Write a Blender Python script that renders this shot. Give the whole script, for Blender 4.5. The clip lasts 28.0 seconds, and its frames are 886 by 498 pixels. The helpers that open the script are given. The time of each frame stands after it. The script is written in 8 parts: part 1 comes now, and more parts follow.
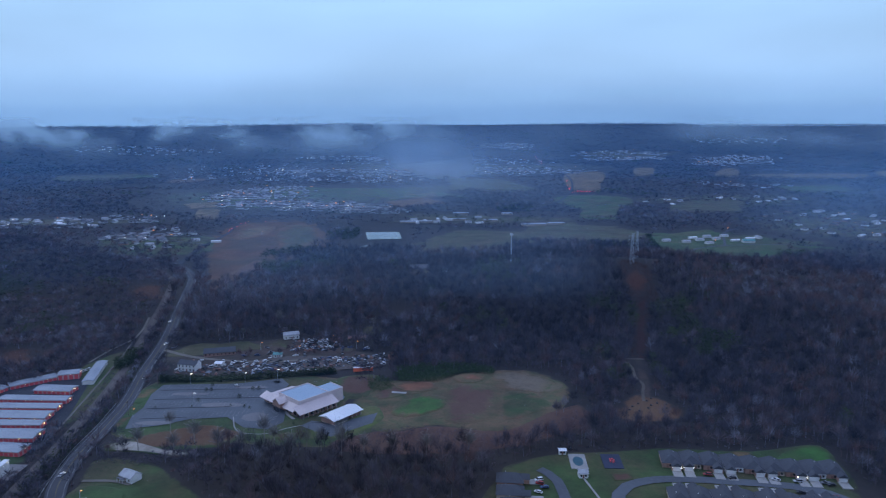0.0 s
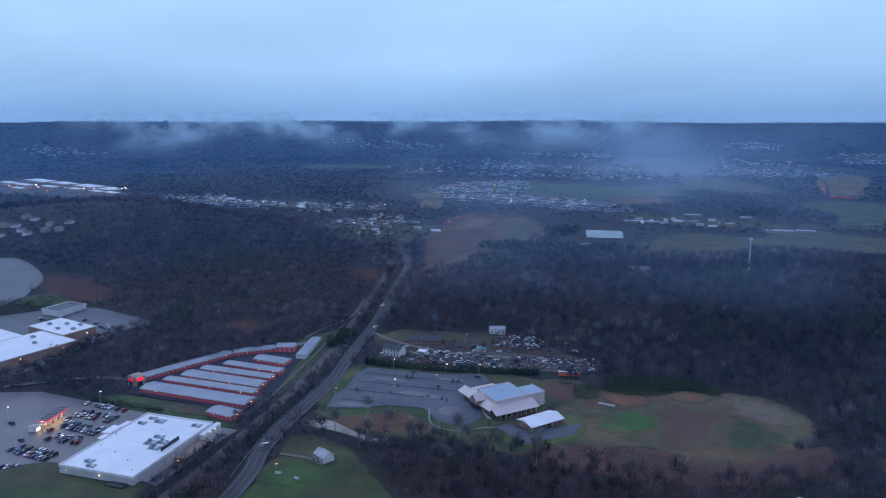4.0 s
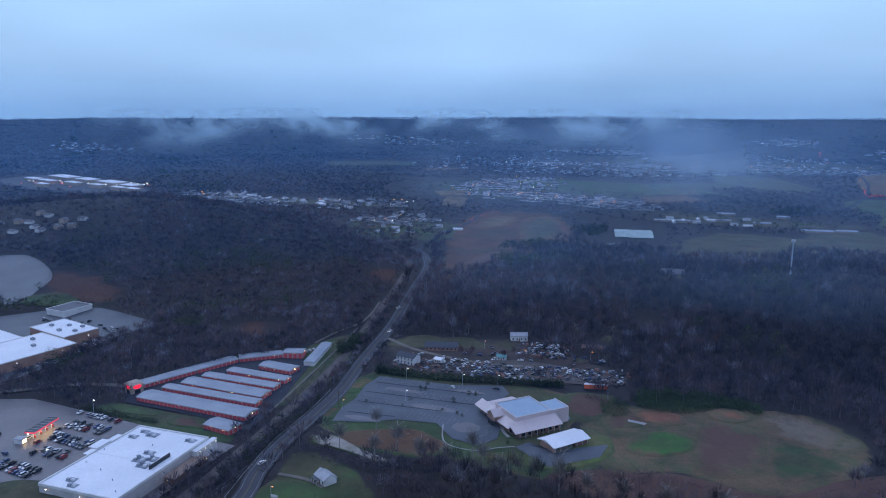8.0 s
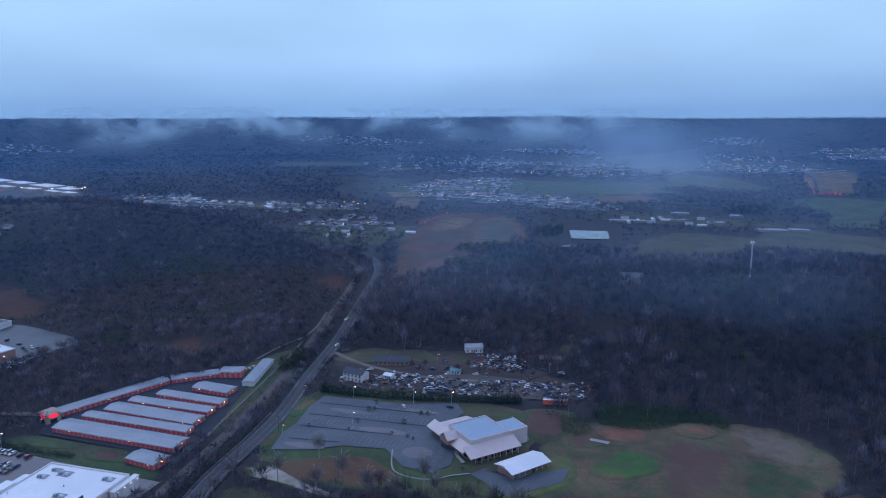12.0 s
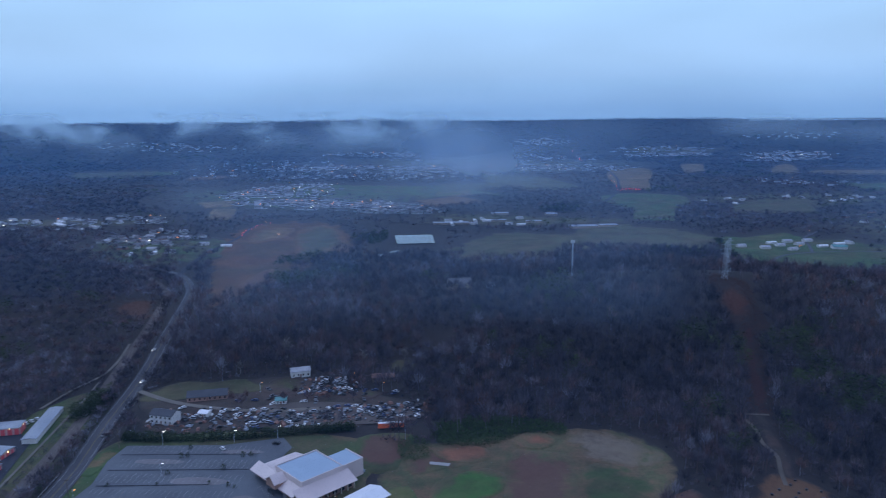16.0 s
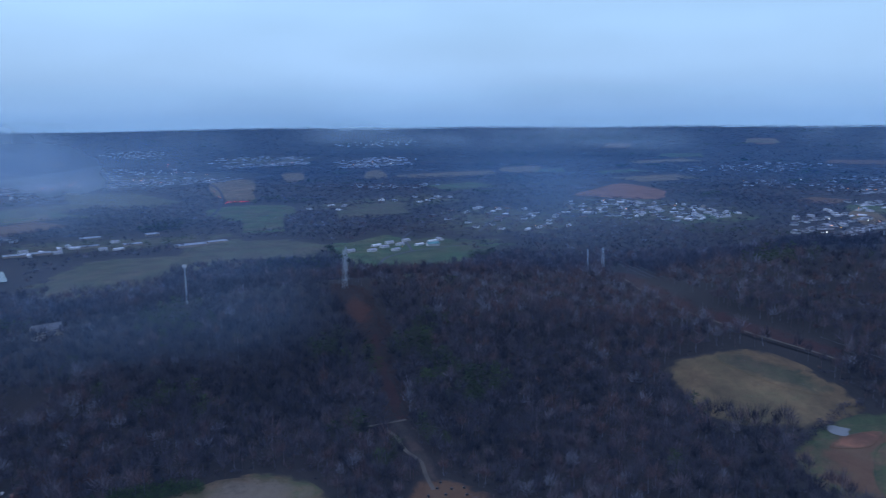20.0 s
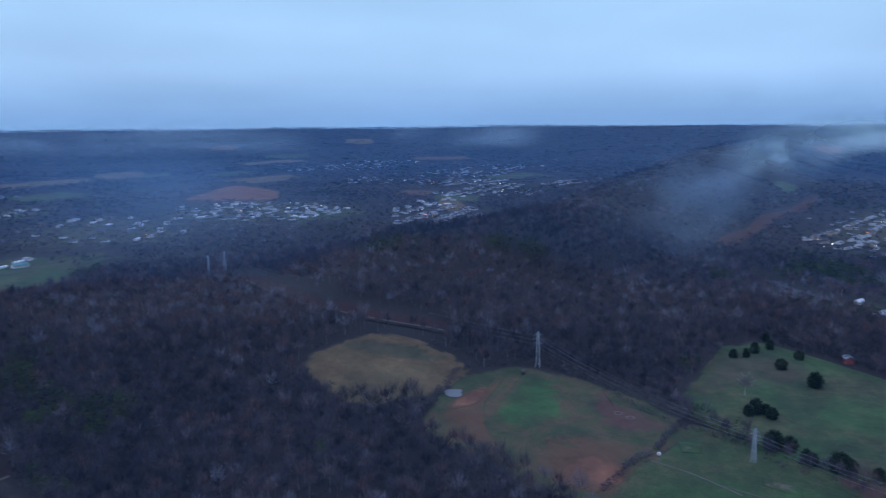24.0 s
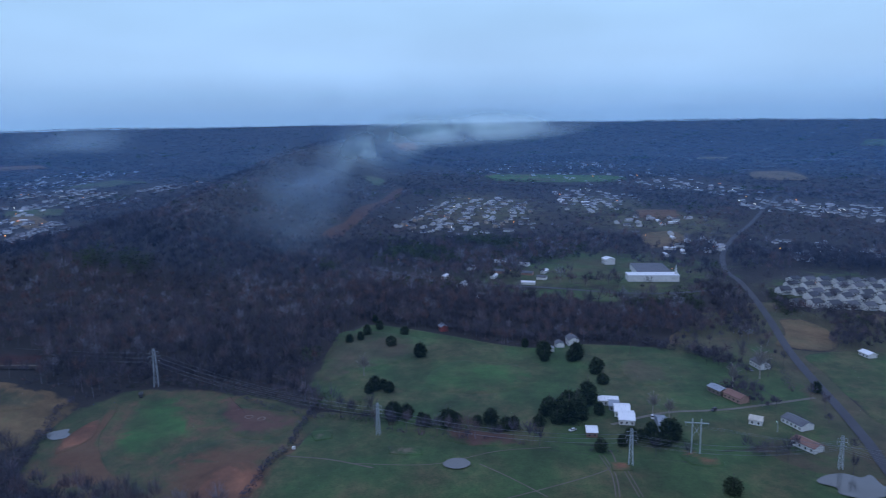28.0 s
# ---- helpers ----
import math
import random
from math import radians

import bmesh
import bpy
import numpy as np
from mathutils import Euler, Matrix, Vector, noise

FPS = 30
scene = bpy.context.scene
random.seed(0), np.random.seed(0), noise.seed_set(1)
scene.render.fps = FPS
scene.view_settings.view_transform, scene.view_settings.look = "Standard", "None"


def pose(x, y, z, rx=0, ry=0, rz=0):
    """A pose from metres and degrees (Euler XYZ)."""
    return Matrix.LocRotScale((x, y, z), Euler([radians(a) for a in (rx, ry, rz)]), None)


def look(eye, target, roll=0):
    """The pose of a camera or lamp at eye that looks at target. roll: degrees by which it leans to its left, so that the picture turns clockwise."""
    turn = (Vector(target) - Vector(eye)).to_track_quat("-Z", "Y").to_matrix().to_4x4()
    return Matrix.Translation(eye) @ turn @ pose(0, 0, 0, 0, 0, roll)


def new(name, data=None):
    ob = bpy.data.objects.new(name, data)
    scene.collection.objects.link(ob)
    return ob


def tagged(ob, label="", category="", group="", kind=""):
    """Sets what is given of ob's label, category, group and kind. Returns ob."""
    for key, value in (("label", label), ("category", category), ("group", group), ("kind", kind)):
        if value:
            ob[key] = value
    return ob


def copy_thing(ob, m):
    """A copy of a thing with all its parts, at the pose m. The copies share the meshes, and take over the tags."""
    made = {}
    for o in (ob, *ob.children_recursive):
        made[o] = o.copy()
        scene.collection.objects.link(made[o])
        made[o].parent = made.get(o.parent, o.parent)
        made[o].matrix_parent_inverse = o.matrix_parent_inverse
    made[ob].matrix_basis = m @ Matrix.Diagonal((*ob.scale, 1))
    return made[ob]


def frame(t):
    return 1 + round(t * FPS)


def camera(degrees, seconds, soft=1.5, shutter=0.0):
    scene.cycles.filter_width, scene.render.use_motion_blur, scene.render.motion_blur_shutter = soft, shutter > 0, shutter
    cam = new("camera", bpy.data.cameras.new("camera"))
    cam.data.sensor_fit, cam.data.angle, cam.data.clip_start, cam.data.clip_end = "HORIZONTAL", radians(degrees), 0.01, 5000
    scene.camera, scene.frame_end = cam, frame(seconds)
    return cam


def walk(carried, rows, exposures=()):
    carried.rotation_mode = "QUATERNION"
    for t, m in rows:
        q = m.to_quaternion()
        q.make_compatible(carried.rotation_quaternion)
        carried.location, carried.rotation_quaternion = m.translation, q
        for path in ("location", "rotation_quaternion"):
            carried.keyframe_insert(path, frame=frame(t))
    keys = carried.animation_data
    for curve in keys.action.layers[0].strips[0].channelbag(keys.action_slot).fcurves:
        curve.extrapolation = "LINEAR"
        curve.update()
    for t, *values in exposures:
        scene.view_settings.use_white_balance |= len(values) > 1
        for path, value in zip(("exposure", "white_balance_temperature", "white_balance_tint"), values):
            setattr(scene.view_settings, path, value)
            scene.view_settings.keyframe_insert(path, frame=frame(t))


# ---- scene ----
cam = camera(62.96, 28.0, soft=1.05, shutter=0.5)
# seconds, metres east, north and up, then yaw, pitch and roll in degrees
PATH = [
    (0.0, 0.03, 0.01, 198.00, -0.000, -10.630, -0.145),
    (0.5, 0.12, 4.75, 196.52, 2.746, -10.608, -0.099),
    (1.0, 0.49, 9.65, 195.05, 7.353, -10.614, 0.011),
    (1.5, 0.79, 14.58, 193.77, 10.747, -10.653, 0.101),
    (2.0, 1.34, 19.46, 192.58, 13.615, -10.681, 0.141),
    (2.5, 1.95, 24.12, 191.31, 14.090, -10.691, 0.134),
    (3.0, 2.05, 28.46, 190.05, 14.580, -10.707, 0.110),
    (3.5, 2.05, 33.00, 188.76, 16.043, -10.712, 0.123),
    (4.0, 1.90, 37.69, 187.38, 17.756, -10.744, 0.105),
    (4.5, 1.61, 42.46, 186.25, 19.389, -10.776, 0.084),
    (6.5, -0.77, 60.94, 183.22, 19.826, -10.842, 0.046),
    (7.0, -1.65, 65.56, 183.30, 19.844, -10.876, 0.041),
    (7.5, -2.54, 69.99, 183.56, 19.859, -10.940, 0.071),
    (8.0, -3.48, 74.22, 183.67, 19.867, -10.988, 0.075),
    (8.5, -4.56, 78.49, 183.69, 19.883, -11.018, 0.081),
    (9.0, -5.45, 82.71, 183.62, 19.913, -11.028, 0.069),
    (9.5, -6.28, 86.78, 183.47, 19.930, -11.032, 0.045),
    (10.0, -7.03, 90.79, 183.26, 19.819, -11.015, 0.032),
    (10.5, -7.83, 94.77, 183.17, 19.362, -11.027, 0.017),
    (11.0, -8.57, 98.86, 183.17, 18.522, -11.029, 0.040),
    (11.5, -9.24, 102.89, 183.02, 17.447, -11.009, 0.028),
    (12.0, -10.03, 106.91, 182.95, 16.306, -11.000, -0.018),
    (12.5, -10.69, 110.70, 182.86, 15.017, -10.971, -0.067),
    (14.5, -13.26, 125.31, 183.32, 9.115, -10.896, -0.230),
    (15.0, -13.95, 129.55, 183.31, 7.559, -10.889, -0.261),
    (15.5, -14.46, 134.24, 183.29, 5.414, -10.836, -0.299),
    (16.0, -15.08, 139.35, 182.98, 2.305, -10.780, -0.398),
    (16.5, -15.74, 144.94, 182.63, -0.678, -10.790, -0.506),
    (17.0, -16.01, 150.83, 182.34, -4.270, -10.774, -0.567),
    (17.5, -16.14, 156.54, 182.74, -8.996, -10.687, -0.649),
    (18.0, -16.60, 161.67, 182.95, -14.453, -10.645, -0.643),
    (18.5, -16.71, 166.60, 183.00, -17.578, -10.534, -0.555),
    (19.0, -16.42, 170.84, 183.03, -21.150, -10.414, -0.495),
    (19.5, -15.69, 174.45, 183.09, -24.891, -10.288, -0.510),
    (20.0, -15.14, 177.31, 182.96, -28.591, -10.198, -0.476),
    (20.5, -14.90, 179.24, 182.77, -32.175, -10.135, -0.479),
    (22.5, -14.95, 184.02, 181.78, -45.901, -10.127, -0.430),
    (23.0, -14.83, 184.60, 181.38, -50.015, -10.156, -0.433),
    (23.5, -14.53, 185.15, 181.01, -54.313, -10.203, -0.440),
    (24.0, -14.64, 185.76, 180.66, -58.774, -10.246, -0.443),
    (24.5, -14.79, 186.34, 180.39, -63.092, -10.292, -0.468),
    (25.0, -14.69, 186.93, 180.29, -67.379, -10.329, -0.506),
    (25.5, -14.54, 187.72, 180.17, -71.451, -10.388, -0.549),
    (26.0, -14.31, 188.41, 180.18, -75.273, -10.419, -0.613),
    (26.5, -14.01, 188.55, 180.25, -78.757, -10.459, -0.677),
    (27.0, -13.44, 188.67, 180.05, -82.304, -10.474, -0.776),
    (27.5, -12.96, 188.92, 179.70, -86.031, -10.469, -0.842),
    (28.0, -12.43, 189.24, 179.31, -89.533, -10.470, -0.916),
]
walk(cam, [(t, pose(x, y, z, 90 + pitch, 0, yaw) @ pose(0, 0, 0, 0, 0, roll)) for t, x, y, z, yaw, pitch, roll in PATH])

# ---- sky and light: a heavy overcast at dusk ----
world = bpy.data.worlds.new("overcast_dusk")
scene.world = world
world.use_nodes = True
wn, wl = world.node_tree.nodes, world.node_tree.links
wn.clear()
w_out = wn.new("ShaderNodeOutputWorld")
w_back = wn.new("ShaderNodeBackground")
w_co = wn.new("ShaderNodeTexCoord")
w_sep = wn.new("ShaderNodeSeparateXYZ")
w_ramp = wn.new("ShaderNodeValToRGB")
w_map = wn.new("ShaderNodeMapping")
w_map.inputs["Scale"].default_value = (1, 1, 4.5)
w_noise = wn.new("ShaderNodeTexNoise")
w_noise.inputs["Scale"].default_value = 2.6
w_noise.inputs["Detail"].default_value = 5
w_noise.inputs["Roughness"].default_value = 0.45
w_nr = wn.new("ShaderNodeMapRange")
w_nr.inputs["From Min"].default_value, w_nr.inputs["From Max"].default_value = 0.3, 0.7
w_nr.inputs["To Min"].default_value, w_nr.inputs["To Max"].default_value = 0.9, 1.1
w_mul = wn.new("ShaderNodeVectorMath")
w_mul.operation = "SCALE"
w_sky = wn.new("ShaderNodeTexSky")
w_sky.sky_type = "NISHITA"
w_sky.sun_disc = False
w_sky.sun_elevation, w_sky.sun_rotation = radians(25), radians(-120)
w_sky.air_density, w_sky.dust_density = 1.0, 2.0
w_dim = wn.new("ShaderNodeVectorMath")
w_dim.operation = "SCALE"
w_dim.inputs["Scale"].default_value = 0.05
w_mix = wn.new("ShaderNodeMix")
w_mix.data_type = "RGBA"
w_mix.inputs["Factor"].default_value = 0.97
cr = w_ramp.color_ramp
cr.interpolation = "EASE"
cr.elements[0].position, cr.elements[0].color = 0.0, (0.295, 0.52, 0.88, 1)
cr.elements[1].position, cr.elements[1].color = 1.0, (0.455, 0.60, 1.10, 1)
for at, rgb in ((0.018, (0.34, 0.57, 0.93, 1)), (0.07, (0.415, 0.665, 1.035, 1)), (0.14, (0.435, 0.71, 1.09, 1)), (0.4, (0.48, 0.65, 1.10, 1))):
    cr.elements.new(at).color = rgb
wl.new(w_co.outputs["Generated"], w_sep.inputs[0])
wl.new(w_sep.outputs["Z"], w_ramp.inputs[0])
wl.new(w_co.outputs["Generated"], w_map.inputs[0])
wl.new(w_map.outputs[0], w_noise.inputs["Vector"])
wl.new(w_noise.outputs[0], w_nr.inputs[0])
wl.new(w_ramp.outputs[0], w_mul.inputs[0])
wl.new(w_nr.outputs[0], w_mul.inputs["Scale"])
wl.new(w_sky.outputs[0], w_dim.inputs[0])
wl.new(w_dim.outputs[0], w_mix.inputs["A"])
wl.new(w_mul.outputs[0], w_mix.inputs["B"])
wl.new(w_mix.outputs["Result"], w_back.inputs["Color"])
wl.new(w_back.outputs[0], w_out.inputs["Surface"])
w_back.inputs["Strength"].default_value = 1.0

sun = new("sun", bpy.data.lights.new("sun", "SUN"))
sun.data.energy, sun.data.angle, sun.data.color = 0.5, radians(40), (0.66, 0.80, 1.0)
sun.matrix_world = look((0, 0, 900), (500, -260, 400))

# ---- materials ----
def material(name, rgb, rough=0.8, metal=0.0, second=None, scale=0.2, fine=2.0, bump=0.0, third=None, amount=0.5):
    """A plain surface in two or three tones: broad stains at scale and grain at fine (turns a metre)."""
    m = bpy.data.materials.new(name)
    m.use_nodes = True
    n, l = m.node_tree.nodes, m.node_tree.links
    b = n["Principled BSDF"]
    b.inputs["Roughness"].default_value, b.inputs["Metallic"].default_value = rough, metal
    second = second or tuple(c * 0.72 for c in rgb)
    co = n.new("ShaderNodeTexCoord")
    out = None
    for size, detail, tone, lo, hi in ((scale, 5, second, 0.38, 0.66), (fine, 3, third or tuple(c * 0.8 for c in rgb), 0.42, 0.75)):
        tex = n.new("ShaderNodeTexNoise")
        tex.inputs["Scale"].default_value, tex.inputs["Detail"].default_value = size, detail
        l.new(co.outputs["Object"], tex.inputs["Vector"])
        rng = n.new("ShaderNodeMapRange")
        rng.inputs["From Min"].default_value, rng.inputs["From Max"].default_value = lo, hi
        rng.inputs["To Max"].default_value = 1.0 if size == scale else amount
        l.new(tex.outputs[0], rng.inputs[0])
        mix = n.new("ShaderNodeMix")
        mix.data_type = "RGBA"
        mix.inputs["A"].default_value, mix.inputs["B"].default_value = (*rgb, 1), (*tone, 1)
        if out:
            l.new(out, mix.inputs["A"])
        l.new(rng.outputs[0], mix.inputs["Factor"])
        out = mix.outputs["Result"]
    l.new(out, b.inputs["Base Color"])
    if bump:
        bm_ = n.new("ShaderNodeBump")
        bm_.inputs["Strength"].default_value, bm_.inputs["Distance"].default_value = bump, 0.3
        l.new(tex.outputs[0], bm_.inputs["Height"])
        l.new(bm_.outputs[0], b.inputs["Normal"])
    return m


def glow(name, rgb, power):
    m = material(name, rgb)
    b = m.node_tree.nodes["Principled BSDF"]
    b.inputs["Emission Color"].default_value, b.inputs["Emission Strength"].default_value = (*rgb, 1), power
    return m


def tinted(name, tones, rough=0.9, spread=0.25):
    """Foliage and twigs: the tone of each plant comes from its own number, with some scatter from leaf to leaf."""
    m = bpy.data.materials.new(name)
    m.use_nodes = True
    n, l = m.node_tree.nodes, m.node_tree.links
    b = n["Principled BSDF"]
    b.inputs["Roughness"].default_value = rough
    b.inputs["Specular IOR Level"].default_value = 0.2
    at = n.new("ShaderNodeAttribute")
    at.attribute_name = "tint"
    geo = n.new("ShaderNodeNewGeometry")
    ramp = n.new("ShaderNodeValToRGB")
    for k, rgb in enumerate(tones):
        pos = k / (len(tones) - 1)
        el = ramp.color_ramp.elements[k] if k < 2 else ramp.color_ramp.elements.new(pos)
        el.position = pos
        el.color = (*rgb, 1)
    for k, rgb in enumerate(tones):
        ramp.color_ramp.elements[k].position, ramp.color_ramp.elements[k].color = k / (len(tones) - 1), (*rgb, 1)
    rng = n.new("ShaderNodeMapRange")
    rng.inputs["To Min"].default_value, rng.inputs["To Max"].default_value = 1 - spread, 1 + spread
    l.new(geo.outputs["Random Per Island"], rng.inputs[0])
    sc = n.new("ShaderNodeVectorMath")
    sc.operation = "SCALE"
    l.new(at.outputs["Fac"], ramp.inputs[0])
    l.new(ramp.outputs[0], sc.inputs[0])
    l.new(rng.outputs[0], sc.inputs["Scale"])
    l.new(sc.outputs[0], b.inputs["Base Color"])
    return m


SOILS = {  # natural ground: three tones, the scale of its patches and of its grain, and how strong the grain is
    "grass": ((0.044, 0.082, 0.024), (0.084, 0.070, 0.034), (0.034, 0.058, 0.019), 0.022, 0.35, 0.6),
    "rough": ((0.070, 0.072, 0.034), (0.092, 0.066, 0.038), (0.046, 0.062, 0.026), 0.025, 0.2, 0.7),
    "lush": ((0.046, 0.135, 0.024), (0.062, 0.100, 0.028), (0.036, 0.100, 0.020), 0.04, 0.4, 0.6),
    "lime": ((0.086, 0.116, 0.028), (0.112, 0.098, 0.042), (0.058, 0.092, 0.024), 0.05, 0.3, 0.6),
    "dry": ((0.150, 0.074, 0.036), (0.100, 0.062, 0.032), (0.104, 0.050, 0.028), 0.03, 0.3, 0.6),
    "bog": ((0.118, 0.050, 0.022), (0.072, 0.050, 0.022), (0.062, 0.030, 0.016), 0.012, 0.06, 0.8),
    "yard": ((0.070, 0.044, 0.036), (0.046, 0.040, 0.030), (0.036, 0.030, 0.028), 0.04, 0.4, 0.6),
    "straw": ((0.165, 0.106, 0.050), (0.108, 0.088, 0.040), (0.122, 0.078, 0.038), 0.022, 0.2, 0.7),
    "maroon": ((0.056, 0.019, 0.018), (0.034, 0.016, 0.015), (0.044, 0.018, 0.014), 0.03, 0.4, 0.5),
    "red": ((0.094, 0.036, 0.022), (0.056, 0.028, 0.019), (0.072, 0.030, 0.019), 0.03, 0.4, 0.5),
    "clay": ((0.235, 0.096, 0.050), (0.150, 0.070, 0.040), (0.150, 0.070, 0.042), 0.05, 0.5, 0.5),
    "gravel": ((0.40, 0.36, 0.31), (0.29, 0.255, 0.21), (0.30, 0.265, 0.22), 0.08, 1.0, 0.5),
    "pasture": ((0.062, 0.074, 0.030), (0.112, 0.062, 0.034), (0.040, 0.082, 0.024), 0.03, 0.11, 0.8),
    "meadow": ((0.042, 0.086, 0.025), (0.092, 0.084, 0.036), (0.026, 0.060, 0.017), 0.022, 0.13, 0.8),
    "field": ((0.112, 0.086, 0.044), (0.070, 0.088, 0.036), (0.136, 0.072, 0.042), 0.028, 0.12, 0.8),
    "mud": ((0.125, 0.058, 0.042), (0.086, 0.050, 0.034), (0.090, 0.048, 0.036), 0.03, 0.3, 0.6),
    "bleached": ((0.190, 0.150, 0.108), (0.130, 0.105, 0.068), (0.125, 0.092, 0.062), 0.03, 0.25, 0.7),
    "fresh": ((0.040, 0.104, 0.026), (0.056, 0.086, 0.028), (0.032, 0.078, 0.020), 0.04, 0.3, 0.6),
    "litter": ((0.027, 0.022, 0.021), (0.020, 0.019, 0.018), (0.040, 0.030, 0.027), 0.012, 0.25, 0.5),
}
soil_made = {}


def soil(over, under):
    """Natural ground that thins out raggedly towards its rim into the ground it lies on."""
    if (over, under) in soil_made:
        return soil_made[over, under]
    m = bpy.data.materials.new(over + "_ground")
    m.use_nodes = True
    n, l = m.node_tree.nodes, m.node_tree.links
    b = n["Principled BSDF"]
    b.inputs["Roughness"].default_value = 0.95
    co = n.new("ShaderNodeTexCoord")
    tones = []
    for key in (under, over):
        rgb, second, third, broad, fine, amount = SOILS[key]
        out = None
        for size, detail, tone, lo, hi, most in ((broad, 8, second, 0.42, 0.60, 1.0), (fine, 5, third, 0.40, 0.70, amount), (fine * 7, 3, tuple(c * 0.55 for c in rgb), 0.45, 0.75, amount)):
            tex, rng_, mix = n.new("ShaderNodeTexNoise"), n.new("ShaderNodeMapRange"), n.new("ShaderNodeMix")
            tex.inputs["Scale"].default_value, tex.inputs["Detail"].default_value, tex.inputs["Roughness"].default_value = size, detail, 0.6
            l.new(co.outputs["Object"], tex.inputs["Vector"])
            rng_.inputs["From Min"].default_value, rng_.inputs["From Max"].default_value, rng_.inputs["To Max"].default_value = lo, hi, most
            l.new(tex.outputs[0], rng_.inputs[0])
            mix.data_type = "RGBA"
            mix.inputs["A"].default_value, mix.inputs["B"].default_value = (*rgb, 1), (*tone, 1)
            if out:
                l.new(out, mix.inputs["A"])
            l.new(rng_.outputs[0], mix.inputs["Factor"])
            out = mix.outputs["Result"]
        tones.append((out, tex))
    rim, tear, add, edge, mix = n.new("ShaderNodeAttribute"), n.new("ShaderNodeTexNoise"), n.new("ShaderNodeMath"), n.new("ShaderNodeMapRange"), n.new("ShaderNodeMix")
    rim.attribute_name = "rim"
    tear.inputs["Scale"].default_value, tear.inputs["Detail"].default_value, tear.inputs["Roughness"].default_value = 0.045, 8, 0.65
    tear.inputs["Distortion"].default_value = 0.8
    add.operation = "MULTIPLY_ADD"
    add.inputs[1].default_value = 6.0
    l.new(co.outputs["Object"], tear.inputs["Vector"])
    l.new(tear.outputs[0], add.inputs[0])
    l.new(rim.outputs["Fac"], add.inputs[2])
    edge.interpolation_type = "SMOOTHSTEP"
    edge.inputs["From Min"].default_value, edge.inputs["From Max"].default_value = 3.3, 4.6
    l.new(add.outputs[0], edge.inputs[0])
    near, both = n.new("ShaderNodeMath"), n.new("ShaderNodeMath")
    near.operation = both.operation = "MULTIPLY"
    near.use_clamp = True
    near.inputs[1].default_value = 2.5
    l.new(rim.outputs["Fac"], near.inputs[0])
    l.new(near.outputs[0], both.inputs[0])
    l.new(edge.outputs[0], both.inputs[1])
    mix.data_type = "RGBA"
    l.new(both.outputs[0], mix.inputs["Factor"])
    l.new(tones[0][0], mix.inputs["A"])
    l.new(tones[1][0], mix.inputs["B"])
    worn, span, scale_ = n.new("ShaderNodeTexNoise"), n.new("ShaderNodeMapRange"), n.new("ShaderNodeVectorMath")
    worn.inputs["Scale"].default_value, worn.inputs["Detail"].default_value, worn.inputs["Roughness"].default_value = 0.03, 9, 0.7
    span.inputs["From Min"].default_value, span.inputs["From Max"].default_value = 0.3, 0.7
    span.inputs["To Min"].default_value, span.inputs["To Max"].default_value = 0.5, 1.5
    scale_.operation = "SCALE"
    l.new(co.outputs["Object"], worn.inputs["Vector"])
    l.new(worn.outputs[0], span.inputs[0])
    l.new(mix.outputs["Result"], scale_.inputs[0])
    l.new(span.outputs[0], scale_.inputs["Scale"])
    l.new(scale_.outputs[0], b.inputs["Base Color"])
    bump = n.new("ShaderNodeBump")
    bump.inputs["Strength"].default_value, bump.inputs["Distance"].default_value = 0.35, 0.4
    l.new(tones[1][1].outputs[0], bump.inputs["Height"])
    l.new(bump.outputs[0], b.inputs["Normal"])
    soil_made[over, under] = m
    return m


M_LITTER = material("leaf_litter", (0.027, 0.022, 0.021), 0.95, second=(0.020, 0.019, 0.018), scale=0.012, fine=0.25, third=(0.040, 0.030, 0.027), bump=0.4)
M_TRACK = material("gravel_track", (0.17, 0.15, 0.125), 0.9, second=(0.12, 0.105, 0.085), scale=0.08, fine=1.0)
M_ASPHALT = material("wet_asphalt", (0.076, 0.088, 0.104), 0.55, second=(0.048, 0.056, 0.070), scale=0.04, fine=0.6, third=(0.095, 0.104, 0.115))
# Pink lamp glow and wet sheen of the store lot are in this colour.
M_LOT = material("worn_car_park", (0.135, 0.120, 0.122), 0.45, second=(0.092, 0.084, 0.090), scale=0.04, fine=0.5, third=(0.165, 0.150, 0.150))
M_ROAD = material("road_asphalt", (0.048, 0.049, 0.058), 0.74, second=(0.038, 0.038, 0.046), scale=0.05, fine=0.7)
M_DARKASPH = material("dark_asphalt", (0.020, 0.023, 0.032), 0.9, second=(0.030, 0.033, 0.044), scale=0.05, fine=0.6)
M_PATH = material("trodden_earth", (0.135, 0.112, 0.088), 0.95, second=(0.085, 0.074, 0.056), scale=0.1, fine=0.8)
M_CONC = material("concrete", (0.34, 0.33, 0.31), 0.8, second=(0.25, 0.24, 0.225), scale=0.1, fine=1.0)
M_BALLAST = material("rail_ballast", (0.115, 0.095, 0.085), 0.95, second=(0.08, 0.065, 0.055), scale=0.06, fine=0.8)
M_PAINT = material("road_paint", (0.40, 0.40, 0.39), 0.7, second=(0.2, 0.2, 0.2), scale=0.2)
M_YELLOW = material("yellow_paint", (0.22, 0.16, 0.05), 0.7)
M_WHITE = material("white_membrane", (0.80, 0.80, 0.81), 0.5, second=(0.70, 0.71, 0.73), scale=0.05, fine=0.4, third=(0.66, 0.66, 0.67), amount=0.35)
M_IVY = tinted("ivy", [(0.040, 0.066, 0.026), (0.058, 0.090, 0.034)])
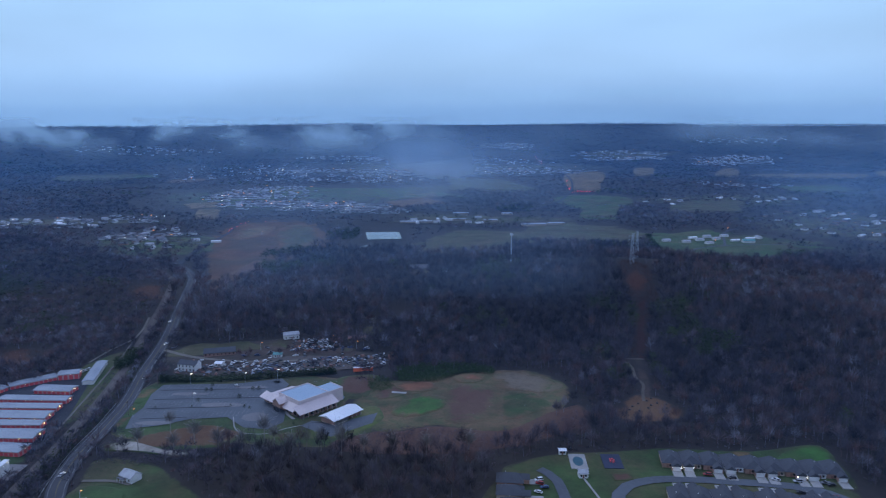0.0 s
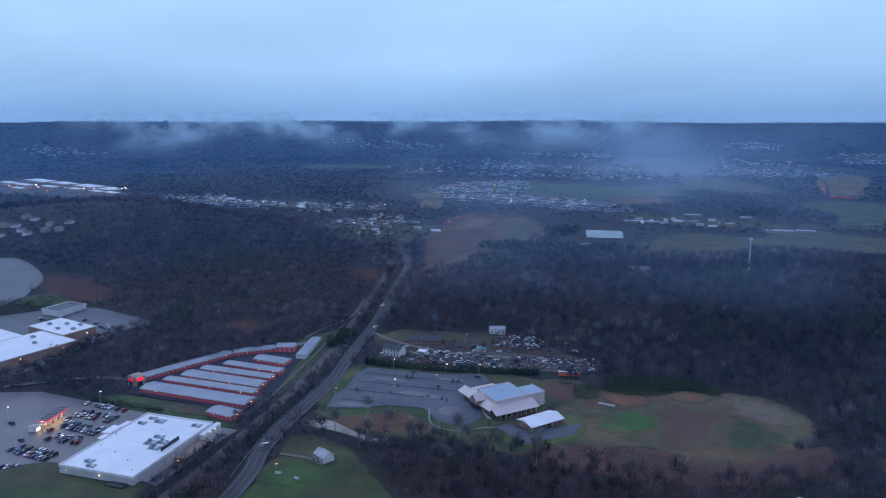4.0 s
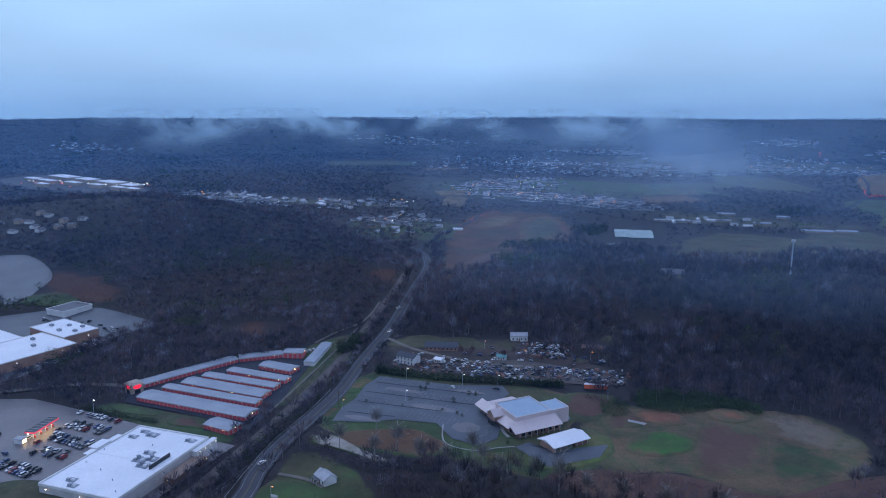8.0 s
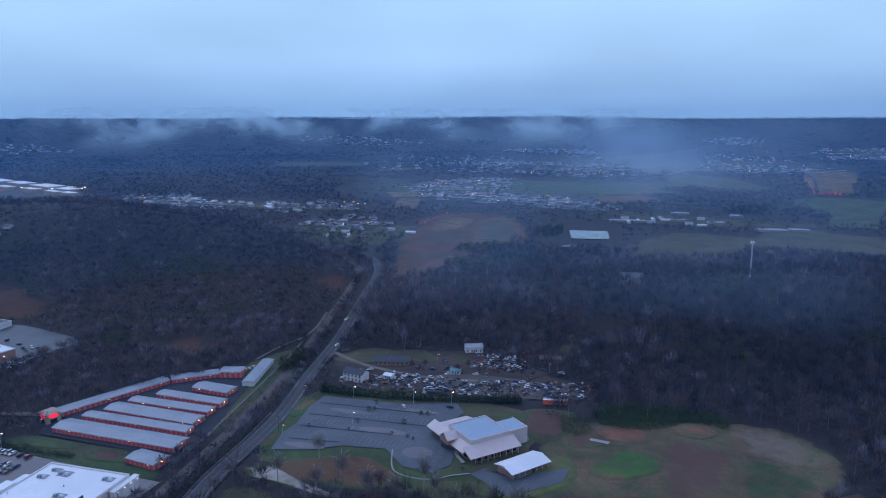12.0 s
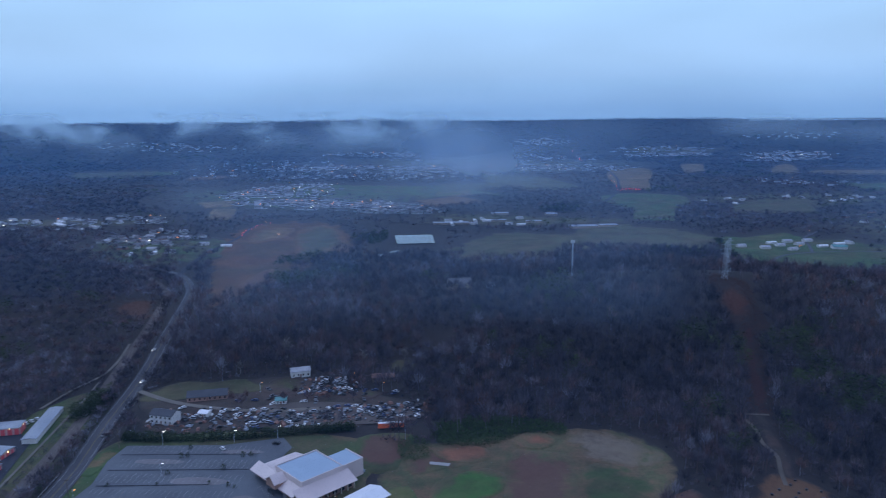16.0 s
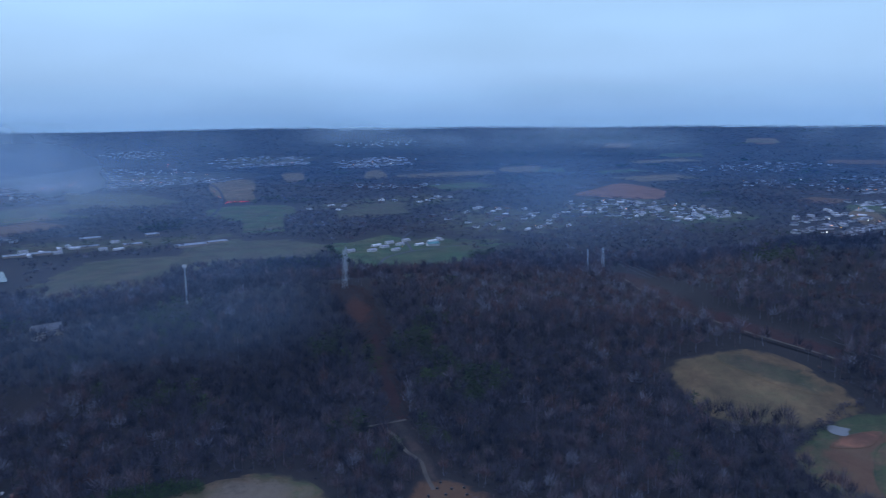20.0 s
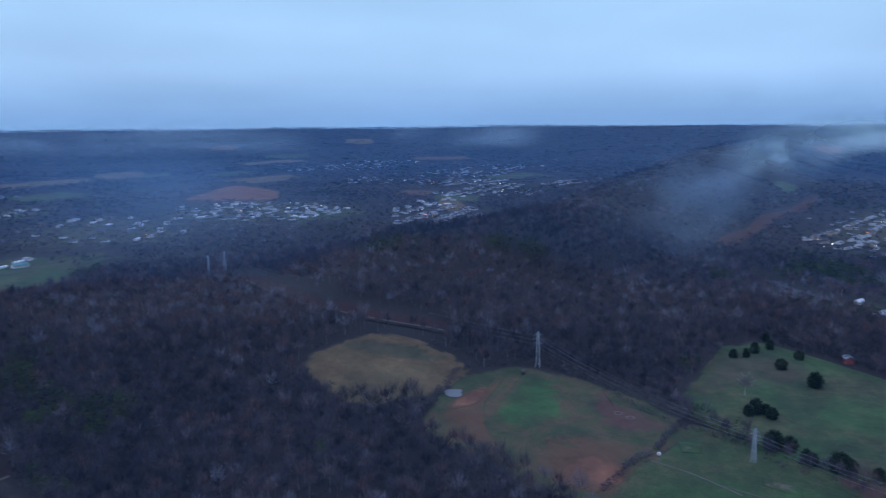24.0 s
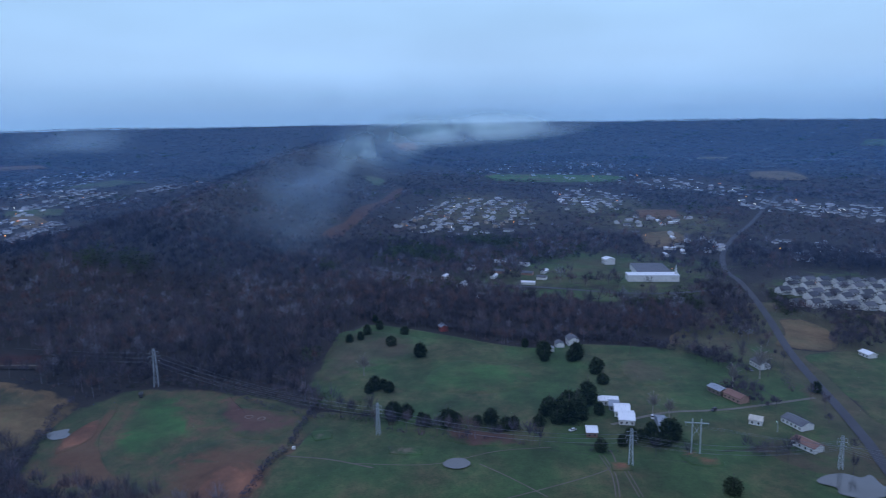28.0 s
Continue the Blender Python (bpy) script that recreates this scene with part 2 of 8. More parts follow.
M_FARWALL = material("distant_siding", (0.80, 0.80, 0.80), 0.7, second=(0.45, 0.45, 0.46), scale=0.05)
M_UNIT = material("pale_unit_wall", (0.55, 0.30, 0.30), 0.7, second=(0.42, 0.30, 0.27), scale=0.3)
M_WALLW = material("white_siding", (0.70, 0.69, 0.67), 0.7, second=(0.58, 0.57, 0.55), scale=0.3)
M_TAN = material("tan_block_wall", (0.42, 0.34, 0.27), 0.8, second=(0.34, 0.28, 0.22), scale=0.2)
M_BRICK = material("pink_brick_wall", (0.36, 0.215, 0.165), 0.85, second=(0.28, 0.17, 0.13), scale=0.2, fine=2.5)
M_PINKROOF = material("pale_pink_metal_roof", (0.66, 0.545, 0.52), 0.45, second=(0.58, 0.48, 0.46), scale=0.08, fine=0.8)
M_BLUEROOF = material("blue_grey_membrane", (0.33, 0.43, 0.52), 0.4, second=(0.27, 0.36, 0.45), scale=0.06, fine=0.5)
M_STEEL = material("galvanised_roof", (0.28, 0.31, 0.35), 0.5, 0.1, second=(0.22, 0.25, 0.29), scale=0.07, fine=0.5)
M_REDMETAL = material("red_roller_door", (0.62, 0.085, 0.10), 0.5, second=(0.50, 0.07, 0.08), scale=0.4)
M_REDWALL = material("red_metal_wall", (0.34, 0.085, 0.075), 0.6, second=(0.27, 0.07, 0.06), scale=0.3)
M_STORE = material("pale_block_wall", (0.52, 0.48, 0.46), 0.8, second=(0.43, 0.40, 0.38), scale=0.25)
M_GREYPAINT = material("white_unit_paint", (0.60, 0.62, 0.64), 0.6)
M_BROWNWALL = material("brown_siding", (0.24, 0.15, 0.11), 0.8)
M_BROWNTOP = material("tan_metal_roof", (0.36, 0.25, 0.19), 0.6, second=(0.28, 0.19, 0.145), scale=0.2)
M_CREAM = material("cream_trim", (0.60, 0.55, 0.46), 0.7)
M_SHINGLE = material("grey_shingles", (0.120, 0.124, 0.138), 0.68, second=(0.085, 0.085, 0.095), scale=0.3, fine=3)
M_SHINGLEL = material("light_shingles", (0.36, 0.37, 0.39), 0.5, second=(0.26, 0.26, 0.28), scale=0.3, fine=3)
M_DARKROOF = material("charcoal_shingles", (0.066, 0.071, 0.084), 0.85, second=(0.054, 0.057, 0.068), scale=0.25, fine=2.5)
M_BROWNROOF = material("brown_roof", (0.24, 0.125, 0.095), 0.85, second=(0.18, 0.095, 0.075), scale=0.25, fine=2)
M_TEAL = material("teal_metal_roof", (0.10, 0.28, 0.27), 0.5)
M_GLASS = material("dark_window", (0.03, 0.035, 0.045), 0.12)
M_WOOD = material("weathered_wood", (0.16, 0.125, 0.10), 0.9)
M_POLE = material("galvanised_steel", (0.50, 0.55, 0.58), 0.5, 0.15)
M_WIRE = material("aluminium_cable", (0.20, 0.205, 0.215), 0.5, 0.4)
M_DARK = material("dark_metal", (0.035, 0.036, 0.04), 0.5)
M_TYRE = material("tyre_rubber", (0.02, 0.02, 0.02), 0.8)
M_WATER = material("pond_water", (0.10, 0.11, 0.11), 0.08, second=(0.12, 0.12, 0.11), scale=0.03)
M_POOL = material("pool_cover", (0.02, 0.10, 0.13), 0.3)
M_COURT = material("blue_court", (0.022, 0.032, 0.07), 0.7)
M_ORANGE = material("orange_paint", (0.80, 0.15, 0.065), 0.5)
M_HAY = material("spilled_hay", (0.22, 0.175, 0.13), 0.95, second=(0.11, 0.085, 0.06), scale=0.4)
M_RAIL = material("rail_steel", (0.18, 0.15, 0.13), 0.4, 0.6)
M_LAMP = glow("lamp_warm", (1.0, 0.60, 0.26), 16)
M_LAMPW = glow("lamp_white", (1.0, 0.88, 0.68), 8)
M_SODIUM = glow("lamp_sodium", (1.0, 0.30, 0.07), 4.5)
M_SIGN = glow("red_sign_light", (1.0, 0.02, 0.05), 1.15)
M_TAIL = glow("tail_light", (1.0, 0.08, 0.07), 4)
M_GREENLAMP = glow("green_yard_light", (0.35, 1.0, 0.6), 12)
M_SOFFIT = glow("lit_soffit", (1.0, 0.72, 0.36), 5.0)
M_SIGNDIM = glow("red_edge_light", (1.0, 0.08, 0.12), 0.55)
M_TWIG = tinted("bare_twigs", [(0.036, 0.035, 0.046), (0.068, 0.064, 0.082), (0.100, 0.090, 0.108), (0.142, 0.086, 0.080), (0.200, 0.196, 0.228)], spread=0.35)
M_REDTWIG = tinted("red_brush", [(0.070, 0.032, 0.028), (0.115, 0.052, 0.040), (0.10, 0.062, 0.046)])
M_BARK = material("bark", (0.10, 0.085, 0.075), 0.95)
M_PALEBARK = material("pale_bark", (0.33, 0.30, 0.27), 0.9)
M_PINE = tinted("evergreen", [(0.025, 0.038, 0.017), (0.036, 0.054, 0.022), (0.047, 0.068, 0.024)])
M_PALETWIG = tinted("pale_twigs", [(0.16, 0.145, 0.135), (0.21, 0.19, 0.175)])
CAR_PAINTS = [material("car_paint_" + nm, c, 0.3) for nm, c in (("white", (0.7, 0.7, 0.7)), ("silver", (0.38, 0.39, 0.41)), ("black", (0.015, 0.015, 0.018)), ("red", (0.3, 0.02, 0.02)), ("blue", (0.03, 0.06, 0.16)), ("grey", (0.12, 0.125, 0.13)))]

# ---- helpers of the scene ----
HILLS = [  # east, north, height, two spreads, turn
    (140, 765, 36, 250, 95, 4), (230, 690, 12, 200, 120, 0), (-640, 850, 37, 220, 140, -14), (-900, 860, 38, 280, 160, 0),
    (620, 650, 24, 220, 130, 10), (700, 545, 34, 300, 105, 0), (1300, 545, 58, 440, 120, 0), (2050, 550, 78, 520, 140, 0), (2850, 520, 88, 520, 170, 0),
    (430, 590, 8, 120, 60, 10),
]


def height(x, y):
    """The ground's height; takes numbers or arrays."""
    x, y = np.asarray(x, float), np.asarray(y, float)
    z = np.zeros(np.broadcast(x, y).shape)
    for k, (cx, cy, h, sx, sy, turn) in enumerate(HILLS):
        c, s = math.cos(radians(turn)), math.sin(radians(turn))
        u, v = ((x - cx) * c + (y - cy) * s) / sx, (-(x - cx) * s + (y - cy) * c) / sy
        rise = h * np.exp(-(u * u + v * v) / 1.2)
        if 4 < k < 9:  # spurs and gullies down the flanks of the long ridge
            rise = rise * (1 + 0.2 * np.minimum(1, 2 * v * v) * np.sin((x + 0.35 * y) / 44 + 1.3 * np.sin(y / 75)))
        z = z + rise
    r = np.hypot(x, y - 100)
    k = np.clip((r - 2900) / 1750, 0, 1)
    z = z + 122 * k * k * (3 - 2 * k)
    return z + 6 * np.sin(x / 310 + 1) * np.sin(y / 270) * np.clip((r - 700) / 500, 0, 1)


def ground_at(x, y):
    return float(height(x, y))


def raw_mesh(name, verts, faces, mat=None, smooth=False):
    """A mesh from numpy arrays; all faces have the same number of corners."""
    verts, faces = np.asarray(verts, np.float32), np.asarray(faces, np.int32)
    k = faces.shape[1]
    me = bpy.data.meshes.new(name)
    me.vertices.add(len(verts))
    me.vertices.foreach_set("co", verts.ravel())
    me.loops.add(faces.size)
    me.loops.foreach_set("vertex_index", faces.ravel())
    me.polygons.add(len(faces))
    me.polygons.foreach_set("loop_start", np.arange(0, faces.size, k, dtype=np.int32))
    me.update(calc_edges=True)
    if smooth:
        me.polygons.foreach_set("use_smooth", np.ones(len(faces), bool))
    if mat:
        me.materials.append(mat)
    return me


def structure(name, me, label, category, kind="structure"):
    return tagged(new(name, me), label, category, kind=kind)


def spline(pts, step, closed=False):
    """Points along a smooth line through pts (Catmull-Rom)."""
    p = np.array(pts, float)
    n = len(p)
    out = []
    for i in range(n if closed else n - 1):
        if closed:
            a, b, c, d = p[(i - 1) % n], p[i], p[(i + 1) % n], p[(i + 2) % n]
        else:
            a, b, c, d = p[max(i - 1, 0)], p[i], p[i + 1], p[min(i + 2, n - 1)]
        for k in range(m := max(1, int(np.linalg.norm(c - b) / step))):
            s = k / m
            out.append(0.5 * (2 * b + (c - a) * s + (2 * a - 5 * b + 4 * c - d) * s * s + (3 * b - a - 3 * c + d) * s ** 3))
    if not closed:
        out.append(p[-1])
    return np.array(out)


CLEAR = []  # outlines where no wood grows


def lift_at(x, y, lift):
    return lift + 0.0006 * np.hypot(x, y - 100)


def patch(name, pts, mat, label, category, lift=0.2, ragged=0.0, smooth=True, clear=True, step=7.0, under="litter", rim_width=None):
    """A field or yard: an outline filled with rings that follow the ground."""
    edge = spline(pts, step, True) if smooth else np.concatenate([np.linspace(pts[i], pts[(i + 1) % len(pts)], max(2, int(math.dist(pts[i], pts[(i + 1) % len(pts)]) / step)), endpoint=False) for i in range(len(pts))])
    mid = edge.mean(0)
    if ragged:
        for k, q in enumerate(edge):
            edge[k] = mid + (q - mid) * (1 + ragged * noise.noise((q[0] * 0.04, q[1] * 0.04, 3.0)))
    if clear:
        CLEAR.append(edge)
    natural = isinstance(mat, str)
    if natural:
        mat = soil(mat, under)
    size = np.linalg.norm(edge - mid, axis=1).max()
    away = math.hypot(mid[0], mid[1] - 100)
    rings = max(9, int(size / (8 if away < 700 else 8 + away * 0.016))) if natural else max(3, int(size / 11))
    v, f, n, rim = [], [], len(edge), []
    for r in range(rings + 1):
        rim += [(1 - r / rings) * size / (rim_width or (min(max(size * 0.22, 3.0), 6.0) if clear else size * (0.32 if size > 25 else 0.6)))] * n
        q = mid + (edge - mid) * max(r / rings, 0.002)
        v.append(np.column_stack([q, height(q[:, 0], q[:, 1]) + lift_at(q[:, 0], q[:, 1], lift if not natural or r < rings else -0.5)]))
    for r in range(rings):
        a = np.arange(n)
        b = (a + 1) % n
        f.append(np.column_stack([r * n + a, (r + 1) * n + a, (r + 1) * n + b, r * n + b]))
    me = raw_mesh(name, np.concatenate(v), np.concatenate(f), mat, True)
    at = me.attributes.new("rim", "FLOAT", "POINT")
    at.data.foreach_set("value", np.array(rim, np.float32))
    return structure(name, me, label, category)


def strip(name, pts, width, mat, label, category, lift=0.4, clear=2.5, step=6.0, off=0.0):
    """A road or track along a smooth line, lying on the ground."""
    line = spline(pts, step)
    d = np.gradient(line, axis=0)
    d /= np.linalg.norm(d, axis=1)[:, None]
    side = np.column_stack([d[:, 1], -d[:, 0]])
    line = line + side * off
    if clear:
        e = width / 2 + clear
        CLEAR.append(np.concatenate([line + side * e, (line - side * e)[::-1]]))
    cols = np.linspace(-0.5, 0.5, 4)
    v = np.concatenate([np.column_stack([q := line + side * width * c, height(q[:, 0], q[:, 1]) + lift_at(q[:, 0], q[:, 1], lift)]) for c in cols])
    n = len(line)
    a = np.arange(n - 1)
    f = np.concatenate([np.column_stack([k * n + a, (k + 1) * n + a, (k + 1) * n + a + 1, k * n + a + 1]) for k in range(3)])
    me = raw_mesh(name, v, f, mat, True)
    me.attributes.new("rim", "FLOAT", "POINT").data.foreach_set("value", np.repeat(np.array((0.0, 1.4, 1.4, 0.0), np.float32), n))
    return structure(name, me, label, category)


def inside(x, y, outline):
    px, py = outline[:, 0], outline[:, 1]
    hit = np.zeros(len(x), bool)
    near = np.where((x > px.min()) & (x < px.max()) & (y > py.min()) & (y < py.max()))[0]
    if not len(near):
        return hit
    xs, ys, h = x[near], y[near], np.zeros(len(near), bool)
    j = len(px) - 1
    for i in range(len(px)):
        if py[i] != py[j]:
            h ^= ((py[i] > ys) != (py[j] > ys)) & (xs < (px[j] - px[i]) * (ys - py[i]) / (py[j] - py[i]) + px[i])
        j = i
    hit[near] = h
    return hit


# ---- ground ----
ring_r = [0.0]
while ring_r[-1] < 4780:
    ring_r.append(ring_r[-1] + max(9.0, ring_r[-1] * 0.018))
ring_r = np.array(ring_r)
ring_a = np.radians(np.arange(0, 360, 1.0))
gx, gy = np.outer(ring_r, np.sin(ring_a)), 100 + np.outer(ring_r, np.cos(ring_a))
na = len(ring_a)
gi = np.arange(na)
gf = np.concatenate([np.column_stack([r * na + gi, (r + 1) * na + gi, (r + 1) * na + (gi + 1) % na, r * na + (gi + 1) % na]) for r in range(len(ring_r) - 1)])
structure("ground", raw_mesh("ground", np.column_stack([gx.ravel(), gy.ravel(), height(gx, gy).ravel()]), gf[:, ::-1], M_LITTER, True),
          "brown leaf-littered winter ground rolling to the horizon", "ground")

# ---- fields and yards ----
patch("field", [(-66, 508), (-30, 520), (20, 532), (70, 532), (95, 500), (78, 455), (41, 424), (-6, 432), (-42, 420), (-60, 450)], "field", "rough winter grass field beside the church", "field", 0.15, 0.05)
patch("scrub", [(-75, 412), (-40, 432), (-6, 436), (41, 428), (78, 452), (95, 470), (100, 446), (60, 412), (0, 396), (-60, 400)], "mud", "rough scrubby slope below the field", "field", 0.12, 0.05)
patch("field", [(39, 533), (65, 527), (90, 502), (76, 486), (54, 490), (37, 497)], "bleached", "patch of pale bleached grass", "field", 0.5, 0.05, clear=False, under="field")
patch("field", [(2, 500), (18, 508), (40, 506), (41, 480), (37, 450), (20, 436), (0, 440)], "mud", "brown worn middle of the field", "field", 0.45, 0.2, clear=False, under="field", rim_width=14)
patch("field", [(41, 492), (61, 491), (76, 485), (70, 459), (50, 445), (37, 452)], "grass", "greener corner of the field", "field", 0.4, 0.35, clear=False, under="field")
patch("field", [(6, 519), (15, 529), (27, 527), (34, 517), (24, 507), (10, 510)], "clay", "orange clay slide on the bank", "bank", 0.8, 0.25, clear=False, under="field", rim_width=9)
patch("field", [(-80, 522), (-49, 527), (-51, 496), (-53, 484), (-72, 482)], "mud", "bare brown ground behind the church", "yard", 0.4, 0.08, clear=False, under="grass")
patch("field", [(-50, 500), (-30, 514), (-14, 510), (-14, 490), (-30, 484), (-46, 478)], "mud", "trampled brown ground beside the lawn", "yard", 0.45, 0.08, clear=False, under="field")
patch("field", [(-38, 506), (-24, 514), (-8, 508), (-2, 497), (-14, 490), (-30, 492)], "clay", "bare orange clay below the bank", "bank", 0.7, 0.25, clear=False, under="field", rim_width=11)
patch("lawn", [(-38, 463), (-29, 479), (-6, 489), (4, 484), (2, 465), (-16, 450), (-35, 449)], "lush", "round bright green lawn in the field", "lawn", 0.8, 0.14, clear=False, under="field", rim_width=9)
patch("verge", [(-57, 464), (-45, 472), (-37, 450), (-46, 433), (-62, 418), (-90, 415), (-116, 418), (-92, 429), (-68, 421), (-44, 440), (-43, 457)], "lime", "yellow-green verge round the pavilion", "lawn", 0.4, 0.0, clear=False, under="grass", rim_width=6)
patch("verge", [(-217, 440), (-213, 455), (-206, 454), (-202, 437), (-210, 430)], "dry", "dry tawny verge at the entrance", "lawn", 0.45, 0.0, clear=False, under="grass")
patch("verge", [(-223, 482), (-215, 506), (-207, 502), (-210, 472)], "straw", "tawny grass verge beside the road", "lawn", 0.45, 0.0, clear=False, under="grass")
patch("verge", [(-214, 520), (-120, 530), (-60, 512), (-66, 470), (-38, 450), (-34, 420), (-60, 406), (-110, 408), (-150, 418), (-205, 420), (-222, 455)], "grass", "mown grass round the church car park", "lawn", 0.1, 0.03, under="field")
patch("bank", [(-194, 420), (-157, 440), (-134, 432), (-122, 424), (-134, 408), (-170, 405), (-195, 408)], "dry", "brown eroded bank below the car park", "bank", 0.35, 0.06, under="grass")
patch("gravel_bed", [(-207, 411), (-197, 417), (-182, 411), (-166, 404), (-148, 398), (-150, 395), (-170, 398), (-188, 402), (-203, 403)], "gravel", "pale washed-out gravel bed", "gravel", 0.5, 0.08, under="grass")
patch("yard", [(-216, 545), (-226, 575), (-150, 612), (-95, 590), (-40, 566), (-48, 548), (-80, 534), (-140, 530), (-200, 522)], "yard", "muddy scrapyard ground", "yard", 0.2, 0.04)
patch("lawn", [(-123, 601), (-128, 586), (-145, 581), (-157, 591), (-152, 607), (-135, 611)], "grass", "grass below the white house", "lawn", 0.55, 0.3, clear=False, under="yard")
patch("lawn", [(-72, 583), (-76, 576), (-85, 572), (-92, 580), (-88, 588), (-78, 589)], "rough", "strip of grass in the scrapyard", "lawn", 0.55, 0.3, clear=False, under="yard")
patch("lawn", [(-52, 623), (-56, 612), (-67, 611), (-73, 621), (-70, 635), (-59, 636)], "rough", "small grassy clearing above the scrapyard", "lawn", 0.4, 0.3, under="litter")
patch("yard", [(-150, 560), (-110, 570), (-45, 556), (-62, 540), (-120, 538)], M_BALLAST, "grey gravel of the scrapyard", "yard", 0.5, 0.1)
patch("lawn", [(-236, 570), (-215, 600), (-165, 606), (-150, 590), (-190, 572)], "rough", "house lawn beside the scrapyard", "lawn", 0.4, 0.35, under="litter")
patch("lawn", [(-205, 395), (-170, 392), (-148, 372), (-120, 345), (-90, 320), (-120, 290), (-190, 290), (-198, 350)], "grass", "lawn round the cottage", "lawn", 0.15, 0.05)
patch("lawn", [(-355, 436), (-300, 408), (-270, 408), (-240, 440), (-238, 520), (-262, 590), (-285, 560), (-290, 530), (-340, 470)], "grass", "grass strip round the storage yard", "lawn", 0.1)
patch("yard", [(-352, 430), (-345, 440), (-316, 500), (-282, 526), (-264, 512), (-246, 440), (-242, 404), (-266, 394), (-276, 410), (-340, 412)], M_DARKASPH, "dark wet asphalt between the storage units", "yard", 0.4, smooth=False)
patch("store_lot", [(-300, 388), (-345, 392), (-398, 396), (-440, 380), (-430, 290), (-296, 290), (-240, 300), (-238, 385)], M_LOT, "wet asphalt car park of the store", "car park", 0.35, smooth=False)
patch("lawn", [(-318, 314), (-250, 318), (-236, 308), (-238, 262), (-330, 258)], "grass", "grass bank below the store", "lawn", 3.4)
patch("church_lot", [(-207, 452), (-203, 432), (-184, 437), (-167, 447), (-143, 450), (-128, 434), (-112, 431), (-104, 442), (-106, 458), (-121, 479), (-114, 508), (-122, 520), (-153, 510), (-207, 508), (-209, 490), (-205, 466)], M_ASPHALT, "wet grey church car park", "car park", 0.5, smooth=False)
patch("church_lot", [(-92, 436), (-70, 420), (-46, 440), (-44, 456), (-60, 446), (-72, 430), (-86, 444)], M_ASPHALT, "asphalt apron by the pavilion", "car park", 0.55, smooth=False)
patch("yard", [(-452, 400), (-446, 510), (-440, 550), (-470, 563), (-530, 570), (-575, 535), (-620, 470), (-600, 390)], M_ASPHALT, "wet asphalt round the shopping centre", "car park", 0.4)
patch("yard", [(-763, 675), (-713, 674), (-651, 640), (-626, 602), (-618, 551), (-760, 520), (-900, 620)], M_ASPHALT, "large curved car park", "car park", 0.4)
patch("lawn", [(-575, 560), (-540, 575), (-590, 600), (-618, 585), (-612, 560)], "grass", "grass beside the car park", "lawn", 0.6)
patch("brush", [(-660, 650), (-585, 645), (-516, 606), (-545, 576), (-610, 595)], "red", "reddish dry brush", "brush", 0.3, 0.3, rim_width=18)
patch("brush", [(-378, 556), (-366, 588), (-335, 582), (-326, 556), (-357, 535)], "red", "reddish dry brush above the storage yard", "brush", 0.3, 0.35, rim_width=14)
patch("brush", [(-345, 776), (-325, 795), (-292, 739), (-318, 730)], "red", "reddish brush beside the road bend", "brush", 0.3, 0.3, rim_width=12)
patch("estate_lawn", [(27, 373), (39, 388), (67, 399), (97, 401), (133, 405), (183, 400), (226, 406), (230, 381), (222, 350), (200, 325), (28, 325)], "grass", "green lawns of the housing estate", "lawn", 0.15)
patch("estate_lawn", [(188, 380), (205, 402), (226, 405), (226, 384), (215, 360)], "lush", "bright green lawn behind the houses", "lawn", 0.4, under="grass")
patch("clearing", [(138, 484), (150, 478), (162, 440), (110, 440), (118, 466)], "dry", "sandy clearing in the wood", "clearing", 0.3, 0.05)
patch("clearing", [(188, 735), (206, 722), (197, 672), (190, 655), (176, 655)], "red", "red brush cut through the wood", "clearing", 0.4, 0.35, rim_width=22)
CLEAR.append(np.array([(184, 750), (214, 738), (208, 690), (200, 640), (172, 640), (172, 660)], float))
CLEAR.append(np.array([(-84, 520), (-42, 526), (-36, 545), (-60, 552), (-84, 540)], float))
LINE = [(512, 792), (500, 735), (470, 680), (436, 630), (414, 575), (422, 535), (436, 500), (452, 465)]
strip("clearing", LINE, 24, soil("maroon", "litter"), "cleared dark red strip under the power line", "clearing", 0.4, 6)
strip("trail", LINE, 1.8, M_PATH, "service track under the power line", "trail", 0.7, 0, off=8)
patch("pasture", [(332, 511), (375, 516), (415, 490), (420, 430), (396, 414), (353, 422), (316, 455)], "straw", "tawny pasture in the wood", "pasture", 0.3, 0.08)
patch("pasture", [(322, 408), (392, 424), (440, 396), (446, 340), (404, 268), (330, 276), (292, 284), (300, 340)], "pasture", "green hill pasture with bare brown patches", "pasture", 0.3, 0.05)
patch("pasture", [(395, 268), (376, 221), (362, 170), (354, 128), (340, 66), (332, 17), (318, 0), (290, -40), (210, 20), (200, 200), (290, 290)], "meadow", "lower green meadow with muddy tracks", "pasture", 0.2, 0.02)
patch("pasture", [(438, 284), (549, 280), (599, 264), (569, 197), (545, 161), (529, 122), (536, 72), (506, -10), (437, -20), (380, -20), (345, 30), (350, 100), (368, 160), (385, 216)], "meadow", "broad green farm meadow", "pasture", 0.25, 0.02)
patch("pasture", [(410, 272), (392, 216), (376, 160), (360, 100), (352, 40), (336, -8), (312, 6), (326, 70), (342, 130), (352, 170), (366, 225), (385, 270)], "meadow", "rough grass below the power line", "pasture", 0.14, 0.0, clear=False, under="rough", rim_width=5)
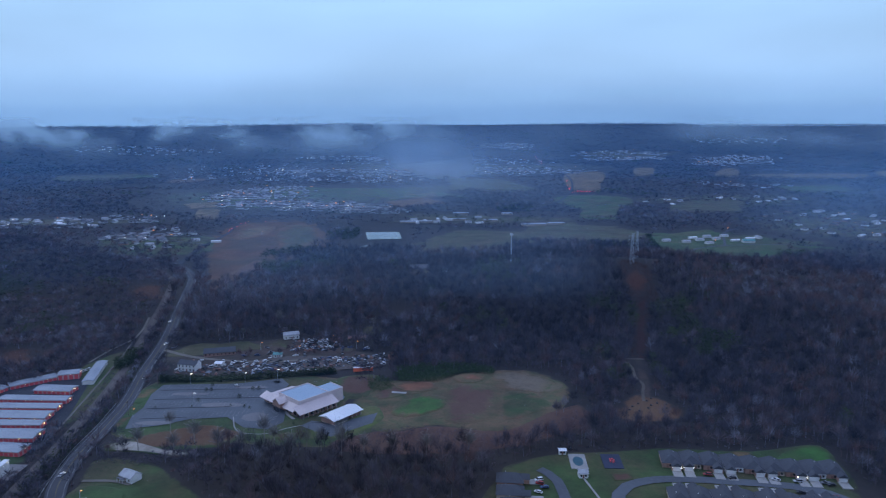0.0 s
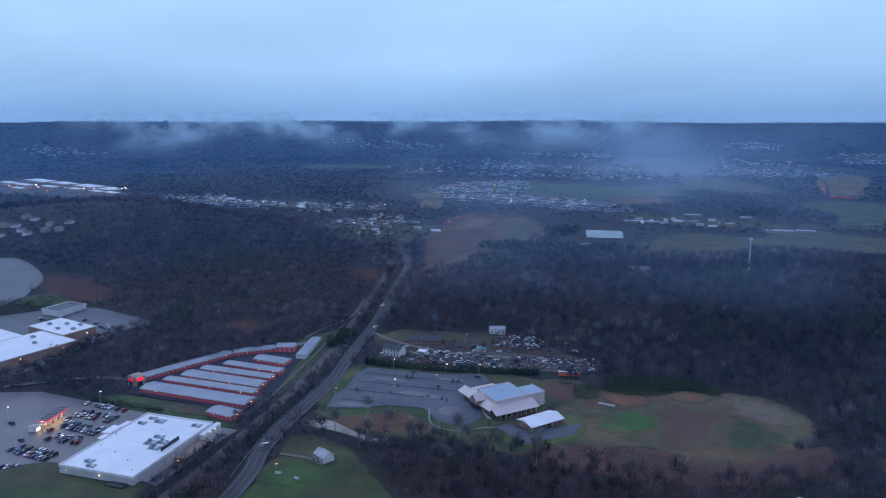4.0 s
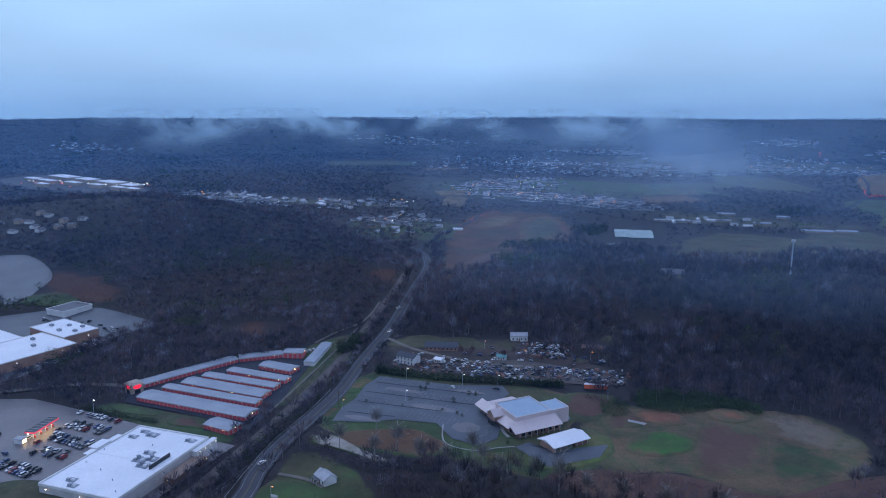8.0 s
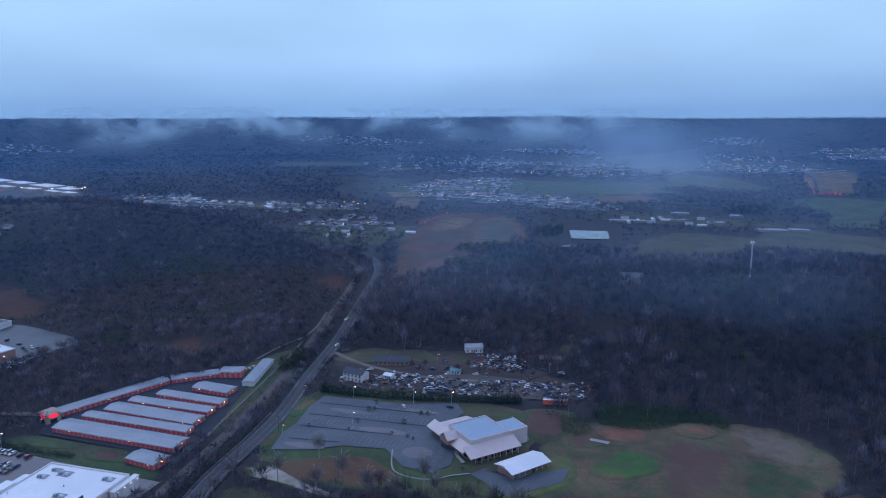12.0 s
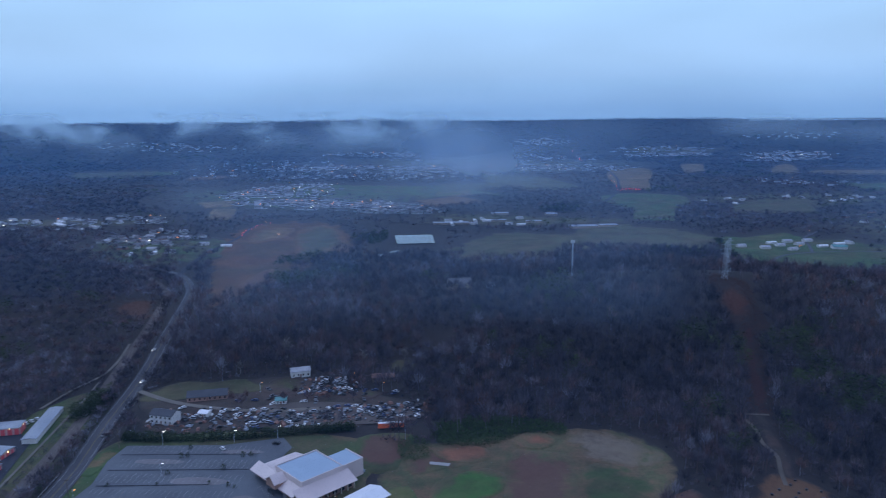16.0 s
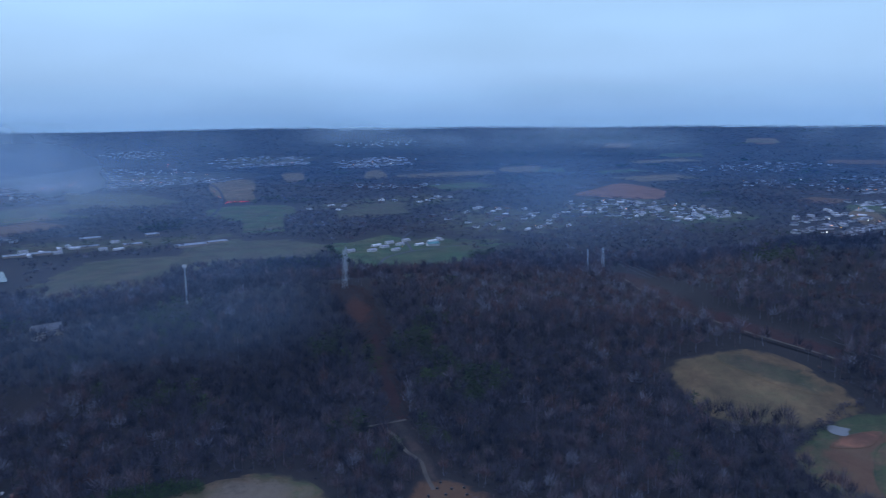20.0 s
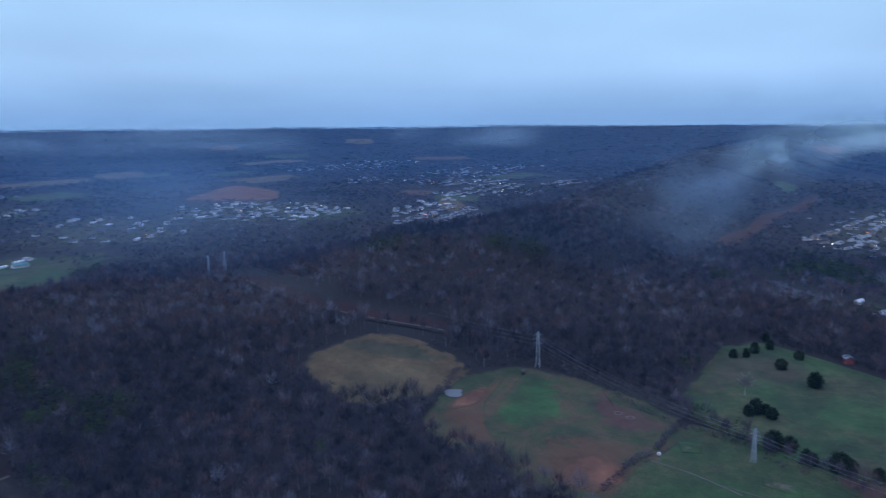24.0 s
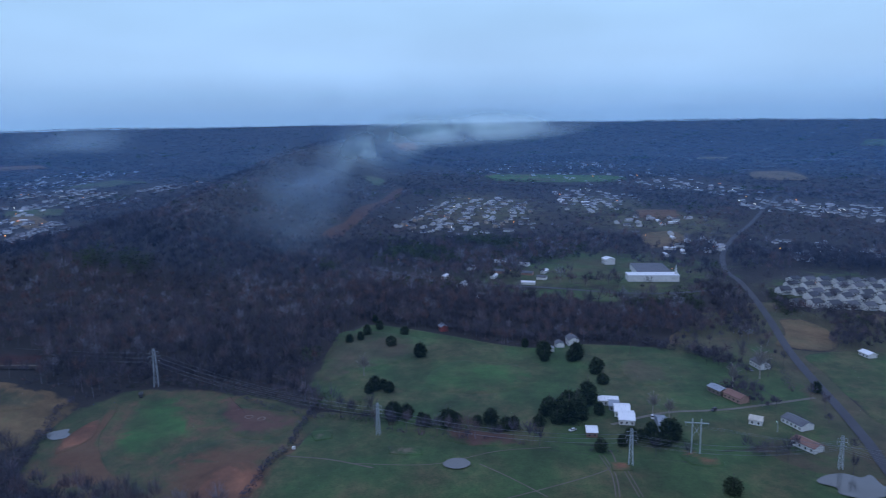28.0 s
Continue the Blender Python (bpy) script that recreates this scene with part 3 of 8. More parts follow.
patch("lawn", [(300, -60), (316, 44), (440, 34), (520, 24), (570, 0), (640, -60), (640, -180), (420, -190), (330, -120)], "rough", "rough grass round the farms and the road", "lawn", 0.06, 0.05, clear=False, under="field", rim_width=14)
patch("field", [(557, -82), (522, -60), (505, -95), (541, -120), (592, -122), (600, -98)], "straw", "tawny stubble field", "field", 0.3)
patch("field", [(508, -76), (505, -150), (420, -160), (340, -80), (374, -56), (412, -58), (466, -66)], "meadow", "green meadow beyond the farm road", "field", 0.3)
patch("lawn", [(330, 20), (420, 20), (520, 0), (540, -60), (470, -50), (330, -25)], "meadow", "grassy plots of the farmsteads", "lawn", 0.15, 0.05, clear=False, under="rough")
patch("clearing", [(500, 790), (514, 784), (508, 776), (494, 782)], "gravel", "pale gravel pad under the pylons", "clearing", 0.8, step=3)
strip("clearing", [(188, 664), (181, 640), (173, 610), (165, 578), (156, 545)], 9, soil("maroon", "litter"), "dull red brush cut through the wood", "clearing", 0.2, 1.5)
strip("clearing", [(154, 548), (151, 525), (148, 503), (142, 480), (140, 470)], 9, soil("yard", "litter"), "bare earth ride through the wood", "clearing", 0.2, 0.5)
strip("trail", [(132, 548), (145, 546), (159, 544)], 2.0, M_PATH, "pale sandy trail", "trail", 0.42, 2.5, step=3)
strip("trail", [(143, 540), (145, 528), (143, 512), (145, 498), (141, 484), (138, 470)], 2.2, M_PATH, "pale sandy trail", "trail", 0.42, 2.5, step=3)
patch("slab", [(-37, 493), (-26, 491), (-27, 488), (-37, 490)], M_CONC, "pale concrete slab in the field", "slab", 0.7, smooth=False, step=3)
patch("lawn", [(-350, 410), (-300, 411), (-272, 409), (-244, 396), (-240, 382), (-300, 387), (-350, 396)], "grass", "lawn between the store and the storage yard", "lawn", 0.2, 0.02)

# worn, bare and greener places in the pastures
patch("pasture", [(428, 404), (395, 400), (371, 411), (330, 408), (306, 380), (310, 350), (335, 368), (370, 388), (410, 395)], "dry", "worn orange-brown bank of the pasture", "pasture", 0.6, 0.05, clear=False, under="pasture")
patch("pasture", [(394, 399), (372, 406), (345, 402), (366, 391)], "clay", "bare orange clay on the slope", "pasture", 0.85, 0.1, clear=False, under="dry")
patch("pasture", [(433, 386), (441, 370), (402, 346), (366, 338), (342, 350), (350, 374), (390, 385)], "fresh", "fresh green middle of the pasture", "pasture", 0.75, 0.1, clear=False, under="pasture")
patch("pasture", [(438, 338), (418, 322), (404, 282), (384, 280), (366, 300), (395, 332)], "mud", "dull trampled corner of the pasture", "pasture", 0.7, 0.1, clear=False, under="pasture")
patch("pasture", [(350, 340), (374, 316), (364, 286), (322, 280), (294, 288), (294, 334)], "dry", "brown foot of the pasture", "pasture", 0.6, 0.08, clear=False, under="pasture")
patch("pasture", [(336, 314), (348, 298), (326, 283), (300, 290), (302, 318)], "clay", "bare orange clay at the pasture's foot", "pasture", 0.85, 0.12, clear=False, under="dry")
patch("pasture", [(372, 512), (400, 494), (418, 450), (402, 436), (380, 470)], "rough", "greener end of the tawny pasture", "pasture", 0.6, 0.1, clear=False, under="straw")
patch("pasture", [(581, 277), (556, 210), (505, 215), (470, 255), (452, 280), (500, 284)], "rough", "olive rough grass at the meadow's head", "pasture", 0.6, 0.06, clear=False, under="meadow")
patch("pasture", [(494, 66), (488, 32), (448, 38), (446, 68)], "rough", "dull olive patch of meadow", "pasture", 0.6, 0.1, clear=False, under="meadow")
patch("pasture", [(500, 190), (490, 140), (455, 130), (430, 170), (450, 210)], "fresh", "bright green middle of the meadow", "pasture", 0.55, 0.1, clear=False, under="meadow")
patch("pasture", [(382, 194), (379, 166), (370, 142), (359, 148), (358, 178), (368, 194)], "mud", "muddy ground below the trees", "pasture", 0.6, 0.08, clear=False, under="meadow")
patch("pasture", [(380, 270), (382, 258), (370, 256), (366, 266)], "bleached", "bare worn ground by the gate", "pasture", 0.7, 0.1, clear=False, under="meadow")
patch("pasture", [(352, 68), (346, 50), (332, 50), (334, 66)], "clay", "orange spoil heap ground", "pasture", 0.7, 0.15, clear=False, under="meadow")
patch("pasture", [(338, 108), (338, 97), (328, 97), (328, 108)], "clay", "orange spoil heap ground", "pasture", 0.7, 0.15, clear=False, under="meadow")
patch("pasture", [(360, 225), (358, 205), (348, 204), (350, 224)], "bleached", "pale worn ground above the pond", "pasture", 0.7, 0.15, clear=False, under="meadow")
patch("lawn", [(-198, 360), (-176, 360), (-166, 350), (-176, 335), (-196, 335)], "fresh", "greener strip of the cottage lawn", "lawn", 0.6, 0.1, clear=False, under="grass")
patch("lawn", [(-346, 407), (-318, 409), (-305, 402), (-335, 398)], "fresh", "fresh grass beside the storage yard", "lawn", 0.6, 0.1, clear=False, under="grass")
patch("lawn", [(-300, 406), (-272, 406), (-262, 398), (-292, 394)], "mud", "worn brown ground beside the storage yard", "lawn", 0.65, 0.1, clear=False, under="grass")
patch("estate_lawn", [(168, 398), (182, 397), (180, 386), (167, 388)], "straw", "dry orange square of lawn", "lawn", 0.6, 0.0, clear=False, under="grass", rim_width=3)
patch("estate_lawn", [(92, 372), (104, 373), (105, 365), (93, 364)], "mud", "bare brown plot beside the pool", "lawn", 0.6, 0.1, clear=False, under="grass", rim_width=3)
patch("field", [(-371, 1156), (-361, 1303), (-261, 1329), (-191, 1195), (-177, 1085), (-221, 967), (-243, 790), (-280, 830)], "bog", "tawny brown boggy field", "field", 0.3, 0.2)
patch("field", [(-32, 1136), (28, 1259), (129, 1250), (182, 1329), (276, 1326), (337, 1245), (305, 1094), (170, 1130), (64, 1040), (-23, 1020)], "rough", "long olive-green fields in the valley", "field", 0.3, 0.22)
patch("field", [(313, 1093), (362, 1212), (465, 1246), (470, 1166), (480, 1007), (410, 935), (330, 930)], "meadow", "green meadow round the hamlet", "field", 0.3, 0.2)
patch("field", [(252, 1676), (331, 1759), (445, 1704), (400, 1552), (292, 1525)], "grass", "green field across the valley", "field", 0.3)
patch("field", [(412, 2393), (537, 2428), (434, 1998), (331, 1928)], "straw", "tawny field far off", "field", 0.5)
patch("field", [(692, 2615), (755, 2596), (662, 2298), (612, 2304)], "straw", "tawny field far off", "field", 0.5)
patch("field", [(975, 2547), (1038, 2579), (949, 2309), (865, 2300)], "straw", "tawny field far off", "field", 0.5)
patch("field", [(1027, 2392), (1378, 2383), (1280, 2245), (1018, 2274)], "straw", "long tawny field far off", "field", 0.5)
patch("field", [(1469, 2458), (1644, 2460), (1483, 2233), (1387, 2272)], "straw", "tawny field far off", "field", 0.5)
patch("field", [(-450, 1857), (-373, 1961), (-80, 1878), (72, 1708), (-1, 1727), (-223, 1740)], "grass", "dull green field between the suburbs", "field", 0.4)
patch("field", [(841, 77), (866, -24), (772, -14), (777, 60)], "grass", "school lawn", "field", 0.4)
patch("field", [(714, 117), (717, 35), (663, 24), (678, 98)], "meadow", "green paddock by the lane", "field", 0.4)
patch("field", [(1046, -96), (1062, -151), (962, -139), (936, -78)], "straw", "pale paddock", "field", 0.4)
patch("field", [(2166, 57), (2135, -300), (1940, -256), (1944, 40)], "lush", "bright green field far off", "field", 0.5)
patch("field", [(2168, -722), (2124, -820), (1871, -745), (1940, -643)], "straw", "tawny field far off", "field", 0.5)
patch("clearing", [(3219, 540), (3552, 345), (2946, 358)], "clay", "red earth cutting on the far ridge", "clearing", 0.5)
patch("clearing", [(1042, 378), (1180, 366), (1332, 362), (1480, 335), (1640, 318), (1746, 299), (1600, 296), (1460, 316), (1320, 336), (1180, 346), (1041, 352)], "red", "red earth strip along the ridge foot", "clearing", 0.5, 0.02)
patch("clearing", [(1800, 405), (1849, 353), (1668, 351)], "grass", "grassy clearing on the ridge", "clearing", 0.5)
patch("field", [(1062, 1503), (1200, 1610), (1403, 1725), (1330, 1500), (1240, 1400), (1133, 1323)], "clay", "red earth slope of a building site", "field", 0.5)
patch("field", [(1264, 976), (1412, 1037), (1266, 904), (1175, 884)], "straw", "tawny field behind the ridge", "field", 0.5)
patch("yard", [(-1755, 1474), (-1699, 1602), (-1340, 1437), (-1132, 1353), (-1167, 1258), (-1513, 1336)], M_ROAD, "car park of the distant retail park", "car park", 0.4)

FAR_FIELDS = [  # centre, two half sizes, turn
    (-517, 1565, 45, 60, 30), (-107, 1760, 70, 70, 40), (-60, 1630, 70, 60, 30), (-370, 1880, 80, 70, 35), (-975, 2350, 60, 70, 20), (-780, 2220, 65, 55, 20), (10, 3380, 50, 60, 0),
    (1550, 2255, 60, 90, -40), (2415, 2865, 70, 90, -50), (2985, 2500, 80, 90, -50), (2370, 2420, 100, 90, -50), (2680, 1820, 130, 80, -60), (2100, 0, 70, 80, 0), (1985, -100, 60, 70, 0),
    (1445, 1145, 70, 50, 10), (2150, 2300, 150, 80, -20), (1690, 2050, 90, 70, -20), (2930, 2440, 50, 40, -40), (-55, 1780, 45, 85, 0), (1390, 1000, 70, 60, 20), (1250, -180, 48, 34, 0), (2775, -820, 90, 60, -30), (3090, -1630, 110, 60, -40),
]
for k, (cx, cy, a_, b_, turn) in enumerate(FAR_FIELDS):
    c, s_ = math.cos(radians(turn)), math.sin(radians(turn))
    patch("field", [(cx + u * a_ * c - v * b_ * s_, cy + u * a_ * s_ + v * b_ * c) for u, v in ((-1, -1), (0.2, -0.9), (1, -0.8), (0.9, 0.2), (0.8, 1), (-0.3, 0.9), (-0.9, 0.8))], ("straw", "grass", "dry")[k % 3], ("tawny field far off", "dull green field far off", "brown field far off")[k % 3], "field", 0.5, 0.1, smooth=False, step=20)

for pts, tone, label in (
        ([(-500, 1977), (-418, 2002), (-202, 1910), (6, 1907), (5, 1800), (-184, 1700), (-450, 1760)], "grass", "long dull green field across the valley"),
        ([(371, 2094), (448, 2054), (396, 1800), (326, 1800)], "straw", "tawny field across the valley"), ([(307, 1590), (395, 1600), (332, 1370), (265, 1400)], "grass", "green field across the valley"),
        ([(495, 1575), (661, 1609), (606, 1440), (460, 1460)], "rough", "olive field across the valley"), ([(9, 2221), (175, 2112), (256, 1838), (135, 1790), (21, 1930)], "rough", "olive field across the valley"),
        ([(-511, 1500), (-464, 1500), (-420, 1345), (-470, 1340)], "straw", "tawny field across the valley"), ([(1307, -150), (1293, -227), (1170, -190), (1200, -132)], "dry", "brown earth plot in the suburb"),
        ([(-107, 1930), (99, 1980), (60, 1830), (-102, 1780)], "rough", "olive field across the valley"), ([(900, 2000), (1120, 2060), (1080, 1850), (900, 1800)], "grass", "dull green field far off"),
        ([(1500, 1900), (1760, 1860), (1700, 1700), (1480, 1720)], "straw", "tawny field far off"), ([(2000, 1300), (2260, 1230), (2150, 1080), (1960, 1140)], "grass", "dull green field far off"),
        ([(-1250, 2350), (-1020, 2450), (-960, 2250), (-1180, 2180)], "rough", "olive field far off"), ([(2500, 900), (2800, 820), (2700, 700), (2450, 760)], "straw", "tawny field far off")):
    patch("field", pts, tone, label, "field", 0.55, 0.06, smooth=False, step=16)

patch("field", [(-260, 1320), (-200, 1195), (-185, 1100), (-225, 1010), (-262, 1120), (-290, 1240)], "rough", "greener side of the boggy field", "field", 0.8, 0.1, clear=False, under="dry")
patch("field", [(-350, 1250), (-300, 1280), (-290, 1180), (-330, 1130)], "straw", "tawny middle of the boggy field", "field", 0.8, 0.1, clear=False, under="dry")
patch("field", [(-255, 960), (-235, 940), (-240, 860), (-262, 860)], "mud", "dark wet end of the boggy field", "field", 0.8, 0.1, clear=False, under="dry")

# ---- roads, tracks and water ----
ROAD = [(-196, 200), (-197, 300), (-202, 342), (-209, 363), (-215, 397), (-217, 437), (-221, 479), (-233, 538), (-244, 609), (-258, 675), (-271, 736), (-286, 800), (-303, 850), (-337, 905), (-400, 950)]
strip("road", ROAD, 10.5, M_ROAD, "two-lane country road of wet grey asphalt", "road", 0.55, 0.8)
for k, (off, w, mat) in enumerate(((-0.18, 0.14, M_YELLOW), (0.18, 0.14, M_YELLOW), (-3.8, 0.16, M_PAINT), (3.8, 0.16, M_PAINT))):
    strip("road_line", ROAD, w, mat, "painted line on the road", "road marking", 0.6, 0, off=off)
RAILWAY = [(-230, 250), (-228, 332), (-230, 367), (-233, 406), (-238, 457), (-247, 520), (-260, 585), (-275, 660), (-292, 740), (-320, 830), (-380, 900)]
strip("railway_bed", RAILWAY, 7.0, M_BALLAST, "gravel bed of a single-track railway", "railway", 0.4, 0.3)
for off in (-0.75, 0.75):
    strip("rail", RAILWAY, 0.16, M_RAIL, "rusty rail on the railway bed", "rail", 0.6, 0, off=off)
strip("road", [(-337, 905), (-350, 970), (-360, 1060), (-358, 1178), (-361, 1303), (-279, 1335), (-216, 1388), (-146, 1451), (-40, 1500), (200, 1540), (320, 1817), (387, 2261), (398, 2900), (420, 3391)], 6, M_DARKASPH, "distant road through the valley", "road", 0.6, 4)
strip("road", [(88, 330), (92, 350), (99, 359), (113, 365), (132, 366), (164, 362), (186, 358), (203, 350), (214, 335)], 7, M_ASPHALT, "estate street", "road", 0.5, 1)
strip("road", [(54, 378), (62, 365), (64, 330)], 6, M_ASPHALT, "estate side street", "road", 0.5, 1)
strip("footpath", [(84, 330), (80, 352), (77, 367)], 1.2, M_CONC, "pale footpath to the pool", "path", 0.6, 0, step=3)
strip("road", [(300, -24), (328, -30), (360, -38), (407, -47), (461, -56), (515, -67), (599, -89), (667, -105), (738, -119), (793, -125), (889, -158), (1003, -217), (1117, -288), (1345, -414), (1500, -500)], 6.2, M_ROAD, "grey country road past the farm", "road", 0.6, 6)
strip("lane", [(852, 296), (784, 224), (741, 156), (725, 92), (696, 16), (693, -40), (714, -110)], 6, M_ROAD, "narrow lane", "road", 0.5, 13)
strip("lane", [(-235, 585), (-200, 566), (-150, 556), (-110, 560)], 4, M_TRACK, "gravel lane into the scrapyard", "lane", 0.6, 1)
strip("lane", [(-198, 366), (-182, 366), (-170, 362)], 2.5, M_TRACK, "gravel drive of the cottage", "lane", 0.5, 0, step=3)
strip("lane", [(-355, 434), (-390, 425), (-430, 395)], 5, M_TRACK, "gravel track behind the storage yard", "lane", 0.6, 1)
strip("lane", [(-285, 556), (-281, 587), (-274, 610), (-275, 636), (-283, 673)], 2.2, M_TRACK, "pale gravel track by the road", "lane", 0.6, 1)
strip("lane", [(-245, 430), (-262, 550), (-270, 600)], 1.5, M_TRACK, "track along the storage yard", "lane", 0.5, 0)
strip("lane", [(340, 240), (338, 200), (352, 165), (356, 135)], 0.8, M_PATH, "muddy cattle track", "lane", 0.3, 0)
strip("lane", [(300, 170), (330, 110), (352, 104)], 0.9, M_PATH, "muddy farm track", "lane", 0.3, 0)
strip("lane", [(358, 278), (350, 279), (345, 255), (335, 230)], 1.3, M_PATH, "worn cattle path through the meadow", "lane", 0.3, 0)
strip("lane", [(338, 175), (324, 161), (304, 144)], 0.9, M_PATH, "worn cattle path below the pond", "lane", 0.3, 0)
for dx in (0, 1.9):
    strip("lane", [(346 , 109 + dx), (325, 107 + dx), (303, 110 + dx)], 0.7, M_PATH, "wheel rut across the meadow", "lane", 0.3, 0)
    strip("lane", [(329, 100 + dx), (303, 99 + dx)], 0.6, M_PATH, "wheel rut across the meadow", "lane", 0.3, 0)
for cx, cy in ((400, 312), (397, 303.5)):
    strip("hay_ring", [(cx + (2.5 + 0.5 * math.sin(3 * a + cx)) * math.cos(a), cy + (2.3 + 0.4 * math.cos(2 * a + cx)) * math.sin(a)) for a in np.linspace(0, 6.3, 13)], 0.7, M_HAY, "pale ring of spilled hay round a feeding place", "hay", 0.75, 0, step=1)
strip("lane", [(384, 96), (400, 60), (404, 20), (420, -40)], 2.5, M_TRACK, "pale farm drive", "lane", 0.4, 0)
strip("footpath", [(-139, 450), (-130, 428), (-112, 424), (-100, 432), (-92, 436)], 0.8, M_CONC, "pale kerb round the car park", "kerb", 0.7, 0, step=3)
strip("footpath", [(-120, 482), (-108, 466), (-104, 454), (-98, 446)], 2.0, M_CONC, "concrete walk in front of the church", "path", 0.75, 0, step=3)
patch("pond", [(-132, 1217), (-75, 1228), (-67, 1153), (-100, 1146), (-121, 1144)], M_WATER, "pale valley pond reflecting the sky", "pond", 0.8, smooth=False)
CLEAR.append(np.array([(-150, 1235), (-60, 1245), (-50, 1120), (-40, 1060), (-150, 1040), (-160, 1150)], float))
patch("pond", [(364, 411), (367, 417), (372, 418), (375, 414), (378, 409), (373, 408), (369, 405)], M_WATER, "small pale pasture pond", "pond", 0.8, 0.5, step=2)
patch("pond", [(333, 188), (337, 193), (343, 190), (344, 183), (338, 179), (334, 182)], M_WATER, "small muddy meadow pond", "pond", 0.8, 0.4, step=2)
patch("pond", [(298, -4), (303, 6), (309, 4), (314, 11), (320, 3), (323, -6), (318, -12), (321, -18), (310, -17), (304, -22)], M_WATER, "muddy pond beside the farm road", "pond", 0.8, 0.35, step=2)
strip("creek", [(-111, 1090), (-147, 1035), (-186, 960), (-215, 929)], 9, M_WATER, "pale creek in the valley", "creek", 0.8, 1)

for pts in ([(345, 1010), (380, 1060), (430, 1085), (500, 1090), (560, 1075)], [(430, 1085), (450, 1140), (470, 1200), (520, 1260)], [(600, 1180), (660, 1250), (720, 1300), (790, 1380), (830, 1480)], [(700, 1420), (740, 1330), (800, 1260), (870, 1220)], [(940, 1120), (1000, 1200), (1060, 1300), (1120, 1390)], [(-640, 1250), (-560, 1200), (-480, 1130), (-420, 1110), (-370, 1090)]):
    strip("lane", pts, 4, M_ROAD, "wet village street in the valley", "road", 0.5, 4, step=12)

for y0, x0, x1 in ((480, -204, -128), (464, -202, -146), (497, -205, -130), (447, -200, -170)):
    strip("tar_seam", [(x0, y0), ((x0 + x1) / 2, y0 + 1.4), (x1, y0 + 3)], 0.9, M_DARKASPH, "dark tarred seam across the car park", "road marking", 0.62, 0)
for cx, cy, rx, ry in ((-188, 441, 13, 3), (-150, 470, 16, 4), (-180, 490, 14, 3), (-124, 450, 9, 7), (-140, 502, 12, 3)):
    patch("worn_patch", [(cx + rx * math.cos(a), cy + ry * math.sin(a)) for a in np.arange(0, 6.2, 0.7)], M_LOT, "paler worn asphalt of the car park", "car park", 0.56, 0.3, clear=False, step=3)

# stall lines of the church car park
lines_v, lines_f = [], []


def dash(x0, y0, x1, y1, w=0.14):
    d = np.array((x1 - x0, y1 - y0)) / math.dist((x0, y0), (x1, y1))
    s = np.array((d[1], -d[0])) * w / 2
    for q in ((x0, y0) + s, (x1, y1) + s, (x1, y1) - s, (x0, y0) - s):
        lines_v.append((q[0], q[1], ground_at(*q) + 0.95))
    lines_f.append(tuple(range(len(lines_v) - 4, len(lines_v))))


for y0 in (504, 488, 472, 456):
    for k in range(26):
        x = -202 + k * 2.8
        if x < -128:
            for dy in (-4.6, 0.4):
                if not (y0 == 456 and dy < 0 and x < -168):
                    dash(x, y0 + dy, x + 0.6, y0 + dy + 4.2)
for k in range(16):
    a = radians(-62 + k * 8)
    dash(-128 + 14 * math.cos(a), 452 + 14 * math.sin(a), -128 + 18.5 * math.cos(a), 452 + 18.5 * math.sin(a))
structure("stall_lines", raw_mesh("stall_lines", lines_v, lines_f, M_PAINT), "white painted stall lines on the car park", "road marking")

for k, (cx, cy, rx, ry) in enumerate(((-380, 1700, 330, 300), (0, 2650, 600, 480), (800, 3250, 250, 170), (460, 1110, 150, 110), (720, 1280, 180, 200), (680, 1650, 250, 150), (-420, 1060, 120, 140), (1380, 120, 310, 170), (1380, -110, 210, 100), (690, -210, 105, 95), (1150, -150, 180, 120), (1000, 1250, 230, 260), (1030, 1070, 130, 80), (-760, 1290, 250, 60), (50, 1390, 220, 80), (800, 20, 150, 160))):
    patch("lawns", [(cx + rx * math.cos(a) * (1 + 0.2 * math.sin(3 * a + k)), cy + ry * math.sin(a) * (1 + 0.2 * math.cos(2 * a + k))) for a in np.arange(0, 6.28, 0.52)], "rough" if k % 3 else "grass", "dull lawns and plots between the houses", "lawn", 0.1, 0.1, clear=False, step=20)

# ---- things: helpers ----
def part(name, bm, mat, parent, label=""):
    """Links a bmesh as one mesh object under a thing or a part."""
    me = bpy.data.meshes.new(name)
    bm.normal_update()
    bm.to_mesh(me)
    bm.free()
    me.materials.append(mat)
    ob = new(name, me)
    ob.parent = parent
    if label:
        ob["label"] = label
    return ob


def thing(name, x, y, turn=0.0, label="", category="", group="", z=None):
    ob = new(name)
    ob.empty_display_size = 0.5
    ob.matrix_basis = pose(x, y, ground_at(x, y) + 0.3 if z is None else z, 0, 0, turn)
    return tagged(ob, label, category, group)


def box(x0, x1, y0, y1, z0, z1, bm=None, bevel=0.0):
    bm = bm or bmesh.new()
    v = [bm.verts.new((x, y, z)) for z in (z0, z1) for x, y in ((x0, y0), (x1, y0), (x1, y1), (x0, y1))]
    for f in ((3, 2, 1, 0), (4, 5, 6, 7), (0, 1, 5, 4), (1, 2, 6, 5), (2, 3, 7, 6), (3, 0, 4, 7)):
        bm.faces.new([v[k] for k in f])
    if bevel:
        bmesh.ops.bevel(bm, geom=bm.edges[:], offset=bevel, segments=1, affect="EDGES")
    return bm


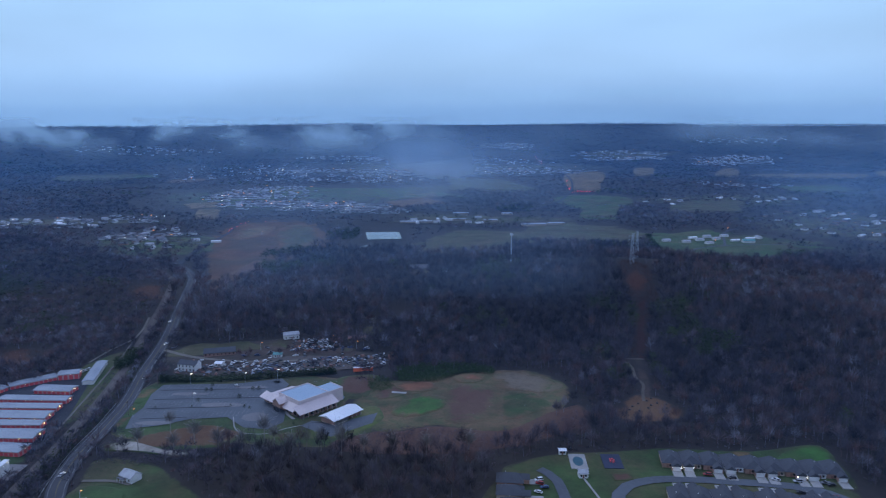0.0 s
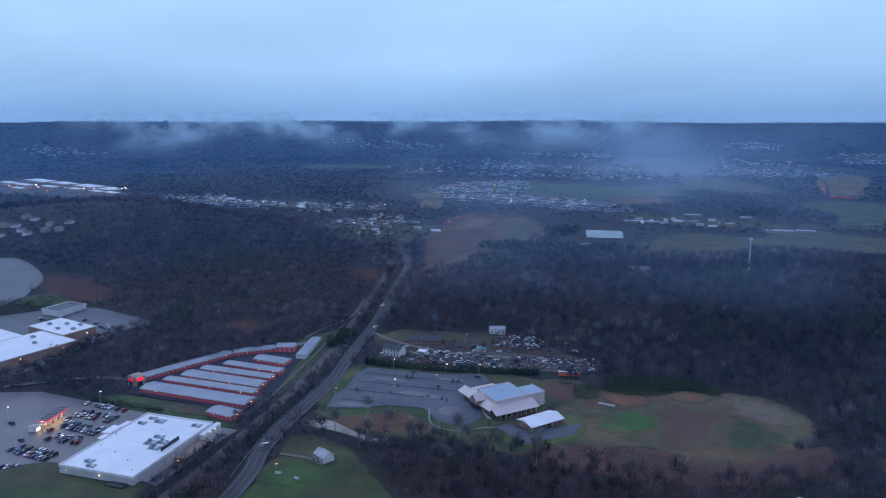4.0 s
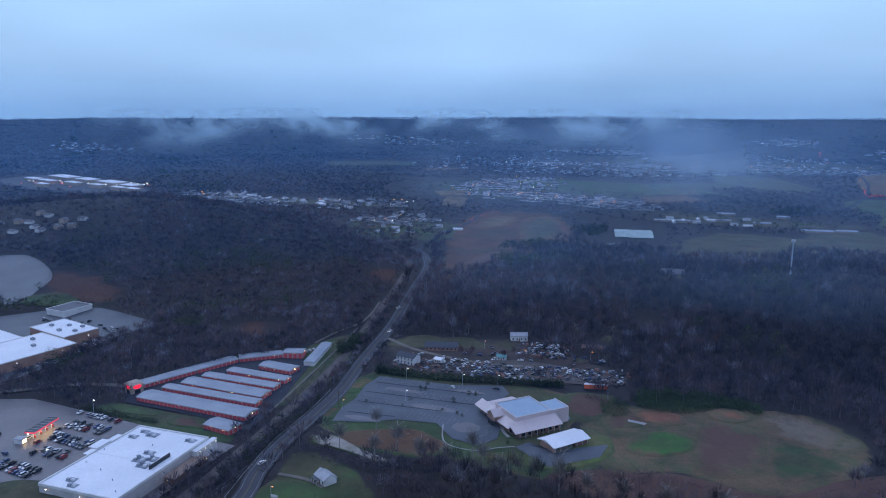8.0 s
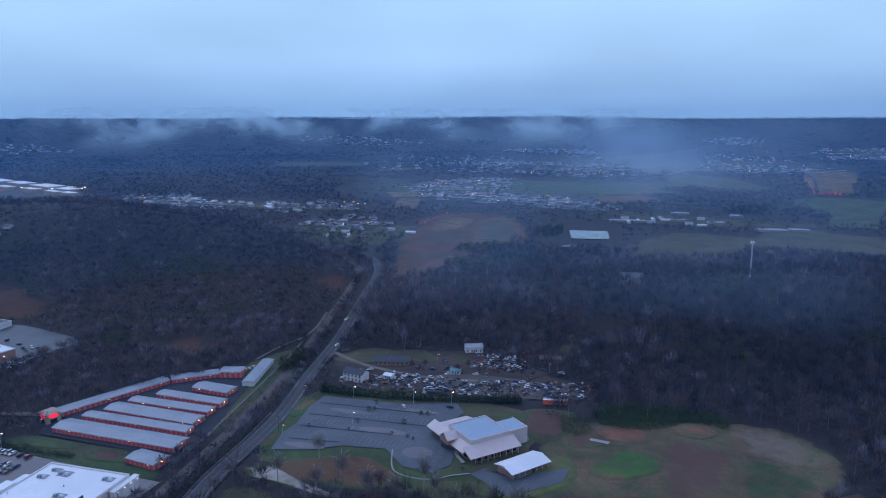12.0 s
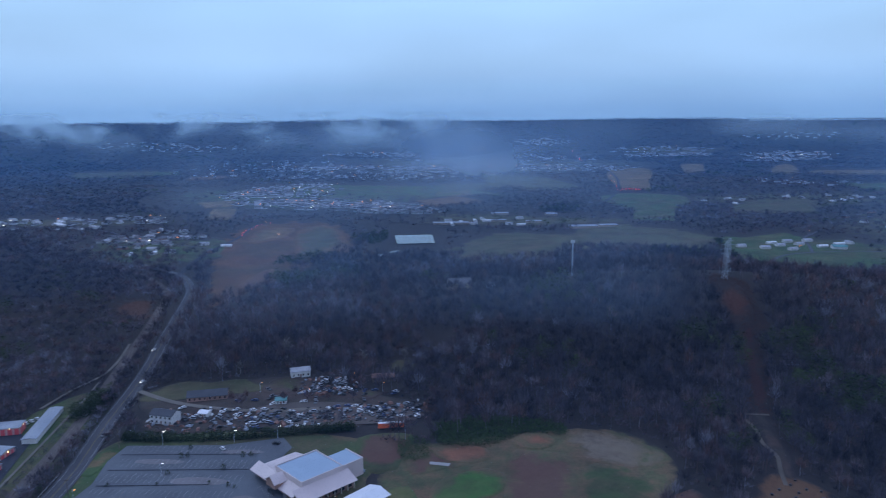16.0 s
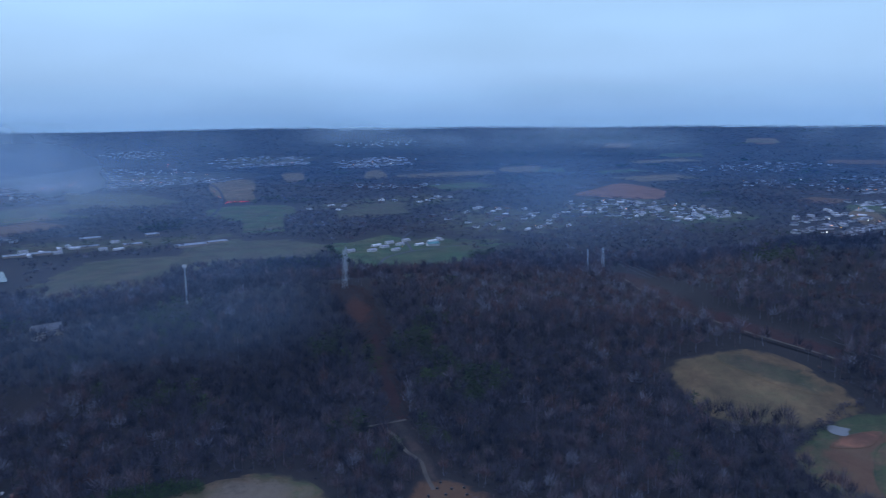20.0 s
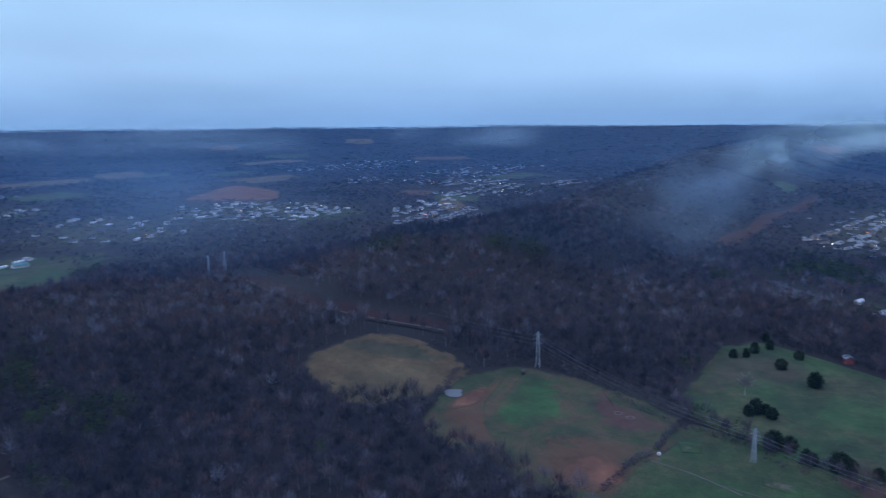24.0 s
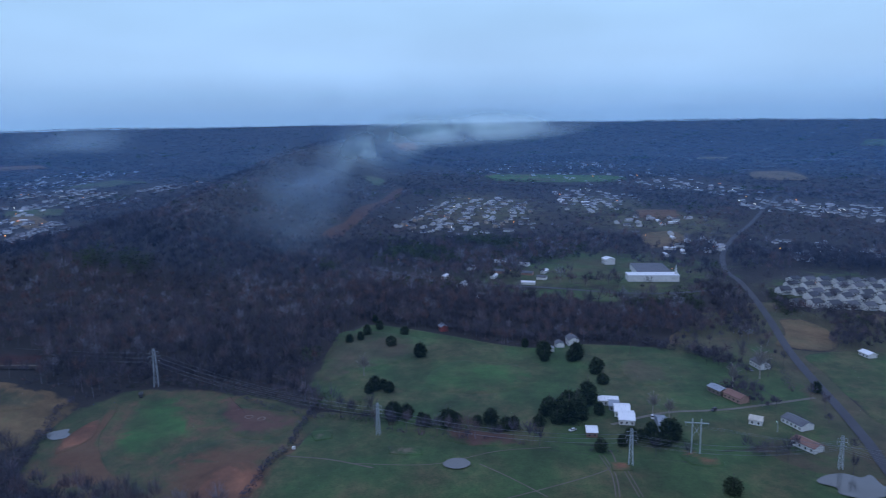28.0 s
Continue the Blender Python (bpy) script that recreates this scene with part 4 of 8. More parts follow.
def prism(corners, y0, y1, bm=None):
    """A solid with the given outline in x and z, from y0 to y1."""
    bm = bm or bmesh.new()
    a, b = [bm.verts.new((x, y0, z)) for x, z in corners], [bm.verts.new((x, y1, z)) for x, z in corners]
    n = len(corners)
    bm.faces.new(a)
    bm.faces.new(b[::-1])
    for k in range(n):
        bm.faces.new((a[k], b[k], b[(k + 1) % n], a[(k + 1) % n]))
    bmesh.ops.recalc_face_normals(bm, faces=bm.faces[:])
    return bm


def tube(r0, r1, z0, z1, x=0.0, y=0.0, sides=8, bm=None):
    bm = bm or bmesh.new()
    a = [bm.verts.new((x + r0 * math.cos(6.2832 * k / sides), y + r0 * math.sin(6.2832 * k / sides), z0)) for k in range(sides)]
    b = [bm.verts.new((x + r1 * math.cos(6.2832 * k / sides), y + r1 * math.sin(6.2832 * k / sides), z1)) for k in range(sides)]
    bm.faces.new(a[::-1])
    bm.faces.new(b)
    for k in range(sides):
        bm.faces.new((a[k], a[(k + 1) % sides], b[(k + 1) % sides], b[k]))
    return bm


def clone(ob, x, y, z, parent, turn=0.0, scale=None):
    """Another piece on the same mesh."""
    c = new(ob.name.split(".")[0], ob.data)
    c.parent = parent
    c.matrix_basis = pose(x, y, z, 0, 0, turn) @ (Matrix.Diagonal((*scale, 1)) if scale else Matrix())
    return c

# ---- church and pavilion ----
# Local x runs along the entrance side, local y back from it.
church = thing("church", -93, 445, 136.2, "large church with pale pink metal roofs and brick walls", "church", z=0.5)


def cpart(name, bm, mat, label="", parent=None):
    """Church parts are drawn with x along the front to the north-west and y to the north-east, so y is mirrored here."""
    bmesh.ops.scale(bm, vec=(1, -1, 1), verts=bm.verts[:])
    bmesh.ops.reverse_faces(bm, faces=bm.faces[:])
    return part(name, bm, mat, parent or church, label)


cpart("wall", box(1.5, 45, 1.2, 25, -0.5, 4.2), M_BRICK, "low brick wall under the eaves")
cpart("wall", box(1.5, 9, 1.2, 30, -0.5, 4.1), M_BRICK)
cpart("hall", box(7.5, 31, 4, 28, -0.5, 9.2), M_PINKROOF, "tall hall with pale pink metal cladding")
cpart("hall", box(8, 22.5, 28.02, 41, -0.5, 8.7), M_PINKROOF, "rear wing with pale cladding")
cpart("flat_roof", box(7.9, 30.6, 4.4, 27.9, 9.22, 9.5), M_BLUEROOF, "blue-grey flat roof")
cpart("flat_roof", box(8.4, 22.1, 28.0, 40.6, 8.72, 9.05), M_BLUEROOF)
for x0, x1, y0, y1, z0, z1 in ((7.3, 31.2, 3.8, 4.25, 8.9, 10.0), (7.3, 31.2, 27.75, 28.15, 8.9, 10.0), (7.3, 7.75, 4.27, 27.73, 8.9, 10.0), (30.75, 31.2, 4.27, 27.73, 8.9, 10.0), (8, 22.5, 40.6, 41.1, 8.4, 9.4), (7.8, 8.35, 28.2, 40.58, 8.4, 9.4)):
    cpart("parapet", box(x0, x1, y0, y1, z0, z1), M_PINKROOF)


def slope(x0, x1, y0, y1, zs, thick=0.3):
    """A roof slab with the corner heights of (x0,y0), (x1,y0), (x1,y1), (x0,y1)."""
    bm = bmesh.new()
    pts = ((x0, y0), (x1, y0), (x1, y1), (x0, y1))
    a = [bm.verts.new((x, y, z - thick)) for (x, y), z in zip(pts, zs)]
    b = [bm.verts.new((x, y, z)) for (x, y), z in zip(pts, zs)]
    bm.faces.new(a[::-1])
    bm.faces.new(b)
    for k in range(4):
        bm.faces.new((a[k], a[(k + 1) % 4], b[(k + 1) % 4], b[k]))
    return bm


cpart("eave_roof", slope(-0.5, 7.48, -1.5, 31, (4.0, 7.4, 7.4, 4.0)), M_PINKROOF, "sloping pale pink metal roof")
cpart("eave_roof", slope(7.5, 47, -1.5, 3.98, (4.0, 4.0, 6.9, 6.9)), M_PINKROOF)
cpart("eave_roof", slope(31.3, 47, 4.0, 25.5, (6.9, 4.0, 4.0, 6.9)), M_PINKROOF)
for k in range(30):
    y = -1 + k * 1.08
    cpart("roof_seam", slope(-0.5, 7.4, y, y + 0.09, (4.07, 7.47, 7.47, 4.07), 0.08), M_PINKROOF)
ent = prism(((20, 3.8), (28, 3.8), (28, 6.4), (24, 9.2), (20, 6.4)), -3.2, 4)
cpart("entrance_gable", ent, M_BRICK, "brick entrance gable")
cpart("gable_roof", prism(((19.5, 6.2), (24, 9.4), (28.5, 6.2), (28.5, 6.55), (24, 9.8), (19.5, 6.55)), -3.7, 4.3), M_PINKROOF)
for k in range(8):
    cpart("column", tube(0.22, 0.22, -0.5, 3.8, 0.2, 2 + k * 3.9, 8), M_CREAM, "pale porch column")
for k in range(6):
    cpart("window", box(1.3, 1.48, 4 + k * 4.4, 6.6 + k * 4.4, 0.9, 3.1), M_GLASS)
for k in range(9):
    if not 17 < 3 + k * 4.6 < 28:
        cpart("window", box(3 + k * 4.6, 5.2 + k * 4.6, 1.0, 1.18, 0.9, 3.0), M_GLASS)
for k in range(3):
    cpart("entrance_door", box(21.2 + k * 2.0, 22.9 + k * 2.0, -3.4, -3.22, 0.0, 2.5), M_GLASS)
for k in range(3):
    cpart("air_unit", box(9 + k * 4, 11 + k * 4, 41.4, 43, -0.3, 1.5, bevel=0.1), M_STEEL, "grey air-conditioning unit")
for k in range(4):
    cpart("porch_light", box(0.3, 0.6, 6 + k * 6.5, 6.3 + k * 6.5, 3.3, 3.6), M_LAMPW)

pavilion = thing("pavilion", -80, 444, -40, "open pavilion with a white gabled metal roof", "pavilion")
part("roof", prism(((-0.8, 3.4), (-0.8, 3.7), (6.5, 5.6), (13.8, 3.7), (13.8, 3.4), (6.5, 5.3)), -1.0, 25), M_WHITE, pavilion, "white metal roof")
part("wall", box(0.2, 12.8, 0.2, 0.5, -0.4, 3.4), M_BRICK, pavilion)
part("gable", prism(((0.2, 3.42), (12.8, 3.42), (6.5, 5.2)), 0.2, 0.5), M_WALLW, pavilion)
for k in range(7):
    for x in (0.3, 12.7):
        part("post", tube(0.16, 0.16, -0.4, 3.5, x, 0.9 + k * 3.8, 6), M_CREAM, pavilion)
part("floor_slab", box(0, 13, 0, 24, -0.5, 0.12), M_CONC, pavilion)
part("back_room", box(0.5, 12.5, 15, 23.5, 0.12, 3.4), M_BROWNROOF, pavilion, "enclosed dark room")

# ---- storage yard ----

def wall_lamp(parent, x, y, z, mat=M_LAMP, size=0.22):
    return part("wall_lamp", box(x - size / 2, x + size / 2, y - size / 2, y + size / 2, z - size / 2, z + size / 2, bevel=0.08), mat, parent, "glowing wall lamp")


def storage(x0, y0, x1, y1, deep, tall, label, lamps=3, side=1, roof=M_STEEL, name="storage_building", wide=3.05, gable=1.0, wall=M_UNIT, door=M_REDMETAL):
    """A row of lock-ups from (x0, y0) to (x1, y1), doors on that side, deep metres behind it."""
    ln = math.dist((x0, y0), (x1, y1))
    turn = math.degrees(math.atan2(y1 - y0, x1 - x0))
    b = thing(name, x0, y0, turn, label, "storage building", "storage buildings")
    part("body", box(0, ln, 0, deep, -0.5, tall), wall, b)
    part("roof", roof_along(ln, deep, tall, gable), roof, b, "pale grey metal roof")
    part("fascia", box(-0.1, ln + 0.1, -0.16, -0.02, tall - 0.35, tall), M_CREAM, b, "pale trim under the eave")
    for e in (-0.06, ln - 0.1):
        part("end_gable", prism_x(e, e + 0.16, deep, tall, gable), M_CREAM, b, "pale gable end")
    n = max(1, int(ln / wide))
    first = None
    for k in range(n):
        x = (k + 0.5) * ln / n
        if first is None:
            first = part("roller_door", box(-wide * 0.4, wide * 0.4, -0.09, -0.01, 0, tall - 0.55), door, b, "red roller door")
            first.location.x = x
        else:
            clone(first, x, 0, 0, b)
    n2 = max(1, int(deep / wide))
    for k in range(n2):
        y = (k + 0.5) * deep / n2
        part("roller_door", box(ln + 0.02, ln + 0.1, y - 1.1, y + 1.1, 0, tall - 0.6), door, b)
    for k in range(lamps):
        wall_lamp(b, ln * (k + 0.6) / lamps, -0.3, tall - 0.4)
    if lamps:
        wall_lamp(b, ln + 0.4, deep * 0.5, tall - 0.2, size=0.32)
    return b


def roof_along(ln, deep, tall, gable):
    """A gabled roof whose ridge runs along x."""
    bm = bmesh.new()
    prof = ((-0.5, tall), (-0.5, tall + 0.22), (deep / 2, tall + gable + 0.22), (deep + 0.5, tall + 0.22), (deep + 0.5, tall), (deep / 2, tall + gable))
    a, b = [bm.verts.new((-0.4, y, z)) for y, z in prof], [bm.verts.new((ln + 0.4, y, z)) for y, z in prof]
    n = len(prof)
    for k in range(n):
        bm.faces.new((a[k], a[(k + 1) % n], b[(k + 1) % n], b[k]))
    bm.faces.new(a[::-1])
    bm.faces.new(b)
    bmesh.ops.recalc_face_normals(bm, faces=bm.faces[:])
    return bm


def prism_x(x0, x1, deep, tall, gable):
    bm = bmesh.new()
    prof = ((0, tall - 0.02), (deep, tall - 0.02), (deep / 2, tall + gable - 0.02))
    a, b = [bm.verts.new((x0, y, z)) for y, z in prof], [bm.verts.new((x1, y, z)) for y, z in prof]
    bm.faces.new(a)
    bm.faces.new(b[::-1])
    for k in range(3):
        bm.faces.new((a[k], b[k], b[(k + 1) % 3], a[(k + 1) % 3]))
    bmesh.ops.recalc_face_normals(bm, faces=bm.faces[:])
    return bm


SL = "long red lock-up storage building with a pale metal roof"
storage(-334, 416, -251, 413.5, 13, 3.0, SL, 4, gable=1.3)
storage(-330, 434.5, -257, 432.5, 7.5, 3.0, SL, 3, gable=0.7)
storage(-324, 446, -260, 443, 11.5, 3.0, SL, 4, gable=1.1)
storage(-319, 461, -261, 459.5, 8, 3.0, SL, 3, gable=0.8)
storage(-309, 475, -261, 472.5, 8, 3.0, SL, 4, gable=0.8)
storage(-294, 491.5, -267, 489, 11, 3.0, "short red lock-up storage building", 3)
storage(-268, 397, -249, 394.5, 11, 3.0, "small red storage building with a pale roof", 2)
storage(-346, 432, -330, 468, 9.5, 3.0, "red lock-ups along the yard's back fence", 2, gable=0.8)
storage(-329.5, 468.8, -316, 498, 9.5, 3.0, "red lock-ups along the yard's back fence", 2, gable=0.8)
storage(-315, 498.6, -291, 518, 9.5, 3.0, "red lock-ups along the yard's back fence", 2, gable=0.8)
storage(-290, 517, -276, 521, 10, 4.6, "taller red storage block", 1, gable=0.5)
storage(-260, 510, -269.5, 554, 7.5, 3.0, "long low white shed with a pale roof", 0, wall=M_WALLW, door=M_WALLW, gable=0.6)

office = thing("office", -347, 428, -20, "square tan storage office with red-lit oval signs", "office")
part("wall", box(-4.2, 4.2, -4.2, 4.2, -0.4, 6.2, bevel=0.1), M_TAN, office)
hip = bmesh.new()
hb = [hip.verts.new((x, y, 6.2)) for x, y in ((-4.9, -4.9), (4.9, -4.9), (4.9, 4.9), (-4.9, 4.9))]
ht = [hip.verts.new((x, y, 7.4)) for x, y in ((-2.6, -2.6), (2.6, -2.6), (2.6, 2.6), (-2.6, 2.6))]
for k in range(4):
    hip.faces.new((hb[k], hb[(k + 1) % 4], ht[(k + 1) % 4], ht[k]))
hip.faces.new(ht)
hip.faces.new(hb[::-1])
part("roof", hip, M_TAN, office, "low tan hipped roof")
for turn_, half in ((0, 3.5), (90, 2.9)):
    lit = bmesh.new()
    ring = []
    for k in range(20):
        a = k * math.pi / 10
        ring.append((half * math.cos(a), 4.75 + 1.05 * math.sin(a) * (1 - 0.25 * math.cos(2 * a))))
    for depth in (4.45, 4.22):
        for u, w_ in ring:
            lit.verts.new((u, -depth, w_) if turn_ == 0 else (depth, u, w_))
    lit.verts.ensure_lookup_table()
    lit.faces.new(lit.verts[:20])
    for k in range(20):
        lit.faces.new((lit.verts[k], lit.verts[(k + 1) % 20], lit.verts[20 + (k + 1) % 20], lit.verts[20 + k]))
    part("lit_sign", lit, M_SIGN, office, "glowing red oval sign")
part("doorway", box(-1.9, 1.9, -4.4, -4.22, 0, 2.9), M_GLASS, office)
part("doorway", box(4.22, 4.4, -1.9, 1.9, 0, 2.9), M_GLASS, office)
wall_lamp(office, 0, -5.0, 3.2, M_LAMPW, 0.35)

# ---- store ----
store = thing("store", -269.5, 341.6, 1.0, "large flat white-roofed grocery store", "store", z=0.6)
store.scale = (0.93, 1.01, 1.0)
part("wall", box(-25, 24, -34, 33, -0.5, 7.0), M_STORE, store, "pale block wall")
part("roof", box(-24.5, 23.5, -33.5, 32.5, 7.02, 7.3), M_WHITE, store, "white membrane roof")
for x0, x1, y0, y1 in ((-25.2, 24.2, -34.3, -33.6), (-25.2, 24.2, 32.6, 33.3), (-25.3, -24.6, -33.58, 32.58), (23.6, 24.3, -33.58, 32.58)):
    part("parapet", box(x0, x1, y0, y1, 6.6, 7.9), M_WALLW, store)
part("rear_bay", box(24.32, 27.5, 19, 36, -0.5, 6.2), M_WALLW, store, "pale rear extension")
part("rear_bay_roof", box(24.32, 27.7, 18.8, 36.2, 6.22, 6.5), M_WHITE, store)
for x0, y0, y1, zt in ((-31, 2, 12, 8.2), (-28.4, -4, 1.95, 7.6), (-28.4, 12.05, 20, 7.6)):
    part("entrance_bay", box(x0, -25.32, y0, y1, -0.5, zt), M_STORE, store, "pale stepped entrance bay")
    part("bay_roof", box(x0 - 0.3, -25.32, y0 - 0.01, y1 + 0.01, zt + 0.01, zt + 0.3), M_WHITE, store)
part("front_glass", box(-31.2, -31.05, 3, 11, 0.3, 3.8), M_SOFFIT, store, "lit entrance glass")
for x, y, sx, sy, n in ((-12, -26, 5, 4, 2), (-7, -30, 5, 3.4, 2), (-18, 21, 5, 4, 2), (-16, 28, 5, 3.6, 1), (-9, 26, 7, 5, 2), (6, 1, 8, 6, 4), (12, -3.5, 7, 5, 4), (12, 3.5, 5, 5, 3), (5, 8.5, 6, 4, 2), (17, 27, 6, 4, 2)):
    rack = part("unit_platform", box(x - sx / 2, x + sx / 2, y - sy / 2, y + sy / 2, 7.3, 7.55, bevel=0.05), M_STEEL, store, "grey rooftop platform")
    for k in range(n):
        ux, uy = x - sx * 0.3 + sx * 0.6 * (k % 2), y - sy * 0.2 + sy * 0.4 * (k // 2)
        part("air_unit", box(ux - 0.9, ux + 0.9, uy - 0.7, uy + 0.7, 7.55, 8.5 + 0.25 * (k % 3), bevel=0.1), (M_STEEL, M_GREYPAINT)[k % 2], rack)
for x, y in ((-20, -10), (-6, -14), (0, 16), (8, -20), (18, -28), (-22, 4)):
    part("vent_pipe", tube(0.25, 0.25, 7.3, 8.1, x, y, 8), M_STEEL, store)
part("roof_seam", box(-24.4, 23.4, -0.15, 0.15, 7.31, 7.35), M_WALLW, store)
part("rear_porch", box(10, 21, -38.5, -34.4, 3.4, 3.8), M_DARK, store, "dark flat porch roof")
for x in (10.4, 20.6):
    part("porch_post", box(x - 0.15, x + 0.15, -38.3, -38.0, 1.5, 3.4), M_POLE, store)
part("duct_screen", box(18.0, 18.6, -6, 9, 7.3, 9.3), M_DARK, store, "dark louvred screen on the roof")
annex = thing("loading_shed", -243.3, 351, 1, "low brown loading shed behind the store", "shed")
part("wall", box(-3.2, 3.2, -12, 12, -0.4, 3.4), M_BROWNWALL, annex)
part("roof", box(-3.5, 3.5, -12.4, 12.4, 3.42, 3.7), M_BROWNTOP, annex)
for k in range(4):
    wall_lamp(store, 27.9, 21 + k * 4.5, 5.5, M_LAMPW, 0.3)
for x in (-20, 2):
    wall_lamp(store, x, -34.6, 5.6, M_LAMPW, 0.35)
wall_lamp(annex, 3.6, 12, 3.0, M_LAMP, 0.35)
wall_lamp(annex, 0, -13.8, 3.0, M_LAMP, 0.35)

canopy = thing("fuel_canopy", -351, 360.5, 11, "filling-station canopy with a lit red edge", "canopy")
part("roof", box(-3, 3, -10, 10, 4.9, 5.3), M_DARK, canopy, "dark flat top")
for k in range(6):
    part("roof_rib", box(-3, 3, -8.6 + k * 3.3, -8.2 + k * 3.3, 5.31, 5.45), M_STEEL, canopy)
for x0, x1, y0, y1, mat in ((3.02, 3.2, -10.2, 10.2, M_SIGNDIM), (-3.2, -3.02, -10.2, 10.2, M_DARK), (-3, 3, -10.2, -10.02, M_SIGNDIM), (-3, 3, 10.02, 10.2, M_DARK)):
    part("fascia", box(x0, x1, y0, y1, 4.6, 5.4), mat, canopy, "softly glowing red edge" if mat == M_SIGNDIM else "dark edge")
part("soffit", box(-2.9, 2.9, -9.9, 9.9, 4.82, 4.88), M_SOFFIT, canopy, "warmly lit underside")
for y in (-7.5, -2.5, 2.5, 7.5):
    part("column", box(-0.25, 0.25, y - 0.25, y + 0.25, -0.4, 4.8), M_WALLW, canopy)
    part("pump", box(-0.45, 0.45, y + 0.8, y + 1.7, -0.3, 1.9, bevel=0.08), M_REDMETAL, canopy, "red fuel pump")
kiosk = thing("kiosk", -352, 347, 11, "small lit filling-station kiosk", "kiosk")
part("wall", box(-2.5, 2.5, -2, 2, -0.3, 3.0), M_WALLW, kiosk)
part("roof", box(-2.8, 2.8, -2.3, 2.3, 3.02, 3.3), M_STEEL, kiosk)
part("window", box(2.52, 2.58, -1.5, 1.5, 0.8, 2.4), M_SOFFIT, kiosk, "lit window")

# ---- shopping centre behind the storage yard ----
mall = thing("shopping_centre", -462, 479, -13, "flat white-roofed shopping centre with brick walls", "shopping centre")
for x0, x1, y0, y1, zt in ((-49, 0, 0.05, 29, 8.5), (-30, 18.5, -110, -0.05, 7.4), (-90, -30.05, -110, -15, 7.4)):
    part("wall", box(x0, x1, y0, y1, -0.5, zt), M_BRICK, mall)
    part("roof", box(x0 + 0.4, x1 - 0.4, y0 + 0.4, y1 - 0.4, zt + 0.02, zt + 0.3), M_WHITE, mall, "white membrane roof")
    for p0, p1, q0, q1 in ((x0 - 0.1, x1 + 0.1, y0 - 0.02, y0 + 0.38), (x0 - 0.1, x1 + 0.1, y1 - 0.38, y1 + 0.02), (x0 - 0.1, x0 + 0.35, y0 + 0.4, y1 - 0.4), (x1 - 0.35, x1 + 0.1, y0 + 0.4, y1 - 0.4)):
        part("parapet", box(p0, p1, q0, q1, zt + 0.01, zt + 0.6), M_WALLW, mall)
for x, y, zt in ((-38, 12, 8.8), (-26, 20, 8.8), (-20, 8, 8.8), (-8, 14, 8.8), (-14, 24, 8.8), (-2, -22, 7.7), (-18, -14, 7.7), (-22, -40, 7.7), (4, -60, 7.7), (-46, -28, 7.7), (-58, -44, 7.7), (10, -84, 7.7), (-70, -26, 7.7)):
    au = part("air_unit", box(x - 1.7, x + 1.7, y - 1.3, y + 1.3, zt, zt + 1.6, bevel=0.15), M_STEEL, mall)
    part("fan", tube(0.45, 0.45, zt + 1.6, zt + 1.75, x, y, 8), M_DARK, au)
for x, y in ((18.9, -45), (18.9, -12), (0.4, 20)):
    wall_lamp(mall, x, y, 5.4, M_LAMPW, 0.4)
mshed = thing("service_building", -537, 555, -6, "low white service building with a dark roof", "building")
part("wall", box(-11.5, 11.5, -14.5, 14.5, -0.4, 5), M_WALLW, mshed)
part("roof", box(-11.0, 11.0, -14.0, 14.0, 5.02, 5.2), M_SHINGLE, mshed)
for p0, p1, q0, q1 in ((-11.8, 11.8, -14.8, -14.2), (-11.8, 11.8, 14.2, 14.8), (-11.8, -11.2, -14.18, 14.18), (11.2, 11.8, -14.18, 14.18)):
    part("parapet", box(p0, p1, q0, q1, 4.6, 5.6), M_WALLW, mshed)

